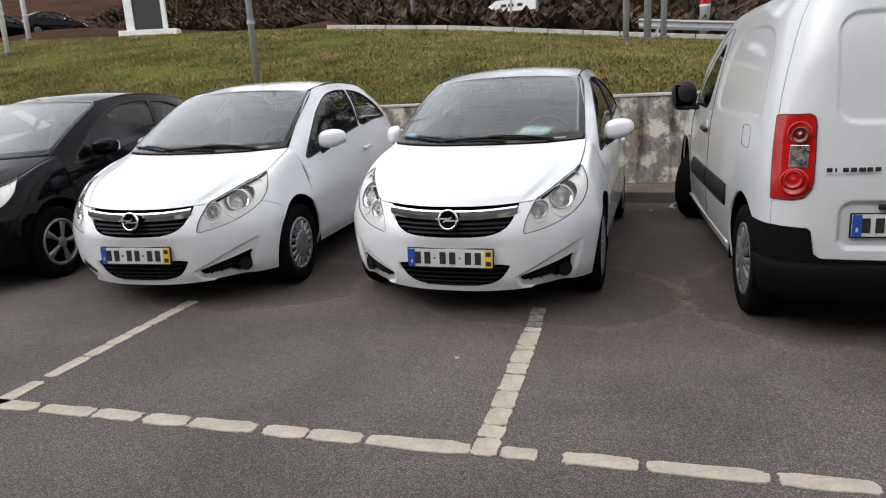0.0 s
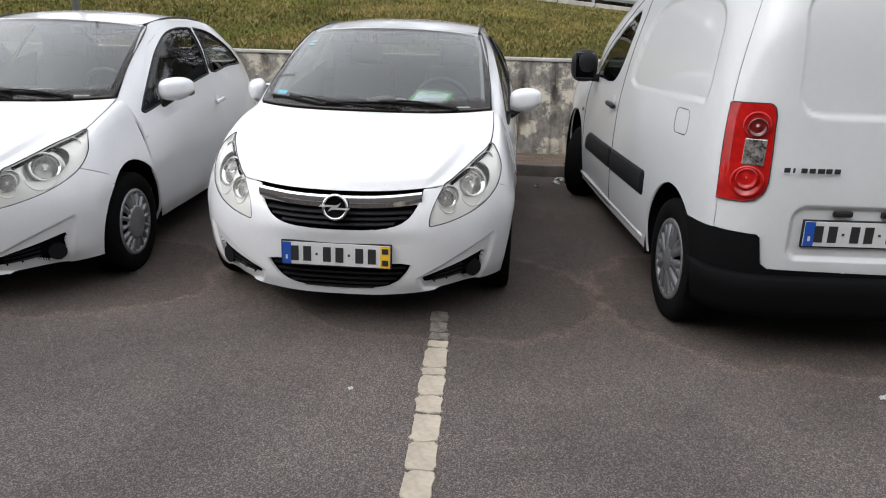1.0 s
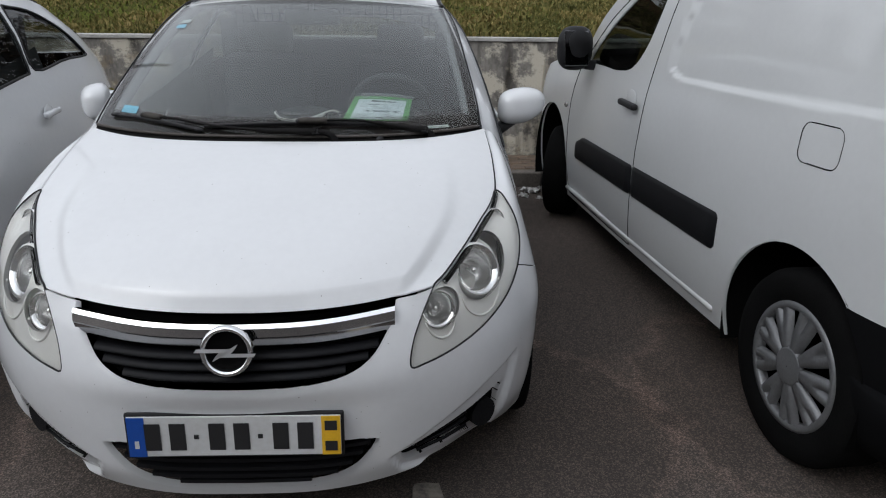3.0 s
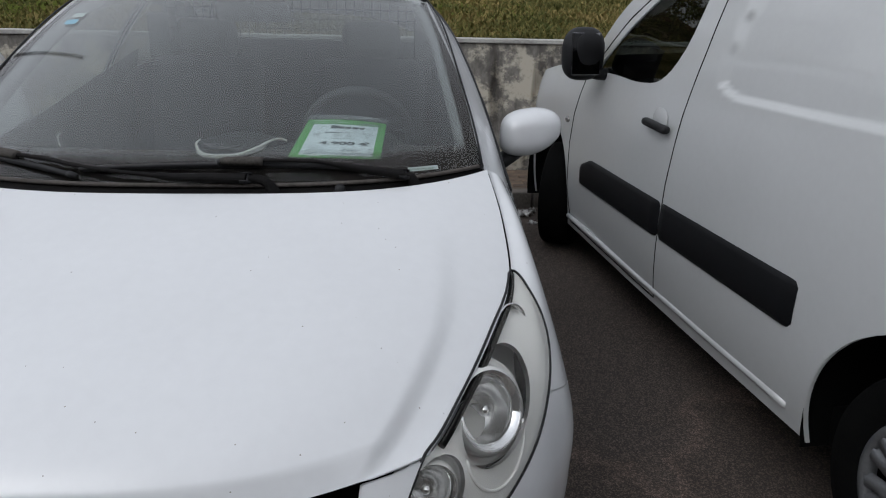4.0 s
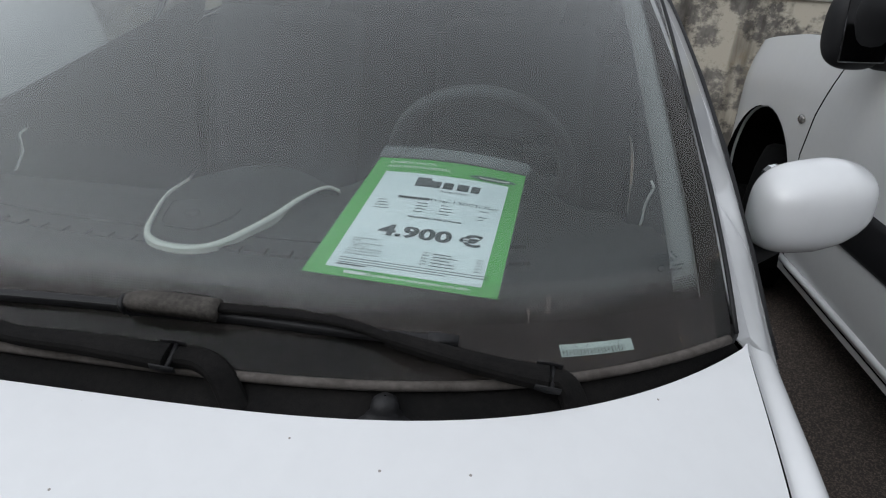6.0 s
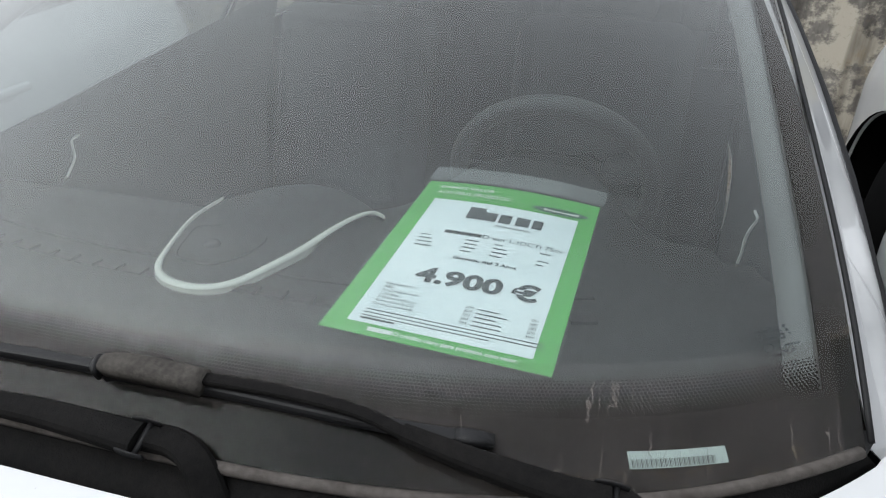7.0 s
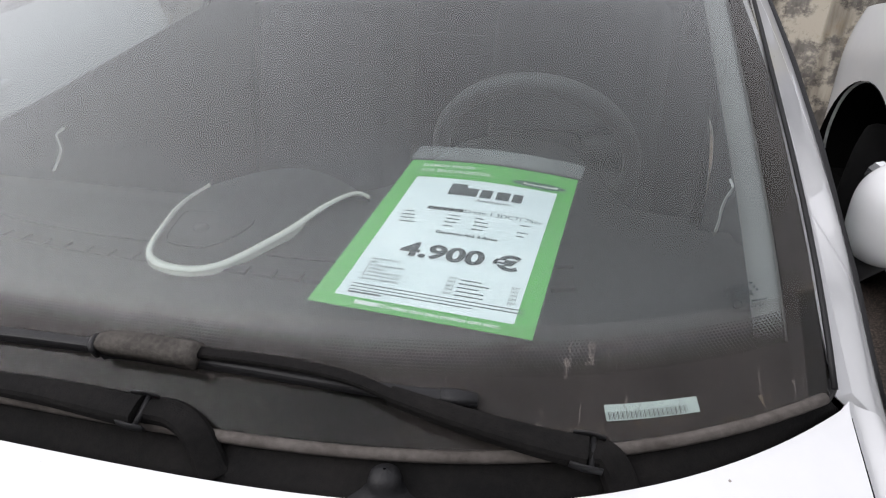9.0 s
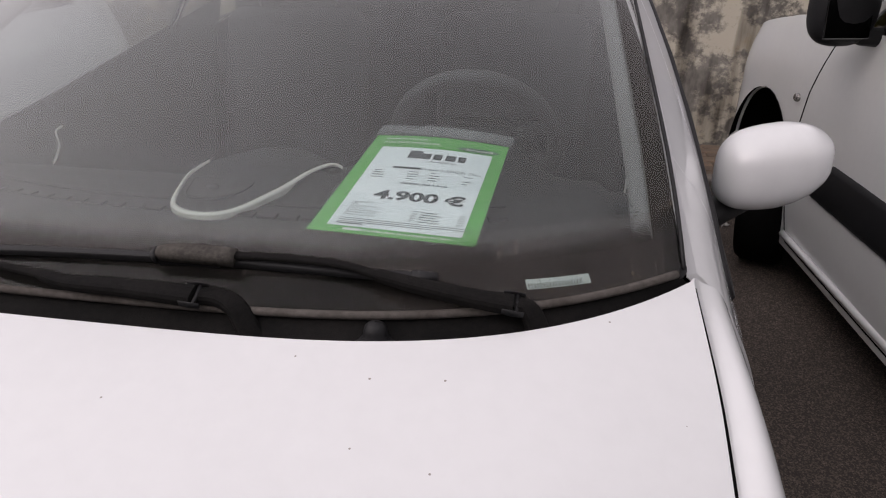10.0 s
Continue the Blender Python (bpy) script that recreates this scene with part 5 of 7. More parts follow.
        bm = bmesh.new()
        bmesh.ops.create_uvsphere(bm, u_segments=16, v_segments=8, radius=1)
        bmesh.ops.transform(bm, matrix=pose(s * -.897, 3.11, .822) @ Matrix.Diagonal((.012, .024, .017, 1)), verts=bm.verts)
        part("side_repeater", bm, "clear_lens", body, smooth=True)
        part("sill_ridge", tube([(s * -.885, y, .30 - .01 * math.sin(y)) for y in np.linspace(1.02, 3.0, 24)], .014, 8), "van_paint", body, smooth=True)
        # tall black door mirror
        mr = new("door_mirror")
        mr.parent = van
        mr["label"] = "tall black door mirror"
        bm = bmesh.new()
        bmesh.ops.create_uvsphere(bm, u_segments=32, v_segments=20, radius=1)
        for v in bm.verts:
            v.co = [math.copysign(abs(c) ** e, c) * r for c, e, r in zip(v.co, (.72, .80, .74), (.104, .066, .122))]
        bmesh.ops.transform(bm, matrix=pose(s * -1.005, 2.66, 1.195, 0, 0, s * 12), verts=bm.verts)
        part("mirror_shell", bm, "plastic", mr, smooth=True)
        part("mirror_glass", box(.150, .190, .006, pose(s * -1.012, 2.602, 1.197, 84, 0, s * 12), .0028), "mirror_face", mr)
        part("mirror_arm", tube([(s * -.86, 2.66, 1.10), (s * -.93, 2.66, 1.105), (s * -.98, 2.66, 1.12)], .030, 10), "plastic", mr, smooth=True)
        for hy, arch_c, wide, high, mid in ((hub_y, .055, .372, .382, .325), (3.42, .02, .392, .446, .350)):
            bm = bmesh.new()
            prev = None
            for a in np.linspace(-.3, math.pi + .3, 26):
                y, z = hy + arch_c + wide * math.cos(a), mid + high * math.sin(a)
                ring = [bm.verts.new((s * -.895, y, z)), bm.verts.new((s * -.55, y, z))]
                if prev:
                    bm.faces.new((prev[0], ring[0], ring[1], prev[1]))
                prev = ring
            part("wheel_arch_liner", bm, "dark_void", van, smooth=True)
        wheel(van, (s * -.800, hub_y, hub_z), .316, .195, -s, "petals")
        wheel(van, (s * -.775, 3.42, hub_z), .316, .195, -s, "petals", turn=-30)
    # roof, windscreen side and underbody close the shell
    g = sk.p[::-1]
    cols = list(range(0, g.shape[0], 4)) + [g.shape[0] - 1]

    def lid(name, lo, hi, mat):
        rows = []
        for i in cols:
            e = g[i, -1]
            if lo <= e[1] <= hi:
                rows.append([(e[0] * t, e[1] - .10 * (1 - t * t) * (e[2] < 1.5) * (e[1] < 3.2), e[2] + .05 * (1 - t * t) * (1 if e[2] > 1.5 else .6)) for t in np.linspace(1, -1, 21)])
        return sheet(name, np.array(rows), mat, van)

    lid("roof", -1, 2.02, "van_paint")
    lid("windscreen", 1.98, 2.96, "side_glass")
    lid("bonnet", 2.92, 9, "van_paint")
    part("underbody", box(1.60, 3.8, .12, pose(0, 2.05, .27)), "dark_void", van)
    part("bulkhead", box(1.50, .03, 1.05, pose(0, 1.62, .93)), "seat_cloth", van)
    part("dashboard", box(1.50, .55, .25, pose(0, 2.78, .93), .06, 3), "dash", van, smooth=True)
    part("cabin_floor", box(1.60, 1.5, .05, pose(0, 2.4, .36)), "dark_void", van)
    for x in (-.45, .30):
        st = new("seat")
        st.parent = van
        part("cushion", box(.5, .5, .2, pose(x, 2.15, .62), .06, 3), "seat_cloth", st, smooth=True)
        part("backrest", box(.48, .16, .66, pose(x, 1.90, 1.02, 12), .06, 3), "seat_cloth", st, smooth=True)
        part("headrest", box(.26, .1, .16, pose(x, 1.83, 1.42, 12), .04, 3), "seat_cloth", st, smooth=True)
    hub = new("steering_wheel")
    hub.parent = van
    hub.matrix_basis = pose(-.45, 2.48, 1.03, 150, 0, 0)
    me = bpy.data.meshes.new("rim")
    n, k = 40, 8
    pts = [((.185 + .015 * math.cos(b)) * math.cos(a), (.185 + .015 * math.cos(b)) * math.sin(a), .015 * math.sin(b)) for a in np.linspace(0, 2 * math.pi, n, endpoint=False) for b in np.linspace(0, 2 * math.pi, k, endpoint=False)]
    me.from_pydata(pts, [], [(i * k + j, ((i + 1) % n) * k + j, ((i + 1) % n) * k + (j + 1) % k, i * k + (j + 1) % k) for i in range(n) for j in range(k)])
    link_data("rim", me, "plastic", hub, smooth=True)
    # tail details
    number_plate(van, pose(-.255, -.030, .620, -2, 0, 0))
    for x in (-.36, -.155):
        part("plate_lamp", box(.085, .02, .026, pose(x, -.026, .708), .008), "plastic", van)
    part("door_pull", tube([(-.19, -.035, .905), (-.05, -.040, .905), (.10, -.035, .905)], .014, 10), "plastic", van, smooth=True)
    # maker's lettering as plain chrome blocks
    lt = new("tail_badge")
    lt.parent = van
    for k, w in enumerate((.026, .010, .026, .026, .030, .026, .026)):
        part("badge_block", box(w, .006, .021, pose(-.640 + .0345 * k + w / 2, -.030 + .004 * (k == 0), .890), .003), "ink", lt)
    return van

# ---- ground, kerb, wall, bank ----
def ground_height(x, y):
    """The land: the car park, then the grass slope behind the wall, the road on top and the wooded bank."""
    if y < 5.2:
        return 0.0
    crest = float(np.interp(x, [-60, -21, -10, -4.6, 1.5, 4.4, 12, 40], [5.0, 3.72, 3.36, 2.94, 2.28, 2.0, 1.7, 1.5]))
    if y <= 16:
        t = (y - 5.2) / 10.8
        return 1.12 + (crest - 1.12) * t + .10 * math.sin(math.pi * t)
    left = max(0.0, min(1.0, (-x - 9) / 6))
    flat = float(np.interp(y, [16, 17, 24.5, 26, 45, 100, 400], [0, .02, .55, .9, 9.0, 18.0, 24.0]))
    far = float(np.interp(y, [16, 45, 60, 100, 400], [0, 2.6, 8.0, 18.0, 24.0]))
    return crest + flat * (1 - left) + far * left


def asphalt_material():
    m = material("worn_asphalt", (0.108, 0.096, 0.090), 0.9, other=(0.058, 0.051, 0.048), scale=1.1, fine=160, bump=0.9, bump_scale=150, spread=0.9)
    n, l = m.node_tree.nodes, m.node_tree.links
    b = n["Principled BSDF"]
    old = b.inputs["Base Color"].links[0].from_socket
    tc = n.new("ShaderNodeTexCoord")
    vo = n.new("ShaderNodeTexVoronoi")
    vo.inputs["Scale"].default_value = 230
    l.new(tc.outputs["Object"], vo.inputs["Vector"])
    cr = n.new("ShaderNodeValToRGB")
    cr.color_ramp.elements[0].position, cr.color_ramp.elements[1].position = 0.45, 1.0
    cr.color_ramp.elements[0].color, cr.color_ramp.elements[1].color = (0.68, 0.68, 0.68, 1), (2.7, 2.6, 2.5, 1)
    l.new(vo.outputs["Color"], cr.inputs[0])
    mx = n.new("ShaderNodeMix")
    mx.data_type, mx.blend_type = "RGBA", "MULTIPLY"
    mx.inputs["Factor"].default_value = 1.0
    l.new(old, mx.inputs["A"])
    l.new(cr.outputs[0], mx.inputs["B"])
    # broad dusty and oily patches
    no = n.new("ShaderNodeTexNoise")
    no.inputs["Scale"].default_value, no.inputs["Detail"].default_value, no.inputs["Distortion"].default_value, no.inputs["Roughness"].default_value = 0.8, 8, 0.5, 0.55
    l.new(tc.outputs["Object"], no.inputs["Vector"])
    c2 = n.new("ShaderNodeValToRGB")
    c2.color_ramp.elements[0].position, c2.color_ramp.elements[1].position = 0.40, 0.60
    c2.color_ramp.elements[0].color, c2.color_ramp.elements[1].color = (0.78, 0.76, 0.74, 1), (1.08, 1.06, 1.04, 1)
    l.new(no.outputs[0], c2.inputs[0])
    m2 = n.new("ShaderNodeMix")
    m2.data_type, m2.blend_type = "RGBA", "MULTIPLY"
    m2.inputs["Factor"].default_value = 1.0
    l.new(mx.outputs["Result"], m2.inputs["A"])
    l.new(c2.outputs[0], m2.inputs["B"])
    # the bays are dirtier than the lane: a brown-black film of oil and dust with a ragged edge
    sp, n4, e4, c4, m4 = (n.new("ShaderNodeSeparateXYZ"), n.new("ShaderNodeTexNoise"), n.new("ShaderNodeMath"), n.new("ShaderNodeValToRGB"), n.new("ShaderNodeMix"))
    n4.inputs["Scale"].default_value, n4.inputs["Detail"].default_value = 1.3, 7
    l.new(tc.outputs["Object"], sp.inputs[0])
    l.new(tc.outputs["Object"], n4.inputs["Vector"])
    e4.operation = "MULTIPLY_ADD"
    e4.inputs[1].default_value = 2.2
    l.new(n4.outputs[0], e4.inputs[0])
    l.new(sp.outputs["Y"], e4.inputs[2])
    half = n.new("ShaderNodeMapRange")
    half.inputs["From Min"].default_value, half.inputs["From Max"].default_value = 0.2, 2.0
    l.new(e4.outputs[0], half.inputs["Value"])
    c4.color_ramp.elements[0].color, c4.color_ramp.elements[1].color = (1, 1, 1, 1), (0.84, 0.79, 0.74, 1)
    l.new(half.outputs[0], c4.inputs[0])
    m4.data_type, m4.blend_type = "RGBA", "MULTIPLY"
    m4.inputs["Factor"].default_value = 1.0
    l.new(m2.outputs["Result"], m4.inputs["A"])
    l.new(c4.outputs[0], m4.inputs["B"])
    # dried puddles in a pale, ragged rim of silt; their dark damp field also paints shade under the cars
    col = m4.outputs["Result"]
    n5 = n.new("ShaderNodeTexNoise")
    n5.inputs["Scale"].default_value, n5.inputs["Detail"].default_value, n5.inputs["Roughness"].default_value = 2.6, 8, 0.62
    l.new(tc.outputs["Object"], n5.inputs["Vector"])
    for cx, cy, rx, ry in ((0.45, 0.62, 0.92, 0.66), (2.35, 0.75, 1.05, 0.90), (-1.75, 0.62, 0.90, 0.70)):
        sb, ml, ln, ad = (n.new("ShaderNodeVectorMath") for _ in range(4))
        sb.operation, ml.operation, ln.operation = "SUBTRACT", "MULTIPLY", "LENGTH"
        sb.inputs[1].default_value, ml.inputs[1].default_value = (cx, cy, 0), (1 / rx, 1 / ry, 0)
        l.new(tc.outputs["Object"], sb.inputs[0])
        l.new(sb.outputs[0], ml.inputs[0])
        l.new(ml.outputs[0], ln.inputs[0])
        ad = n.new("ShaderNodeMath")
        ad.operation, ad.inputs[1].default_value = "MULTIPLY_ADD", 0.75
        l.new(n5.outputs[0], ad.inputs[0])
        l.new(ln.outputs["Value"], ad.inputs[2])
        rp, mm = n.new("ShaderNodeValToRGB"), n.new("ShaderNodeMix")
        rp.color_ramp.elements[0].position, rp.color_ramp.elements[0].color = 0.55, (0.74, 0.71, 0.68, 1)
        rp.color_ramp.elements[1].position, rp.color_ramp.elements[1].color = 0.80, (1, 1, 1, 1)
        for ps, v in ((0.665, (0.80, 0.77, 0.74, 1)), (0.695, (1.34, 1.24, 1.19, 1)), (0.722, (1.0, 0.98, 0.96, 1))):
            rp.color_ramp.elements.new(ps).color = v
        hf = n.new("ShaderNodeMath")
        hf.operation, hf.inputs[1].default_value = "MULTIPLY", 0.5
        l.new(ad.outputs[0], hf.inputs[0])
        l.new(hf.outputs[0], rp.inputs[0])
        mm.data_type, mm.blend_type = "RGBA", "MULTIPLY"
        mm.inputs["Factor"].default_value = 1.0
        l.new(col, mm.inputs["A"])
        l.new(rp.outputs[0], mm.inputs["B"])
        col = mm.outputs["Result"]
    l.new(col, b.inputs["Base Color"])
    return m


def wall_material():
    """Weathered concrete: pale plaster under black and brown streaks that run down."""
    m = material("stained_concrete", (0.30, 0.28, 0.25), 0.9, other=(0.050, 0.044, 0.038), scale=2.0, fine=22, bump=0.5, bump_scale=60, spread=0.7, stretch=(1.5, 1, 0.8))
    n, l = m.node_tree.nodes, m.node_tree.links
    b = n["Principled BSDF"]
    old = b.inputs["Base Color"].links[0].from_socket
    tc, mp = n.new("ShaderNodeTexCoord"), n.new("ShaderNodeMapping")
    mp.inputs["Scale"].default_value = (1.3, 1, 1.5)
    l.new(tc.outputs["Object"], mp.inputs[0])
    no = n.new("ShaderNodeTexNoise")
    no.inputs["Scale"].default_value, no.inputs["Detail"].default_value, no.inputs["Roughness"].default_value = 2.2, 9, 0.72
    l.new(mp.outputs[0], no.inputs["Vector"])
    cr = n.new("ShaderNodeValToRGB")
    cr.color_ramp.elements[0].position, cr.color_ramp.elements[1].position = 0.49, 0.56
    l.new(no.outputs[0], cr.inputs[0])
    mx = n.new("ShaderNodeMix")
    mx.data_type = "RGBA"
    l.new(cr.outputs[0], mx.inputs["Factor"])
    l.new(old, mx.inputs["A"])
    mx.inputs["B"].default_value = (0.48, 0.44, 0.36, 1)
    # black runs of algae
    m3, n3 = n.new("ShaderNodeMapping"), n.new("ShaderNodeTexNoise")
    m3.inputs["Scale"].default_value = (3.2, 1, 0.50)
    n3.inputs["Scale"].default_value, n3.inputs["Detail"].default_value = 1.6, 7
    l.new(tc.outputs["Object"], m3.inputs[0])
    l.new(m3.outputs[0], n3.inputs["Vector"])
    c3, x3 = n.new("ShaderNodeValToRGB"), n.new("ShaderNodeMix")
    c3.color_ramp.elements[0].position, c3.color_ramp.elements[1].position = 0.50, 0.66
    c3.color_ramp.elements[0].color, c3.color_ramp.elements[1].color = (1, 1, 1, 1), (0.14, 0.125, 0.11, 1)
    l.new(n3.outputs[0], c3.inputs[0])
    x3.data_type, x3.blend_type = "RGBA", "MULTIPLY"
    x3.inputs["Factor"].default_value = 1.0
    l.new(mx.outputs["Result"], x3.inputs["A"])
    l.new(c3.outputs[0], x3.inputs["B"])
    n6, c6, x6 = n.new("ShaderNodeTexNoise"), n.new("ShaderNodeMapRange"), n.new("ShaderNodeMix")
    n6.inputs["Scale"].default_value, n6.inputs["Detail"].default_value, n6.inputs["Roughness"].default_value = 1.7, 9, 0.7
    c6.inputs["From Min"].default_value, c6.inputs["From Max"].default_value, c6.inputs["To Max"].default_value = 0.54, 0.68, 0.75
    l.new(tc.outputs["Object"], n6.inputs["Vector"])
    l.new(n6.outputs[0], c6.inputs["Value"])
    x6.data_type = "RGBA"
    x6.inputs["B"].default_value = (0.23, 0.165, 0.085, 1)
    l.new(c6.outputs[0], x6.inputs["Factor"])
    l.new(x3.outputs["Result"], x6.inputs["A"])
    l.new(x6.outputs["Result"], b.inputs["Base Color"])
    return m


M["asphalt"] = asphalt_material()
M["wall"] = wall_material()
M["coping"] = material("pale_coping", (0.46, 0.45, 0.42), 0.9, other=(0.28, 0.27, 0.25), scale=4, fine=40, bump=0.4, bump_scale=80)
M["kerb"] = material("kerb_concrete", (0.13, 0.115, 0.10), 0.9, other=(0.055, 0.048, 0.042), scale=5, fine=60, bump=0.4, bump_scale=90, per_object=0.15)
M["paver"] = material("brown_paver", (0.15, 0.105, 0.072), 0.9, other=(0.075, 0.055, 0.040), scale=9, fine=80, bump=0.4, bump_scale=120, per_object=0.22)
M["line"] = material("cream_line_paint", (0.44, 0.385, 0.305), 0.8, other=(0.30, 0.265, 0.21), scale=6, fine=50, bump=0.5, bump_scale=90, per_object=0.06)
M["grass_soil"] = material("mown_grass", (0.125, 0.125, 0.030), 0.95, other=(0.055, 0.075, 0.017), scale=0.9, fine=9, bump=1.0, bump_scale=30, spread=0.8, spec=0.0)
M["bank"] = material("red_brown_bank", (0.075, 0.042, 0.028), 0.95, other=(0.030, 0.020, 0.014), scale=0.35, fine=4, bump=1.0, bump_scale=8, spread=0.8, spec=0.0)
M["road"] = material("upper_road", (0.085, 0.078, 0.072), 0.9, other=(0.060, 0.055, 0.050), spec=0.1)
M["steel"] = material("galvanised_steel", (0.33, 0.33, 0.34), 0.5, metal=0.1, other=(0.26, 0.26, 0.27))
M["white_board"] = material("white_board", (0.72, 0.72, 0.71), 0.6)
M["board_black"] = material("black_board", (0.015, 0.015, 0.017), 0.5)
M["bark"] = material("bark", (0.055, 0.042, 0.032), 0.95, other=(0.025, 0.02, 0.016), scale=6, fine=30)

xs = np.concatenate([[-400, -150, -80], np.linspace(-60, 30, 91), [60, 150, 400]])
ys = np.concatenate([[-400, -120, -40, -15, 0, 5.19], np.linspace(5.2, 17, 40), [18.5, 20, 24, 26, 30, 35, 40, 50, 60, 80, 150, 400]])
gv = [(x, y, (ground_height(x, y) + (0.05 * noise.noise((x * .5, y * .5, 0)) if 5.6 < y < 18 else (0.9 * noise.noise((x * .15, y * .15, 3)) if 27 < y else 0)))) for y in ys for x in xs]
nx = len(xs)
gf = [(j * nx + i, j * nx + i + 1, (j + 1) * nx + i + 1, (j + 1) * nx + i) for j in range(len(ys) - 1) for i in range(nx - 1)]
me = bpy.data.meshes.new("ground")
me.from_pydata(gv, [], gf)
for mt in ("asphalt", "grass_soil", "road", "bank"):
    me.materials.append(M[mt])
mi = []
for j in range(len(ys) - 1):
    yc = (ys[j] + ys[j + 1]) / 2
    mi += [0 if yc < 5.19 else (1 if yc < 17 else (2 if yc < 18.4 else 3))] * (nx - 1)
me.polygons.foreach_set("material_index", mi)
me.polygons.foreach_set("use_smooth", [True] * len(mi))
ground = tagged(new("ground", me), "worn grey asphalt car park with a grass slope behind", "ground", kind="structure")

WALL_Y = 5.02
wall = tagged(link_mesh("wall_back", box(60, .20, 1.14, pose(0, WALL_Y + .10, .57), .006), "wall"), "stained concrete retaining wall below a grass slope", "wall", kind="structure")
cop = tagged(link_mesh("wall_coping", box(60, .24, .035, pose(0, WALL_Y + .10, 1.158), .008), "coping"), "pale weathered coping on the wall", "coping", kind="structure")

# unseen wall added behind the camera: keeps low sky light off faces towards -y
M["blocker_wall"] = material("dull_blocker_wall", (0.20, 0.19, 0.18), 0.9, other=(0.14, 0.13, 0.125), scale=.6, fine=20, bump=0.3, bump_scale=40)
tagged(link_mesh("sky_blocker", box(70, .30, 7.0, pose(0, -10.5, 3.5), .02), "blocker_wall"), "plain dull wall, unseen, added to block low sky light", "wall", kind="structure")

kerb = tagged(new("kerb"), "row of worn concrete kerb stones", "kerb", kind="structure")
bm = box(.985, .13, .15, None, .012, 2)
kme = bpy.data.meshes.new("kerb_stone")
bm.to_mesh(kme)
bm.free()
kme.materials.append(M["kerb"])
for i in range(24):
    k = new("kerb_stone", kme)
    k.parent = kerb
    k.matrix_basis = pose(-12 + i, 4.20, .045 + random.uniform(-.003, .003), random.uniform(-.6, .6), 0, random.uniform(-.4, .4))
walkway = tagged(link_mesh("walkway", box(60, .78, .10, pose(0, 4.64, .045)), "kerb"), "strip of brown pavers along the wall", "pavement", kind="structure")
bm = box(.196, .096, .03, None, .006, 1)
pme = bpy.data.meshes.new("paver")
bm.to_mesh(pme)
bm.free()
pme.materials.append(M["paver"])
for r in range(7):
    for i in range(34):
        p = new("paver", pme)
        p.parent = walkway
        p.matrix_basis = pose(-2.6 + i * .2 + (r % 2) * .1, 4.32 + r * .1, .092 + random.uniform(-.003, .002), random.uniform(-1, 1), random.uniform(-1, 1), random.uniform(-1, 1))

# ---- parked cars ----
car_a = hatchback("hatchback_car", "white three-door hatchback with a green price card behind its windscreen", group="white hatchbacks")
cabin(car_a)

# ---- small things on and in the hatchback ----
def on_glass(s0, s1, u0, u1, n=10, drop=.004):
    return np.array([[screen_point(s, u, drop) for u in np.linspace(u0, u1, n)] for s in np.linspace(s0, s1, n)])


M["card_green"] = material("green_print", (0.075, 0.42, 0.060), 0.45, other=(0.065, 0.37, 0.052), coat=0.3)
M["card_white"] = material("white_paper", (0.84, 0.87, 0.88), 0.6, other=(0.70, 0.76, 0.78))
M["sleeve"] = glass("clear_sleeve", (0.96, 0.97, 0.97), dust=0.03, dust_colour=(0.62, 0.64, 0.64))
M["print_grey"] = material("grey_print", (0.035, 0.045, 0.050), 0.6)
M["print_white"] = material("white_print", (0.80, 0.84, 0.80), 0.6)
M["print_dark_green"] = material("dark_green_print", (0.02, 0.11, 0.06), 0.5)
M["pale_sticker"] = material("pale_sticker", (0.36, 0.44, 0.42), 0.5)
M["cyan_sticker"] = material("cyan_sticker", (0.10, 0.42, 0.58), 0.5)

card = thing("price_card", "green and white price card in a clear sleeve on the dashboard", "price card")
C00, C10, C11, C01 = (np.array(p) for p in ((.184, 1.004, 1.013), (.415, .991, 1.010), (.430, 1.333, 1.046), (.203, 1.326, 1.058)))
CW, CH = .230, .330


def on_card(x, y, lift=.0):
    """A place on the card, from its own metres."""
    u, v = x / CW, y / CH
    p = (C00 * (1 - u) + C10 * u) * (1 - v) + (C01 * (1 - u) + C11 * u) * v
    return p + np.array((0, 0, lift + .006 * math.sin(math.pi * u) * max(0.0, v)))


def card_patch(name, x0, y0, x1, y1, lift, mat, parent, label="", n=9):
    return sheet(name, np.array([[on_card(x, y, lift) for y in np.linspace(y0, y1, n)] for x in np.linspace(x0, x1, n)]), mat, parent, label)


def card_text(body, x, y, size, mat="print_grey", bold=0.0, squeeze=1.0, skew=0.0, align="LEFT"):
    me = text_mesh(body, size, bold, align, squeeze)
    for v in me.vertices:
        v.co = on_card(x + v.co.x + skew * v.co.y, y + v.co.y, .0016)
    return link_data("printed_text", me, mat, card)


def card_bar(x, y, w, h, mat="print_grey"):
    return card_patch("bar", x, y, x + w, y + h, .0014, mat, card, n=2)


card_patch("green_sheet", 0, 0, CW, CH, 0, "card_green", card)
card_patch("white_sheet", .10 * CW, .05 * CH, .91 * CW, .85 * CH, .0008, "card_white", card)
card_patch("clear_sleeve", -.003, -.003, CW + .003, CH, .0032, "sleeve", card, "clear plastic sleeve")
M["flap"] = glass("sleeve_flap", (0.90, 0.92, 0.92), dust=0.16, dust_colour=(0.62, 0.66, 0.66))
card_patch("sleeve_flap", -.003, CH + .001, CW + .005, CH + .040, .0026, "flap", card, "empty top of the clear sleeve")
card_text("DAMOS VALOR", .09 * CW, .938 * CH, .0105, "print_white", .0002)
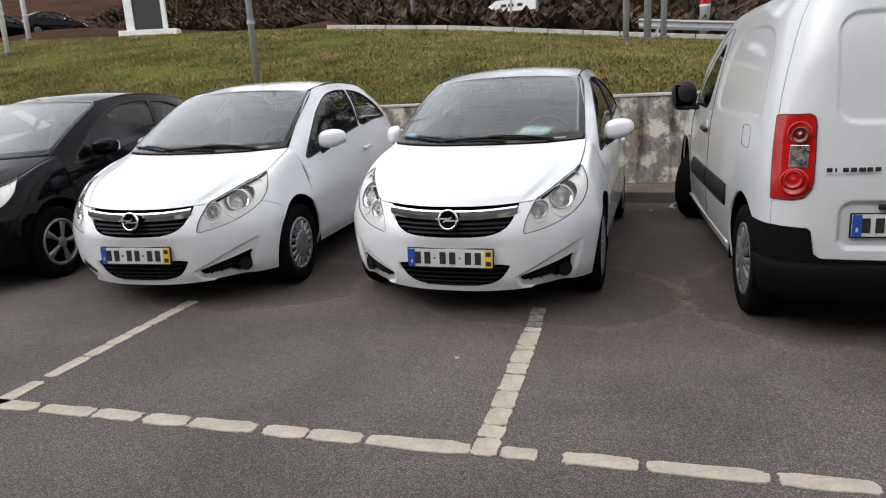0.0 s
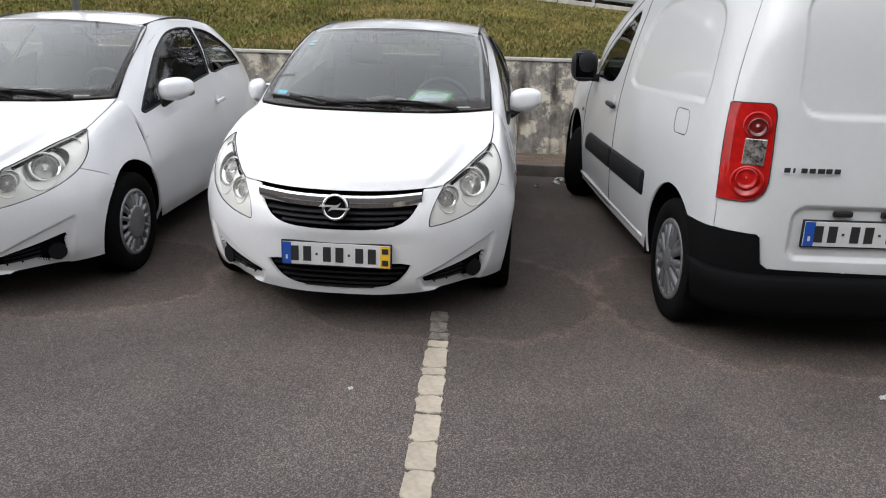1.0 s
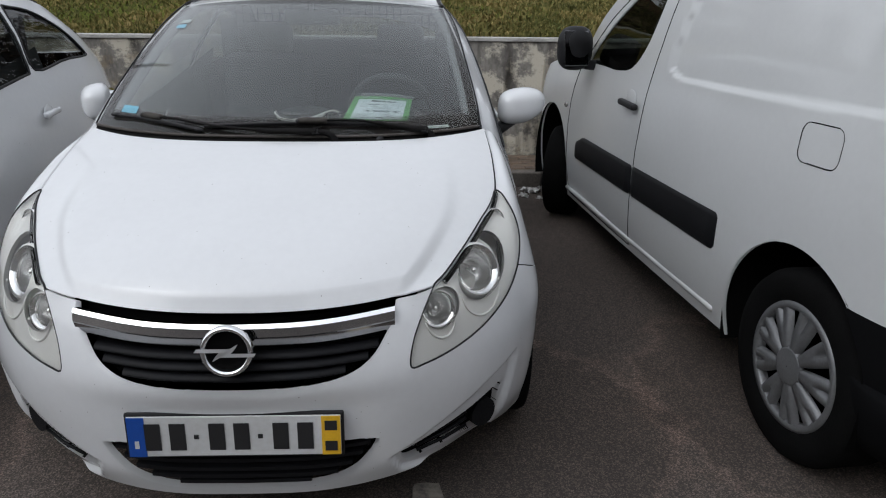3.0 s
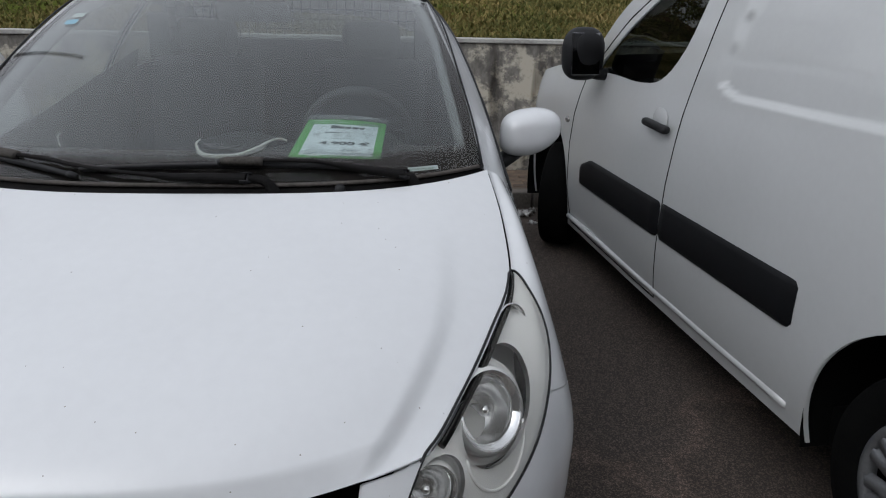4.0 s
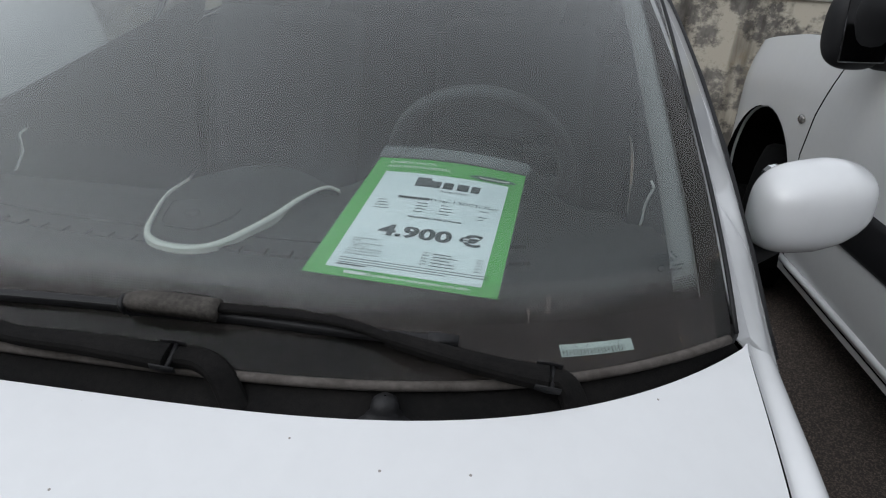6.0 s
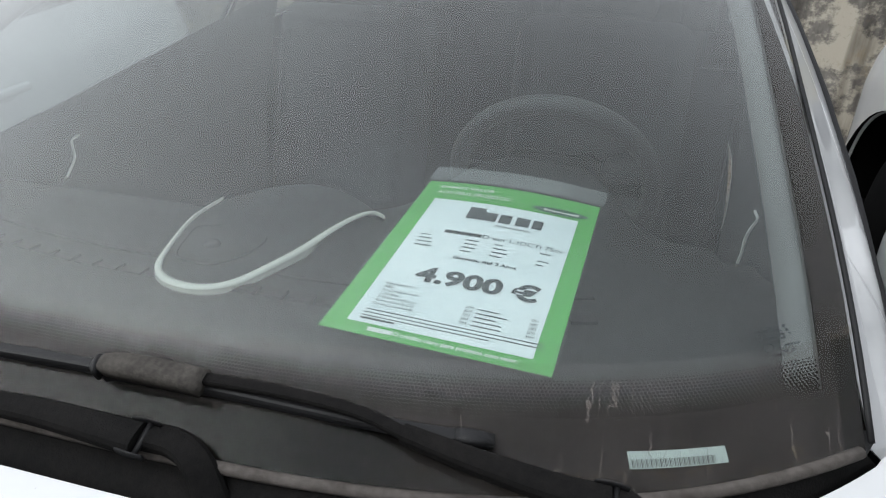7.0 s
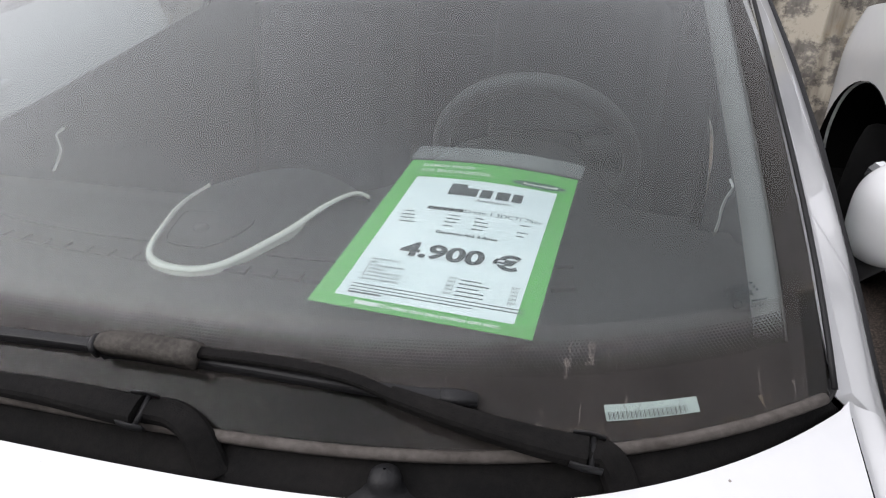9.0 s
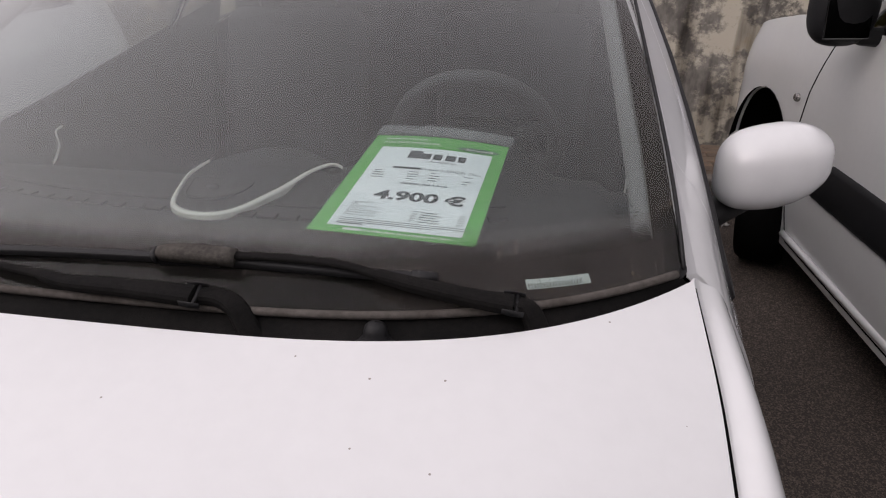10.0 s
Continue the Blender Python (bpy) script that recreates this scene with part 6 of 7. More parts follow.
card_text("AOS SEUS PROJETOS.", .09 * CW, .893 * CH, .0105, "print_white", .0002)
# two makers' marks as plain shapes
for k, w in enumerate((.020, .016, .014, .016, .012)):
    card_bar(.33 * CW + .0205 * k, .725 * CH, w * 1.05, .028 if k == 0 else .020)
bm = bmesh.new()
bm.faces.new([bm.verts.new(on_card(.80 * CW + .036 * math.cos(a), .885 * CH + .0075 * math.sin(a), .0014)) for a in np.linspace(0, 2 * math.pi, 25)[:-1]])
part("oval_mark", bm, "print_dark_green", card)
card_bar(.71 * CW, .879 * CH, .045, .005, "print_white")
card_text("Autom\u00f3veis", .50 * CW, .692 * CH, .0090)
card_bar(.27 * CW, .605 * CH, .045, .0070)
card_text("D van 1.3DCTi 75cv", .47 * CW, .603 * CH, .0115)
rngc = np.random.default_rng(8)
for x, ws in ((.16, (.012, .016, .018, .021)), (.40, (.015, .016, .015, .012)), (.55, (.009, .016, .018, .014)), (.78, (.013, .0, .013, .009))):
    for k, w in enumerate(ws):
        if w:
            card_bar(x * CW, (.575 - .024 * k) * CH, w, .0019)
card_text("Garantia: At\u00e9 2 Anos", .385 * CW, .452 * CH, .0080, "print_grey", .0002, 1.06)
card_text("4.900 \u20ac", .27 * CW, .300 * CH, .0365, "print_grey", .0014, 1.16)
for k, txt in enumerate(("Equipamento:", "ABS", "Ar Condicionado", "1 Airbag", "2 Vidros el\u00e9tricos", "Auto-r\u00e1dio & CD", "Direc\u00e7\u00e3o assistida")):
    card_text(txt, .16 * CW, (.250 - .0185 * k) * CH, .0060)
for k in range(5):
    card_text("SIM", .560 * CW, (.208 - .0195 * k) * CH, .0056)
    card_text("SIM", .850 * CW, (.208 - .0195 * k) * CH, .0056)
    card_bar(.615 * CW, (.209 - .0195 * k) * CH, rngc.uniform(.018, .032), .0017)
for k in range(3):
    card_bar(.15 * CW, (.112 - .0155 * k) * CH, .180 - .05 * (k == 2), .0014)
card_bar(.15 * CW, .066 * CH, .036, .0028)
card_bar(.21 * CW, .017 * CH, .026, .006, "print_white")
card_text("O cr\u00e9dito claro para projetos com valor.", .325 * CW, .017 * CH, .0078, "print_white", .0002, .95)

wiper(car_a, [(.472, .868, .998), (.484, .871, .997), (.495, .868, .988), (.507, .864, .962)], [(.473, .865, 1.001), (.425, .863, 1.007), (.366, .865, 1.015), (.317, .869, 1.022)],
      [(.287, .874, 1.027), (.253, .876, 1.030), (.201, .876, 1.031), (.139, .873, 1.031)], [(.146, .871, 1.029), (.102, .871, 1.030), (.062, .869, 1.030), (.046, .866, 1.027)],
      [(-.262, .863, 1.011), (-.165, .869, 1.015), (.002, .873, 1.019), (.158, .876, 1.020), (.302, .879, 1.017), (.384, .888, 1.015)], wide=.0245)
wiper(car_a, [(.114, .832, .997), (.141, .833, .996), (.165, .825, .987), (.186, .812, .957)], [(.113, .826, .999), (.027, .828, 1.001), (-.045, .828, 1.001), (-.086, .836, 1.004)],
      [(-.180, .848, 1.010), (-.261, .866, 1.017), (-.360, .896, 1.030), (-.430, .914, 1.034)], [(-.418, .911, 1.032), (-.448, .922, 1.035), (-.478, .934, 1.037), (-.490, .938, 1.037)],
      [(-.615, .993, 1.031), (-.520, .948, 1.028), (-.440, .912, 1.021), (-.340, .872, 1.010), (-.263, .846, .998)], wide=.0265)
part("washer_nozzle", lathe([(.030, -.008), (.019, -.002), (.0135, .002), (.0135, .008), (.0118, .014), (.0075, .018), (.001, .0195)], 28, axis="Z", m=pose(.325, .826, .966)), "plastic", car_a, smooth=True)
def on_quad(a, b, c, d, n=6, drop=.002):
    """A patch of the glass between four corners given as (s, u): foot left, foot right, top right, top left."""
    a, b, c, d = (np.array(q) for q in (a, b, c, d))
    return np.array([[screen_point(*((a * (1 - i) + b * i) * (1 - k) + (d * (1 - i) + c * i) * k), drop) for k in np.linspace(0, 1, n)] for i in np.linspace(0, 1, n)])


def strip_at(i, k):
    return (.7245 + .1100 * i - .005 * k, .0225 - .0035 * i + .0145 * k)


vin = sheet("number_strip", on_quad(strip_at(0, 0), strip_at(1, 0), strip_at(1, 1), strip_at(0, 1), drop=.0018), "pale_sticker", car_a, "pale strip with a bar code at the foot of the glass")
for k in range(54):
    i0 = .03 + k * .0158
    wide = .0035 + .0050 * ((k * 7) % 3 == 0)
    sheet("bar", on_quad(strip_at(i0, .06), strip_at(i0 + wide, .06), strip_at(i0 + wide, .52), strip_at(i0, .52), 2, drop=.0010), "ink", vin)
st = sheet("glass_sticker", on_glass(-.862, -.790, .752, .785, drop=.002), "pale_sticker", car_a, "pale inspection sticker")
sheet("sticker_foot", on_glass(-.866, -.796, .700, .735, drop=.002), "cyan_sticker", st)
sheet("glass_sticker", on_glass(-.885, -.790, .090, .130, drop=.002), "cyan_sticker", car_a, "light blue sticker low on the glass")
mkx = new("glass_mark")
mkx.parent = car_a
mkx["label"] = "small printed approval mark on the glass"
for s0, w, u0 in ((.871, .042, .1345), (.886, .030, .1300), (.886, .034, .1262), (.888, .028, .1222), (.900, .030, .1145), (.899, .026, .1085)):
    for q in range(7):
        if (q * 5 + int(s0 * 900)) % 7 != 3:
            sheet("bar", on_glass(s0 + w * q / 7, s0 + w * (q + .72) / 7, u0, u0 + .0022, 2, drop=.002), "print_grey", mkx)
for a, b, c, d in ((.8735, .8805, .1240, .1250), (.8735, .8805, .1305, .1315), (.8735, .8747, .1240, .1315), (.8793, .8805, .1240, .1315)):
    sheet("bar", on_glass(a, b, c, d, 2, drop=.002), "print_grey", mkx)
part("round_mark", tube([tuple(screen_point(.8885 + .0062 * math.cos(q), .1150 + .0042 * math.sin(q), .002)) for q in np.linspace(0, 2 * math.pi, 20)], .0006, 5), "print_grey", mkx)
# rear-view mirror at the top of the screen
rm = new("rear_view_mirror")
rm.parent = car_a
part("mirror_body", box(.24, .035, .065, pose(0, 1.66, 1.355), .018, 3), "plastic", rm, smooth=True)
part("mirror_stalk", tube([(0, 1.64, 1.38), (0, 1.63, 1.415)], .012, 8), "plastic", rm)
part("sun_band", box(.50, .10, .012, pose(0, 1.73, 1.412, 18)), "headliner", car_a)
for curl in (((.664, 1.590, .976), (.667, 1.572, .968), (.664, 1.594, .942), (.662, 1.606, .915), (.662, 1.606, .895), (.660, 1.612, .872)),
             ((-.634, 1.605, .966), (-.637, 1.584, .957), (-.634, 1.582, .926), (-.632, 1.562, .905), (-.630, 1.546, .893))):
    part("trim_curl", tube([tuple(p) for p in spline(curl, 18)], .0026, 6), "plate_white", car_a, "thin pale curled strand on the door lining", smooth=True)


def dirt_film(name, colour, alpha_nodes):
    """A see-through film of dirt; alpha_nodes(n, l, vector) gives the socket that says where it lies."""
    m = bpy.data.materials.new(name)
    m.use_nodes = True
    n, l = m.node_tree.nodes, m.node_tree.links
    n.remove(n["Principled BSDF"])
    tr, df, mx, tc = n.new("ShaderNodeBsdfTransparent"), n.new("ShaderNodeBsdfDiffuse"), n.new("ShaderNodeMixShader"), n.new("ShaderNodeTexCoord")
    df.inputs[0].default_value = (*colour, 1)
    l.new(alpha_nodes(n, l, tc.outputs["Object"]), mx.inputs[0])
    l.new(tr.outputs[0], mx.inputs[1])
    l.new(df.outputs[0], mx.inputs[2])
    l.new(mx.outputs[0], n["Material Output"].inputs[0])
    return m


def ramped_noise(n, l, vec, stretch, scale, lo, hi, top, detail=4, low=0.0):
    mp, no, mr = n.new("ShaderNodeMapping"), n.new("ShaderNodeTexNoise"), n.new("ShaderNodeMapRange")
    mp.inputs["Scale"].default_value = stretch
    no.inputs["Scale"].default_value, no.inputs["Detail"].default_value = scale, detail
    mr.inputs["From Min"].default_value, mr.inputs["From Max"].default_value, mr.inputs["To Min"].default_value, mr.inputs["To Max"].default_value = lo, hi, low, top
    l.new(vec, mp.inputs[0])
    l.new(mp.outputs[0], no.inputs["Vector"])
    l.new(no.outputs[0], mr.inputs["Value"])
    return mr.outputs[0]


def times(n, l, a, b):
    m = n.new("ShaderNodeMath")
    m.operation = "MULTIPLY"
    l.new(a, m.inputs[0])
    l.new(b, m.inputs[1])
    return m.outputs[0]


def drip_alpha(n, l, v):
    """Fine wavering runs that come down the glass about a centimetre apart, broken into patches."""
    def push(stretch, scale, by):
        mp, no, sc = n.new("ShaderNodeMapping"), n.new("ShaderNodeTexNoise"), n.new("ShaderNodeVectorMath")
        mp.inputs["Scale"].default_value = stretch
        no.inputs["Scale"].default_value, no.inputs["Detail"].default_value = scale, 1
        sc.operation, sc.inputs["Scale"].default_value = "SCALE", by
        l.new(v, mp.inputs[0])
        l.new(mp.outputs[0], no.inputs["Vector"])
        l.new(no.outputs["Color"], sc.inputs[0])
        return sc.outputs[0]

    a, b, wave, mr = n.new("ShaderNodeVectorMath"), n.new("ShaderNodeVectorMath"), n.new("ShaderNodeTexWave"), n.new("ShaderNodeMapRange")
    l.new(v, a.inputs[0])
    l.new(push((1, .05, .05), 60.0, .030), a.inputs[1])
    l.new(a.outputs[0], b.inputs[0])
    l.new(push((1, 1, 1), 130.0, .0045), b.inputs[1])
    wave.wave_type, wave.bands_direction, wave.wave_profile = "BANDS", "X", "SIN"
    wave.inputs["Scale"].default_value, wave.inputs["Distortion"].default_value = 30.0, 0.0
    l.new(b.outputs[0], wave.inputs["Vector"])
    mr.inputs["From Min"].default_value, mr.inputs["From Max"].default_value, mr.inputs["To Max"].default_value = .976, .998, .30
    l.new(wave.outputs["Fac"], mr.inputs["Value"])
    return times(n, l, mr.outputs[0], ramped_noise(n, l, v, (1, 1, 1), 42.0, .42, .62, 1.0))


def from_x(n, l, v, x0, x1):
    """Nothing up to x0, all of it from x1 on."""
    sp, mr = n.new("ShaderNodeSeparateXYZ"), n.new("ShaderNodeMapRange")
    mr.inputs["From Min"].default_value, mr.inputs["From Max"].default_value = x0, x1
    l.new(v, sp.inputs[0])
    l.new(sp.outputs["X"], mr.inputs["Value"])
    return mr.outputs[0]


M["drip_film"] = dirt_film("drip_film", (0.36, 0.32, 0.29), drip_alpha)
M["drip_foot"] = dirt_film("drip_foot", (0.36, 0.32, 0.29), lambda n, l, v: times(n, l, drip_alpha(n, l, v), from_x(n, l, v, .30, .38)))
M["dirt_crust"] = dirt_film("dirt_crust", (0.20, 0.165, 0.115), lambda n, l, v: times(n, l, ramped_noise(n, l, v, (1, .6, .6), 210.0, .50, .68, .32), ramped_noise(n, l, v, (1, 1, 1), 17.0, .44, .60, 1.0)))
brown = lambda n, l, v: ramped_noise(n, l, v, (1, .5, .5), 30.0, .2, .75, .12, 6, low=.03)
M["brown_film"] = dirt_film("brown_film", (0.25, 0.225, 0.215), brown)
M["brown_foot"] = dirt_film("brown_foot", (0.25, 0.225, 0.215), lambda n, l, v: times(n, l, brown(n, l, v), from_x(n, l, v, .28, .40)))
glass_film = lambda s0, s1, u0, u1, lift, n=61, k=12: np.array([[screen_point(q, u, -lift) for u in np.linspace(u0, u1, k)] for q in np.linspace(s0, s1, n)])
for nm, grid, lab in (("brown_film", glass_film(-.97, .97, .045, .112, .0009), "brown dirt low on the glass"),
                      ("brown_foot", glass_film(.30, .97, .002, .045, .0009, 41, 6), "brown dirt low on the glass"),
                      ("drip_film", glass_film(-.95, .95, .040, .096, .0012), "thin pale drip marks on the glass"),
                      ("drip_foot", glass_film(.30, .97, .003, .040, .0012, 41, 6), "thin pale drip marks on the glass"),
                      ("brown_film", glass_film(.952, .998, .112, .99, .0009, 6, 40), "brown dirt along the edge of the glass"),
                      ("brown_film", glass_film(-.998, -.952, .112, .99, .0009, 6, 40), "brown dirt along the edge of the glass"),
                      ("dirt_crust", glass_film(.46, .985, .001, .020, .0016, 41, 6), "ochre dirt along the rubber strip"),
                      ("dirt_crust", glass_film(.966, .999, .004, .120, .0018, 6, 30), "ochre dirt along the edge of the glass")):
    sheet(nm, grid, nm, car_a, lab).visible_shadow = False

# ---- grass, woods, road furniture ----
def island_material(name, a, b, c):
    """Leaves and blades: each takes its own shade between three colours."""
    m = bpy.data.materials.new(name)
    m.use_nodes = True
    n, l = m.node_tree.nodes, m.node_tree.links
    bs = n["Principled BSDF"]
    geo, tc, no, ad = n.new("ShaderNodeNewGeometry"), n.new("ShaderNodeTexCoord"), n.new("ShaderNodeTexNoise"), n.new("ShaderNodeMath")
    no.inputs["Scale"].default_value, no.inputs["Detail"].default_value = 0.9, 6
    l.new(tc.outputs["Object"], no.inputs["Vector"])
    ad.operation = "MULTIPLY_ADD"
    ad.inputs[1].default_value = 0.55
    l.new(geo.outputs["Random Per Island"], ad.inputs[0])
    sub = n.new("ShaderNodeMath")
    sub.operation = "MULTIPLY_ADD"
    sub.inputs[1].default_value, sub.inputs[2].default_value = 1.5, -0.52
    l.new(no.outputs[0], sub.inputs[0])
    l.new(sub.outputs[0], ad.inputs[2])
    rp = n.new("ShaderNodeValToRGB")
    rp.color_ramp.elements[0].color, rp.color_ramp.elements[1].color = (*a, 1), (*c, 1)
    rp.color_ramp.elements[0].position, rp.color_ramp.elements[1].position = 0.12, 0.9
    rp.color_ramp.elements.new(0.5).color = (*b, 1)
    l.new(ad.outputs[0], rp.inputs[0])
    l.new(rp.outputs[0], bs.inputs["Base Color"])
    bs.inputs["Roughness"].default_value = 0.85
    bs.inputs["Specular IOR Level"].default_value = 0.2
    return m


M["blades"] = island_material("grass_blades", (0.070, 0.080, 0.022), (0.150, 0.132, 0.042), (0.270, 0.200, 0.078))
M["leaf_dark"] = island_material("wood_leaves", (0.016, 0.015, 0.009), (0.062, 0.044, 0.027), (0.135, 0.082, 0.052))


def scatter(name, count, place, size, mat, label, seed, lift=0.5, category="grass"):
    """Many small blades as one mesh."""
    rng = np.random.default_rng(seed)
    verts, faces = [], []
    for i in range(count):
        p = place(rng)
        if p is None:
            continue
        a, w, h = rng.uniform(0, 6.283), size * rng.uniform(.5, 1.2), size * rng.uniform(.6, 1.7)
        dx, dy = math.cos(a) * w * .5, math.sin(a) * w * .5
        lx, ly = rng.normal(0, lift) * h, rng.normal(0, lift) * h
        k = len(verts)
        verts += [(p[0] - dx, p[1] - dy, p[2] - .01), (p[0] + dx, p[1] + dy, p[2] - .01), (p[0] + lx + dx * .3, p[1] + ly, p[2] + h), (p[0] + lx - dx * .5, p[1] + ly - dy * .3, p[2] + h * .8)]
        faces.append((k, k + 1, k + 2, k + 3))
    me = bpy.data.meshes.new(name)
    me.from_pydata(verts, [], faces)
    return tagged(link_data(name, me, mat), label, category, kind="stuff")


def grass_place(rng):
    y = 5.30 + 11.2 * rng.random() ** 1.35
    x = rng.uniform(-11 - (y - 5) * 1.2, 5 + (y - 5) * .7)
    return (x, y, ground_height(x, y))


scatter("grass", 150000, grass_place, 0.040, "blades", "short rough grass, green with dry yellow patches", 3)


def bank_place(rng):
    x = rng.uniform(-48, 16)
    left = max(0.0, min(1.0, (-x - 9) / 6))
    y = (19 + 17 * left) + 23 * rng.random() ** 1.4
    return (x, y, ground_height(x, y))


scatter("bank_litter", 34000, bank_place, 0.42, "leaf_dark", "brown leaf litter and scrub on the bank", 5, lift=.9, category="scrub")


def wood_tree(x, y, h, seed):
    """A slim tree of the wood behind: tapered trunk, a few limbs and a ragged crown of leaf clumps."""
    rng = np.random.default_rng(seed)
    z = ground_height(x, y) - .3
    t = thing("tree", "slim dark tree of the wood behind the road", "tree", pose(x, y, z), group="trees of the wood")
    lean = rng.normal(0, .04, 2)
    trunk = [(lean[0] * h * k, lean[1] * h * k, h * k) for k in np.linspace(0, 1, 7)]
    part("trunk", tube(trunk, .16, 7, taper=list(np.linspace(1, .25, 7))), "bark", t, smooth=True)
    verts, faces = [], []
    for limb in range(7):
        k = rng.uniform(.3, .95)
        a, r = rng.uniform(0, 6.28), rng.uniform(.8, 2.0)
        base = Vector((lean[0] * h * k, lean[1] * h * k, h * k))
        tip = base + Vector((math.cos(a) * r, math.sin(a) * r, rng.uniform(.2, 1.0)))
        part("limb", tube([base, base * .5 + tip * .5 + Vector((0, 0, .1)), tip], .045, 5, taper=[1, .7, .3]), "bark", t)
        for q in range(170):
            c = tip + Vector(rng.normal(0, .55, 3))
            s = rng.uniform(.07, .2)
            u, w = Vector(rng.normal(0, 1, 3)).normalized() * s, Vector(rng.normal(0, 1, 3)).normalized() * s
            n0 = len(verts)
            verts += [c - u, c - w, c + u, c + w]
            faces.append((n0, n0 + 1, n0 + 2, n0 + 3))
    me = bpy.data.meshes.new("crown")
    me.from_pydata([tuple(v) for v in verts], [], faces)
    link_data("crown", me, "leaf_dark", t)
    return t


for i in range(26):
    tx = -44 + i * 2.25 + random.uniform(-.9, .9)
    lf = max(0.0, min(1.0, (-tx - 9) / 6))
    wood_tree(tx, 29 + 20 * lf + random.uniform(-1, 5), random.uniform(6, 10), 100 + i)


def post(x, y, h, r, label, mat="steel", lean=0.0):
    z = ground_height(x, y) - .1
    t = thing("post", label, "post", pose(x, y, z, 0, lean, 0))
    part("shaft", tube([(0, 0, 0), (0, 0, h * .5), (0, 0, h)], r, 14), mat, t, smooth=True)
    part("foot", box(r * 4.2, r * 4.2, .12, pose(0, 0, .11), .02), "kerb", t)
    part("collar", cylinder(r * 1.25, .06, pose(0, 0, 1.3), 16), mat, t)
    return t


post(-5.06, 6.2, 6.0, .050, "grey steel lamp post on the grass slope")
post(.31, 14.0, 5.0, .075, "thick grey steel sign post at the road")
post(.80, 14.2, 5.0, .085, "thick grey steel sign post at the road")
post(1.17, 16.0, 5.0, .080, "thick grey steel sign post at the road")
post(-2.84, 20.0, 4.0, .05, "thin grey post beside the road")
post(-7.22, 20.0, 5.0, .06, "thin grey post beside the road")
post(-17.9, 13.0, 5.0, .075, "white painted pole at the top of the slope", "white_board")
post(-30.0, 25.0, 6.0, .12, "white painted pole at the top of the slope", "white_board")
mk = post(2.33, 19.0, 2.6, .15, "grey marker post with a red and white band")
part("white_band", cylinder(.155, .5, pose(0, 0, 1.3), 16), "white_board", mk)
part("red_band", cylinder(.16, .28, pose(0, 0, 1.25), 16), "red_lens", mk)
sg = thing("arrow_sign", "blank white arrow-shaped road sign on a post", "road sign", pose(-3.72, 20.0, ground_height(-3.72, 20.0) - .1))
part("shaft", tube([(0, 0, 0), (0, 0, 1.2)], .04, 10), "steel", sg)
bm = bmesh.new()
for dy in (0.0, .04):
    bm.faces.new([bm.verts.new(q) for q in ((-.78, dy, .95), (-.52, dy, 1.13), (.85, dy, 1.13), (.85, dy, .77), (-.52, dy, .77))])
bmesh.ops.bridge_loops(bm, edges=bm.edges[:])
bmesh.ops.recalc_face_normals(bm, faces=bm.faces)
part("arrow_board", bm, "white_board", sg)
for dx in (-.25, 0, .3):
    part("bar", box(.18, .01, .10, pose(dx, -.006, .95)), "ink", sg)
bb = thing("notice_board", "tall black board in a white frame at the roadside", "board", pose(-16.0, 17.0, ground_height(-16, 17) - .1, 0, 0, 20))
part("panel", box(.95, .10, 4.2, pose(.1, 0, 2.2), .01), "board_black", bb)
for dx, w in ((-.52, .28), (.66, .14)):
    part("upright", box(w, .16, 4.3, pose(dx, -.01, 2.2), .01), "white_board", bb)
part("plinth", box(2.0, .5, .34, pose(.1, 0, .12), .02), "white_board", bb)
rail = thing("guard_rail", "grey steel guard rail along the road", "guard rail", pose(0, 0, 0))
for k in range(13):
    x0 = 1.0 + k * 2.0
    part("rail_post", box(.08, .10, .60, pose(x0, 17.3, ground_height(x0, 17.3) + .15)), "steel", rail)
bm = bmesh.new()
prev = None
for x0 in np.linspace(.5, 26, 40):
    zz = ground_height(x0, 17.3) + .40
    ring = [bm.verts.new((x0, 17.22 + dy, zz + dz)) for dy, dz in ((0.03, .15), (0, .10), (0.05, .05), (0.05, -.0), (0, -.05), (0.03, -.12))]
    if prev:
        for q in range(5):
            bm.faces.new((prev[q], ring[q], ring[q + 1], prev[q + 1]))
    prev = ring
part("beam", bm, "steel", rail)
kb = tagged(new("road_edge"), "pale kerb along the upper road", "kerb", kind="structure")
for k in range(30):
    x0 = -9 + k * 1.0
    z0, z1 = ground_height(x0, 16.9), ground_height(x0 + 1, 16.9)
    o = part("kerb_stone", box(.98, .25, .20, pose(x0 + .5, 16.9, (z0 + z1) / 2 + .08, 0, math.degrees(math.atan2(z0 - z1, 1.0)), 0), .02), "coping", kb)

# ---- painted lines: each cracked slab of paint is a piece ----
def paint_piece(parent, cx, cy, length, width, turn, seed):
    rng = np.random.default_rng(seed)
    pts = []
    for k in range(28):
        a = 2 * math.pi * k / 28
        c, s = math.cos(a), math.sin(a)
        x = math.copysign(abs(c) ** .32, c) * length / 2 + rng.normal(0, .004)
        y = math.copysign(abs(s) ** .42, s) * width / 2 + rng.normal(0, .0035)
        pts.append((x, y))
    bm = bmesh.new()
    low = [bm.verts.new((x, y, 0)) for x, y in pts]
    top = [bm.verts.new((x * .985, y * .97, .005)) for x, y in pts]
    bm.faces.new(top)
    for k in range(28):
        bm.faces.new((low[k], low[(k + 1) % 28], top[(k + 1) % 28], top[k]))
    o = part("paint_slab", bm, "line", parent)
    o.matrix_basis = pose(cx, cy, .001, 0, 0, turn)
    return o


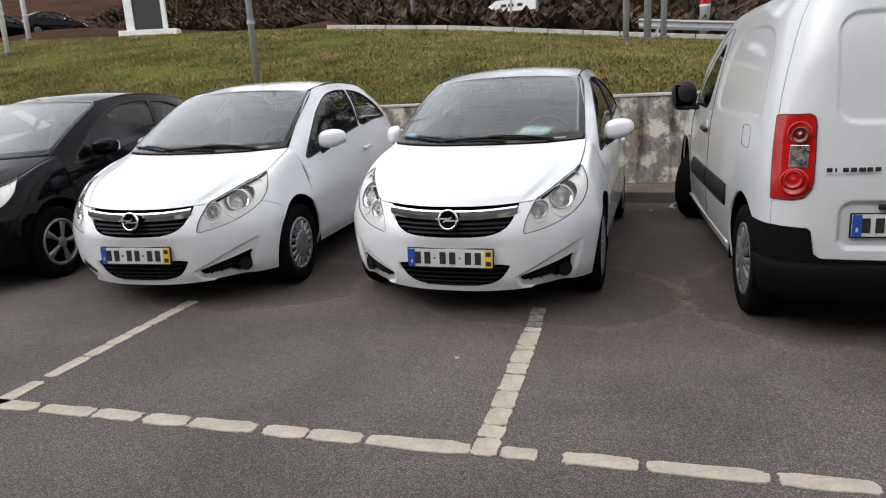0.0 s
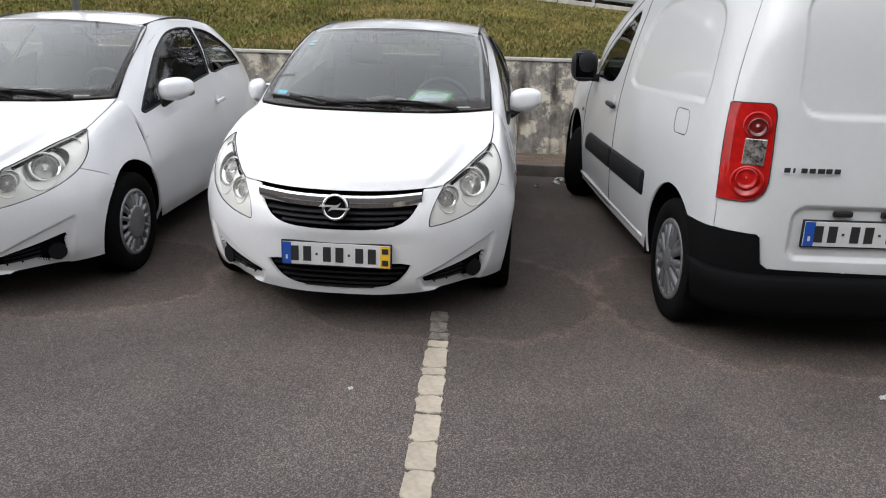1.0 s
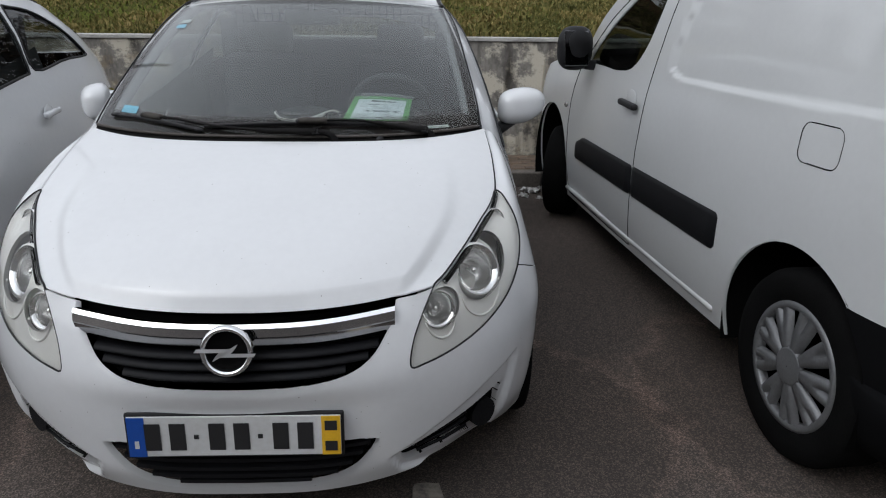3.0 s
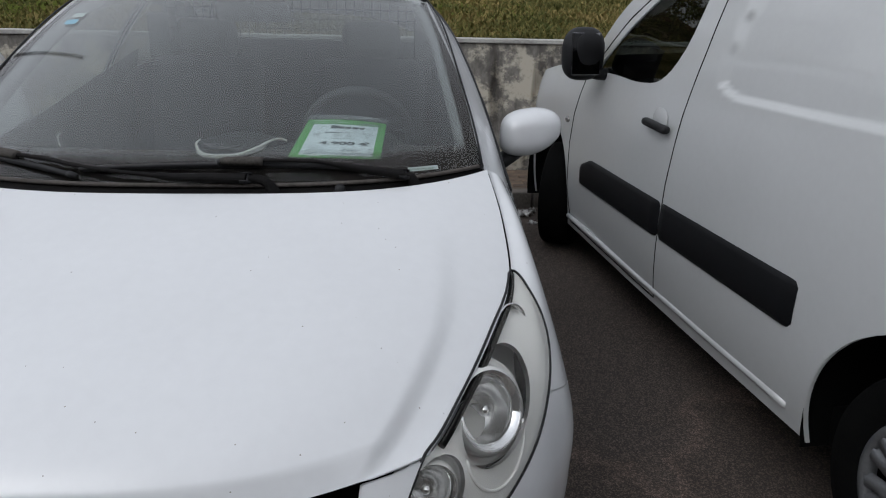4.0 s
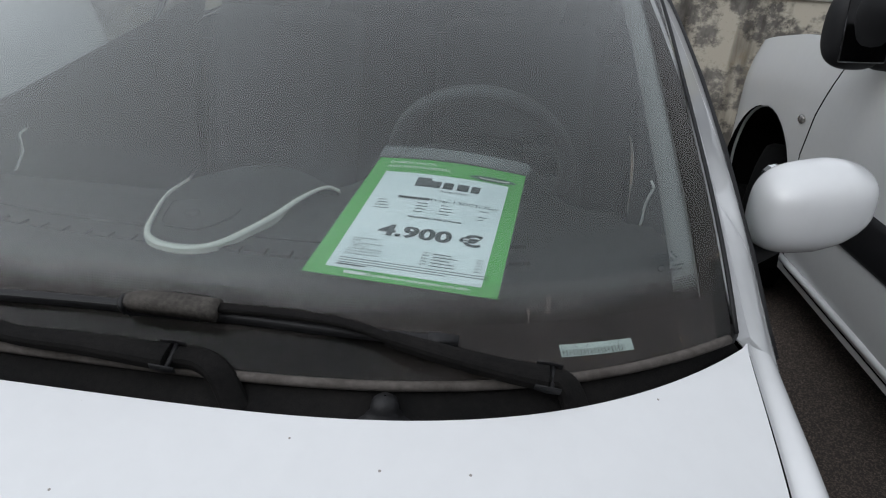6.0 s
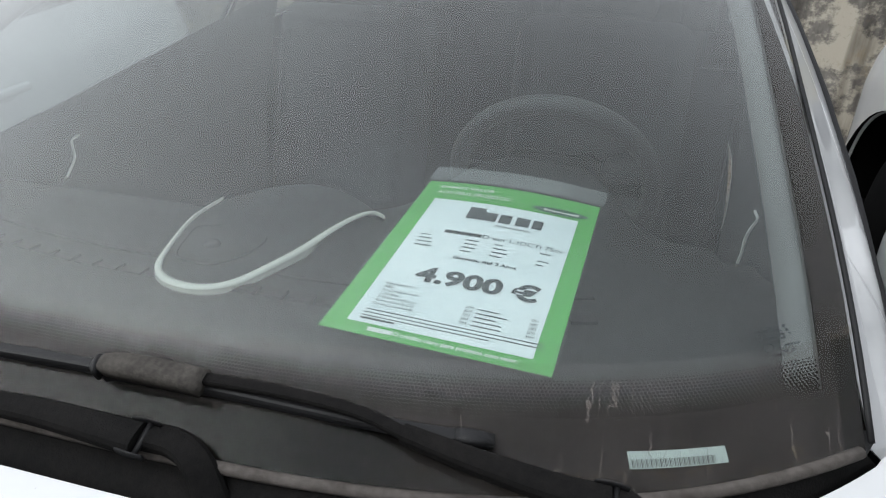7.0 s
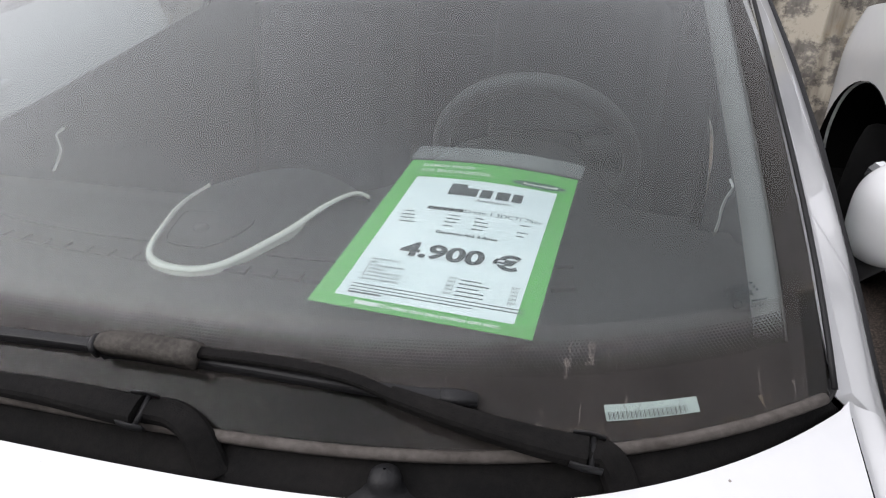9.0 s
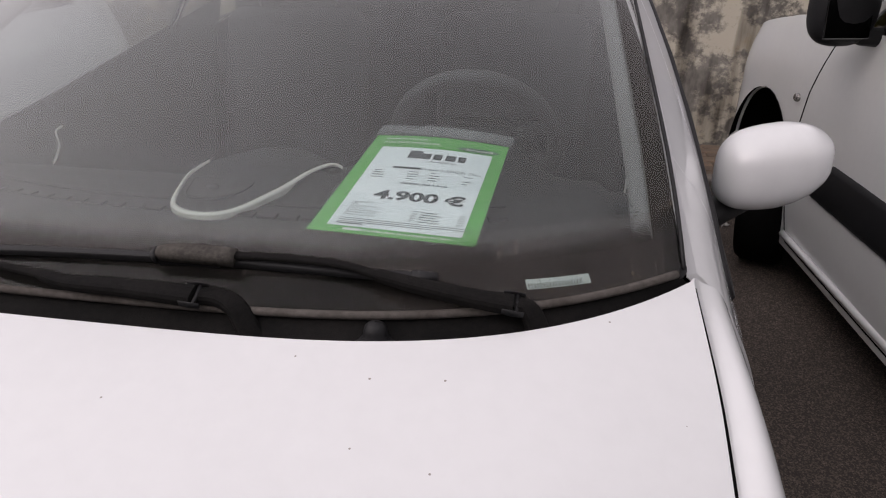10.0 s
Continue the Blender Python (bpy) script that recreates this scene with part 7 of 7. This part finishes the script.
lines = tagged(new("parking_lines"), "cream painted bay lines, cracked into slabs", "road marking", kind="structure")
cuts = [-2.9, -2.62, -2.28, -1.94, -1.595, -1.565, -1.27, -1.015, -.995, -.765, -.43, -.40, -.195, .05, .06, .505]
for k, (a, b) in enumerate(zip(cuts, cuts[1:])):
    if b - a > .05:
        mid = (a + b) / 2
        paint_piece(lines, mid, -1.450 + .030 * mid, b - a - .008, .088, 1.7, k)
for k, (a, b) in enumerate(((.612, .762), (.842, 1.130), (1.141, 1.563), (1.581, 1.90), (1.915, 2.3), (2.31, 2.7), (2.71, 3.2))):
    mid = (a + b) / 2
    paint_piece(lines, mid, -1.444 + .030 * mid, b - a - .008, .086, 1.7, 40 + k)
ends = [-1.47, -1.335, -1.225, -1.075, -.90, -.71, -.575, -.40, -.335, -.13, -.055]
for k, (a, b) in enumerate(zip(ends, ends[1:])):
    mid = (a + b) / 2
    paint_piece(lines, .552 - .045 * (mid + 1.4) / 1.4 * (1 if mid > -1.3 else 0) * 1.2, mid, b - a - .006, .108 - .012 * (mid > -.1), 90 + 2.0, 80 + k)
ends = [-1.52, -1.25, -1.20, -.92, -.74, -.57, -.40, -.26, -.05, .10]
for k, (a, b) in enumerate(zip(ends, ends[1:])):
    mid = (a + b) / 2
    if b - a > .06:
        paint_piece(lines, -1.835 - .085 * (mid + 1.5) / 1.5, mid, b - a - .006, .088, 90 + 3.2, 120 + k)

M["line_worn"] = material("worn_line_paint", (0.20, 0.178, 0.15), 0.85, other=(0.085, 0.076, 0.068), scale=22, fine=90, bump=0.5, bump_scale=90, spread=.4)
for k, (a, b) in enumerate(((-.045, .035), (.045, .16), (.17, .30))):
    paint_piece(lines, .500 - .012 * k, (a + b) / 2, b - a, .092, 92.0, 160 + k).data.materials[0] = M["line_worn"]

# ---- litter ----
M["litter"] = material("crumpled_wrapper", (0.58, 0.58, 0.57), 0.6, other=(0.30, 0.29, 0.28), scale=30, fine=120)


def litter(x, y, z, size, seed):
    """A crumpled scrap of paper or film."""
    rng = np.random.default_rng(seed)
    n = 7
    g = np.array([[(i / (n - 1) - .5 + rng.normal(0, .06), j / (n - 1) - .5 + rng.normal(0, .06), abs(rng.normal(0, .22))) for j in range(n)] for i in range(n)]) * size
    me = bpy.data.meshes.new("litter")
    me.from_pydata([tuple(p) for p in g.reshape(-1, 3)], [], [(i * n + j, (i + 1) * n + j, (i + 1) * n + j + 1, i * n + j + 1) for i in range(n - 1) for j in range(n - 1)])
    ob = link_data("litter", me, "litter")
    ob.matrix_basis = pose(x, y, z, 0, 0, rng.uniform(0, 360))
    return tagged(ob, "small crumpled pale scrap of litter on the asphalt", "litter", "scraps of litter")


for k, (x, y, size) in enumerate(((1.39, 3.93, .11), (1.30, 3.80, .07), (1.45, 4.02, .09), (1.34, 4.02, .06), (1.42, 3.74, .05), (2.385, -.34, .035), (.19, -.56, .02), (1.10, 3.60, .04))):
    litter(x, y, .001, size, 300 + k)

car_b = copy_thing(car_a, pose(-2.131, -.160, 0, 0, 0, 4.4))
car_b["label"] = "white three-door hatchback parked beside a black car"
car_c = copy_thing(car_a, pose(-6.60, -.35, 0, 0, 0, 5.0))
car_c["label"] = "white hatchback at the end of the row"
van = panel_van(pose(2.568, .007, 0, 0, 0, 4.6))
car_d = hatchback("black_hatchback", "shiny black hatchback with five-spoke alloy wheels", "black_paint", "alloy", pose(-4.27, -.30, 0, 0, 0, 5.0))
cabin(car_d)
for x, y, turn in ((-35.6, 35.0, 150), (-40.4, 35.3, 155)):
    far = copy_thing(car_d, pose(x, y, ground_height(x, y), 0, 0, turn))
    far["label"] = "dark hatchback parked up on the road"
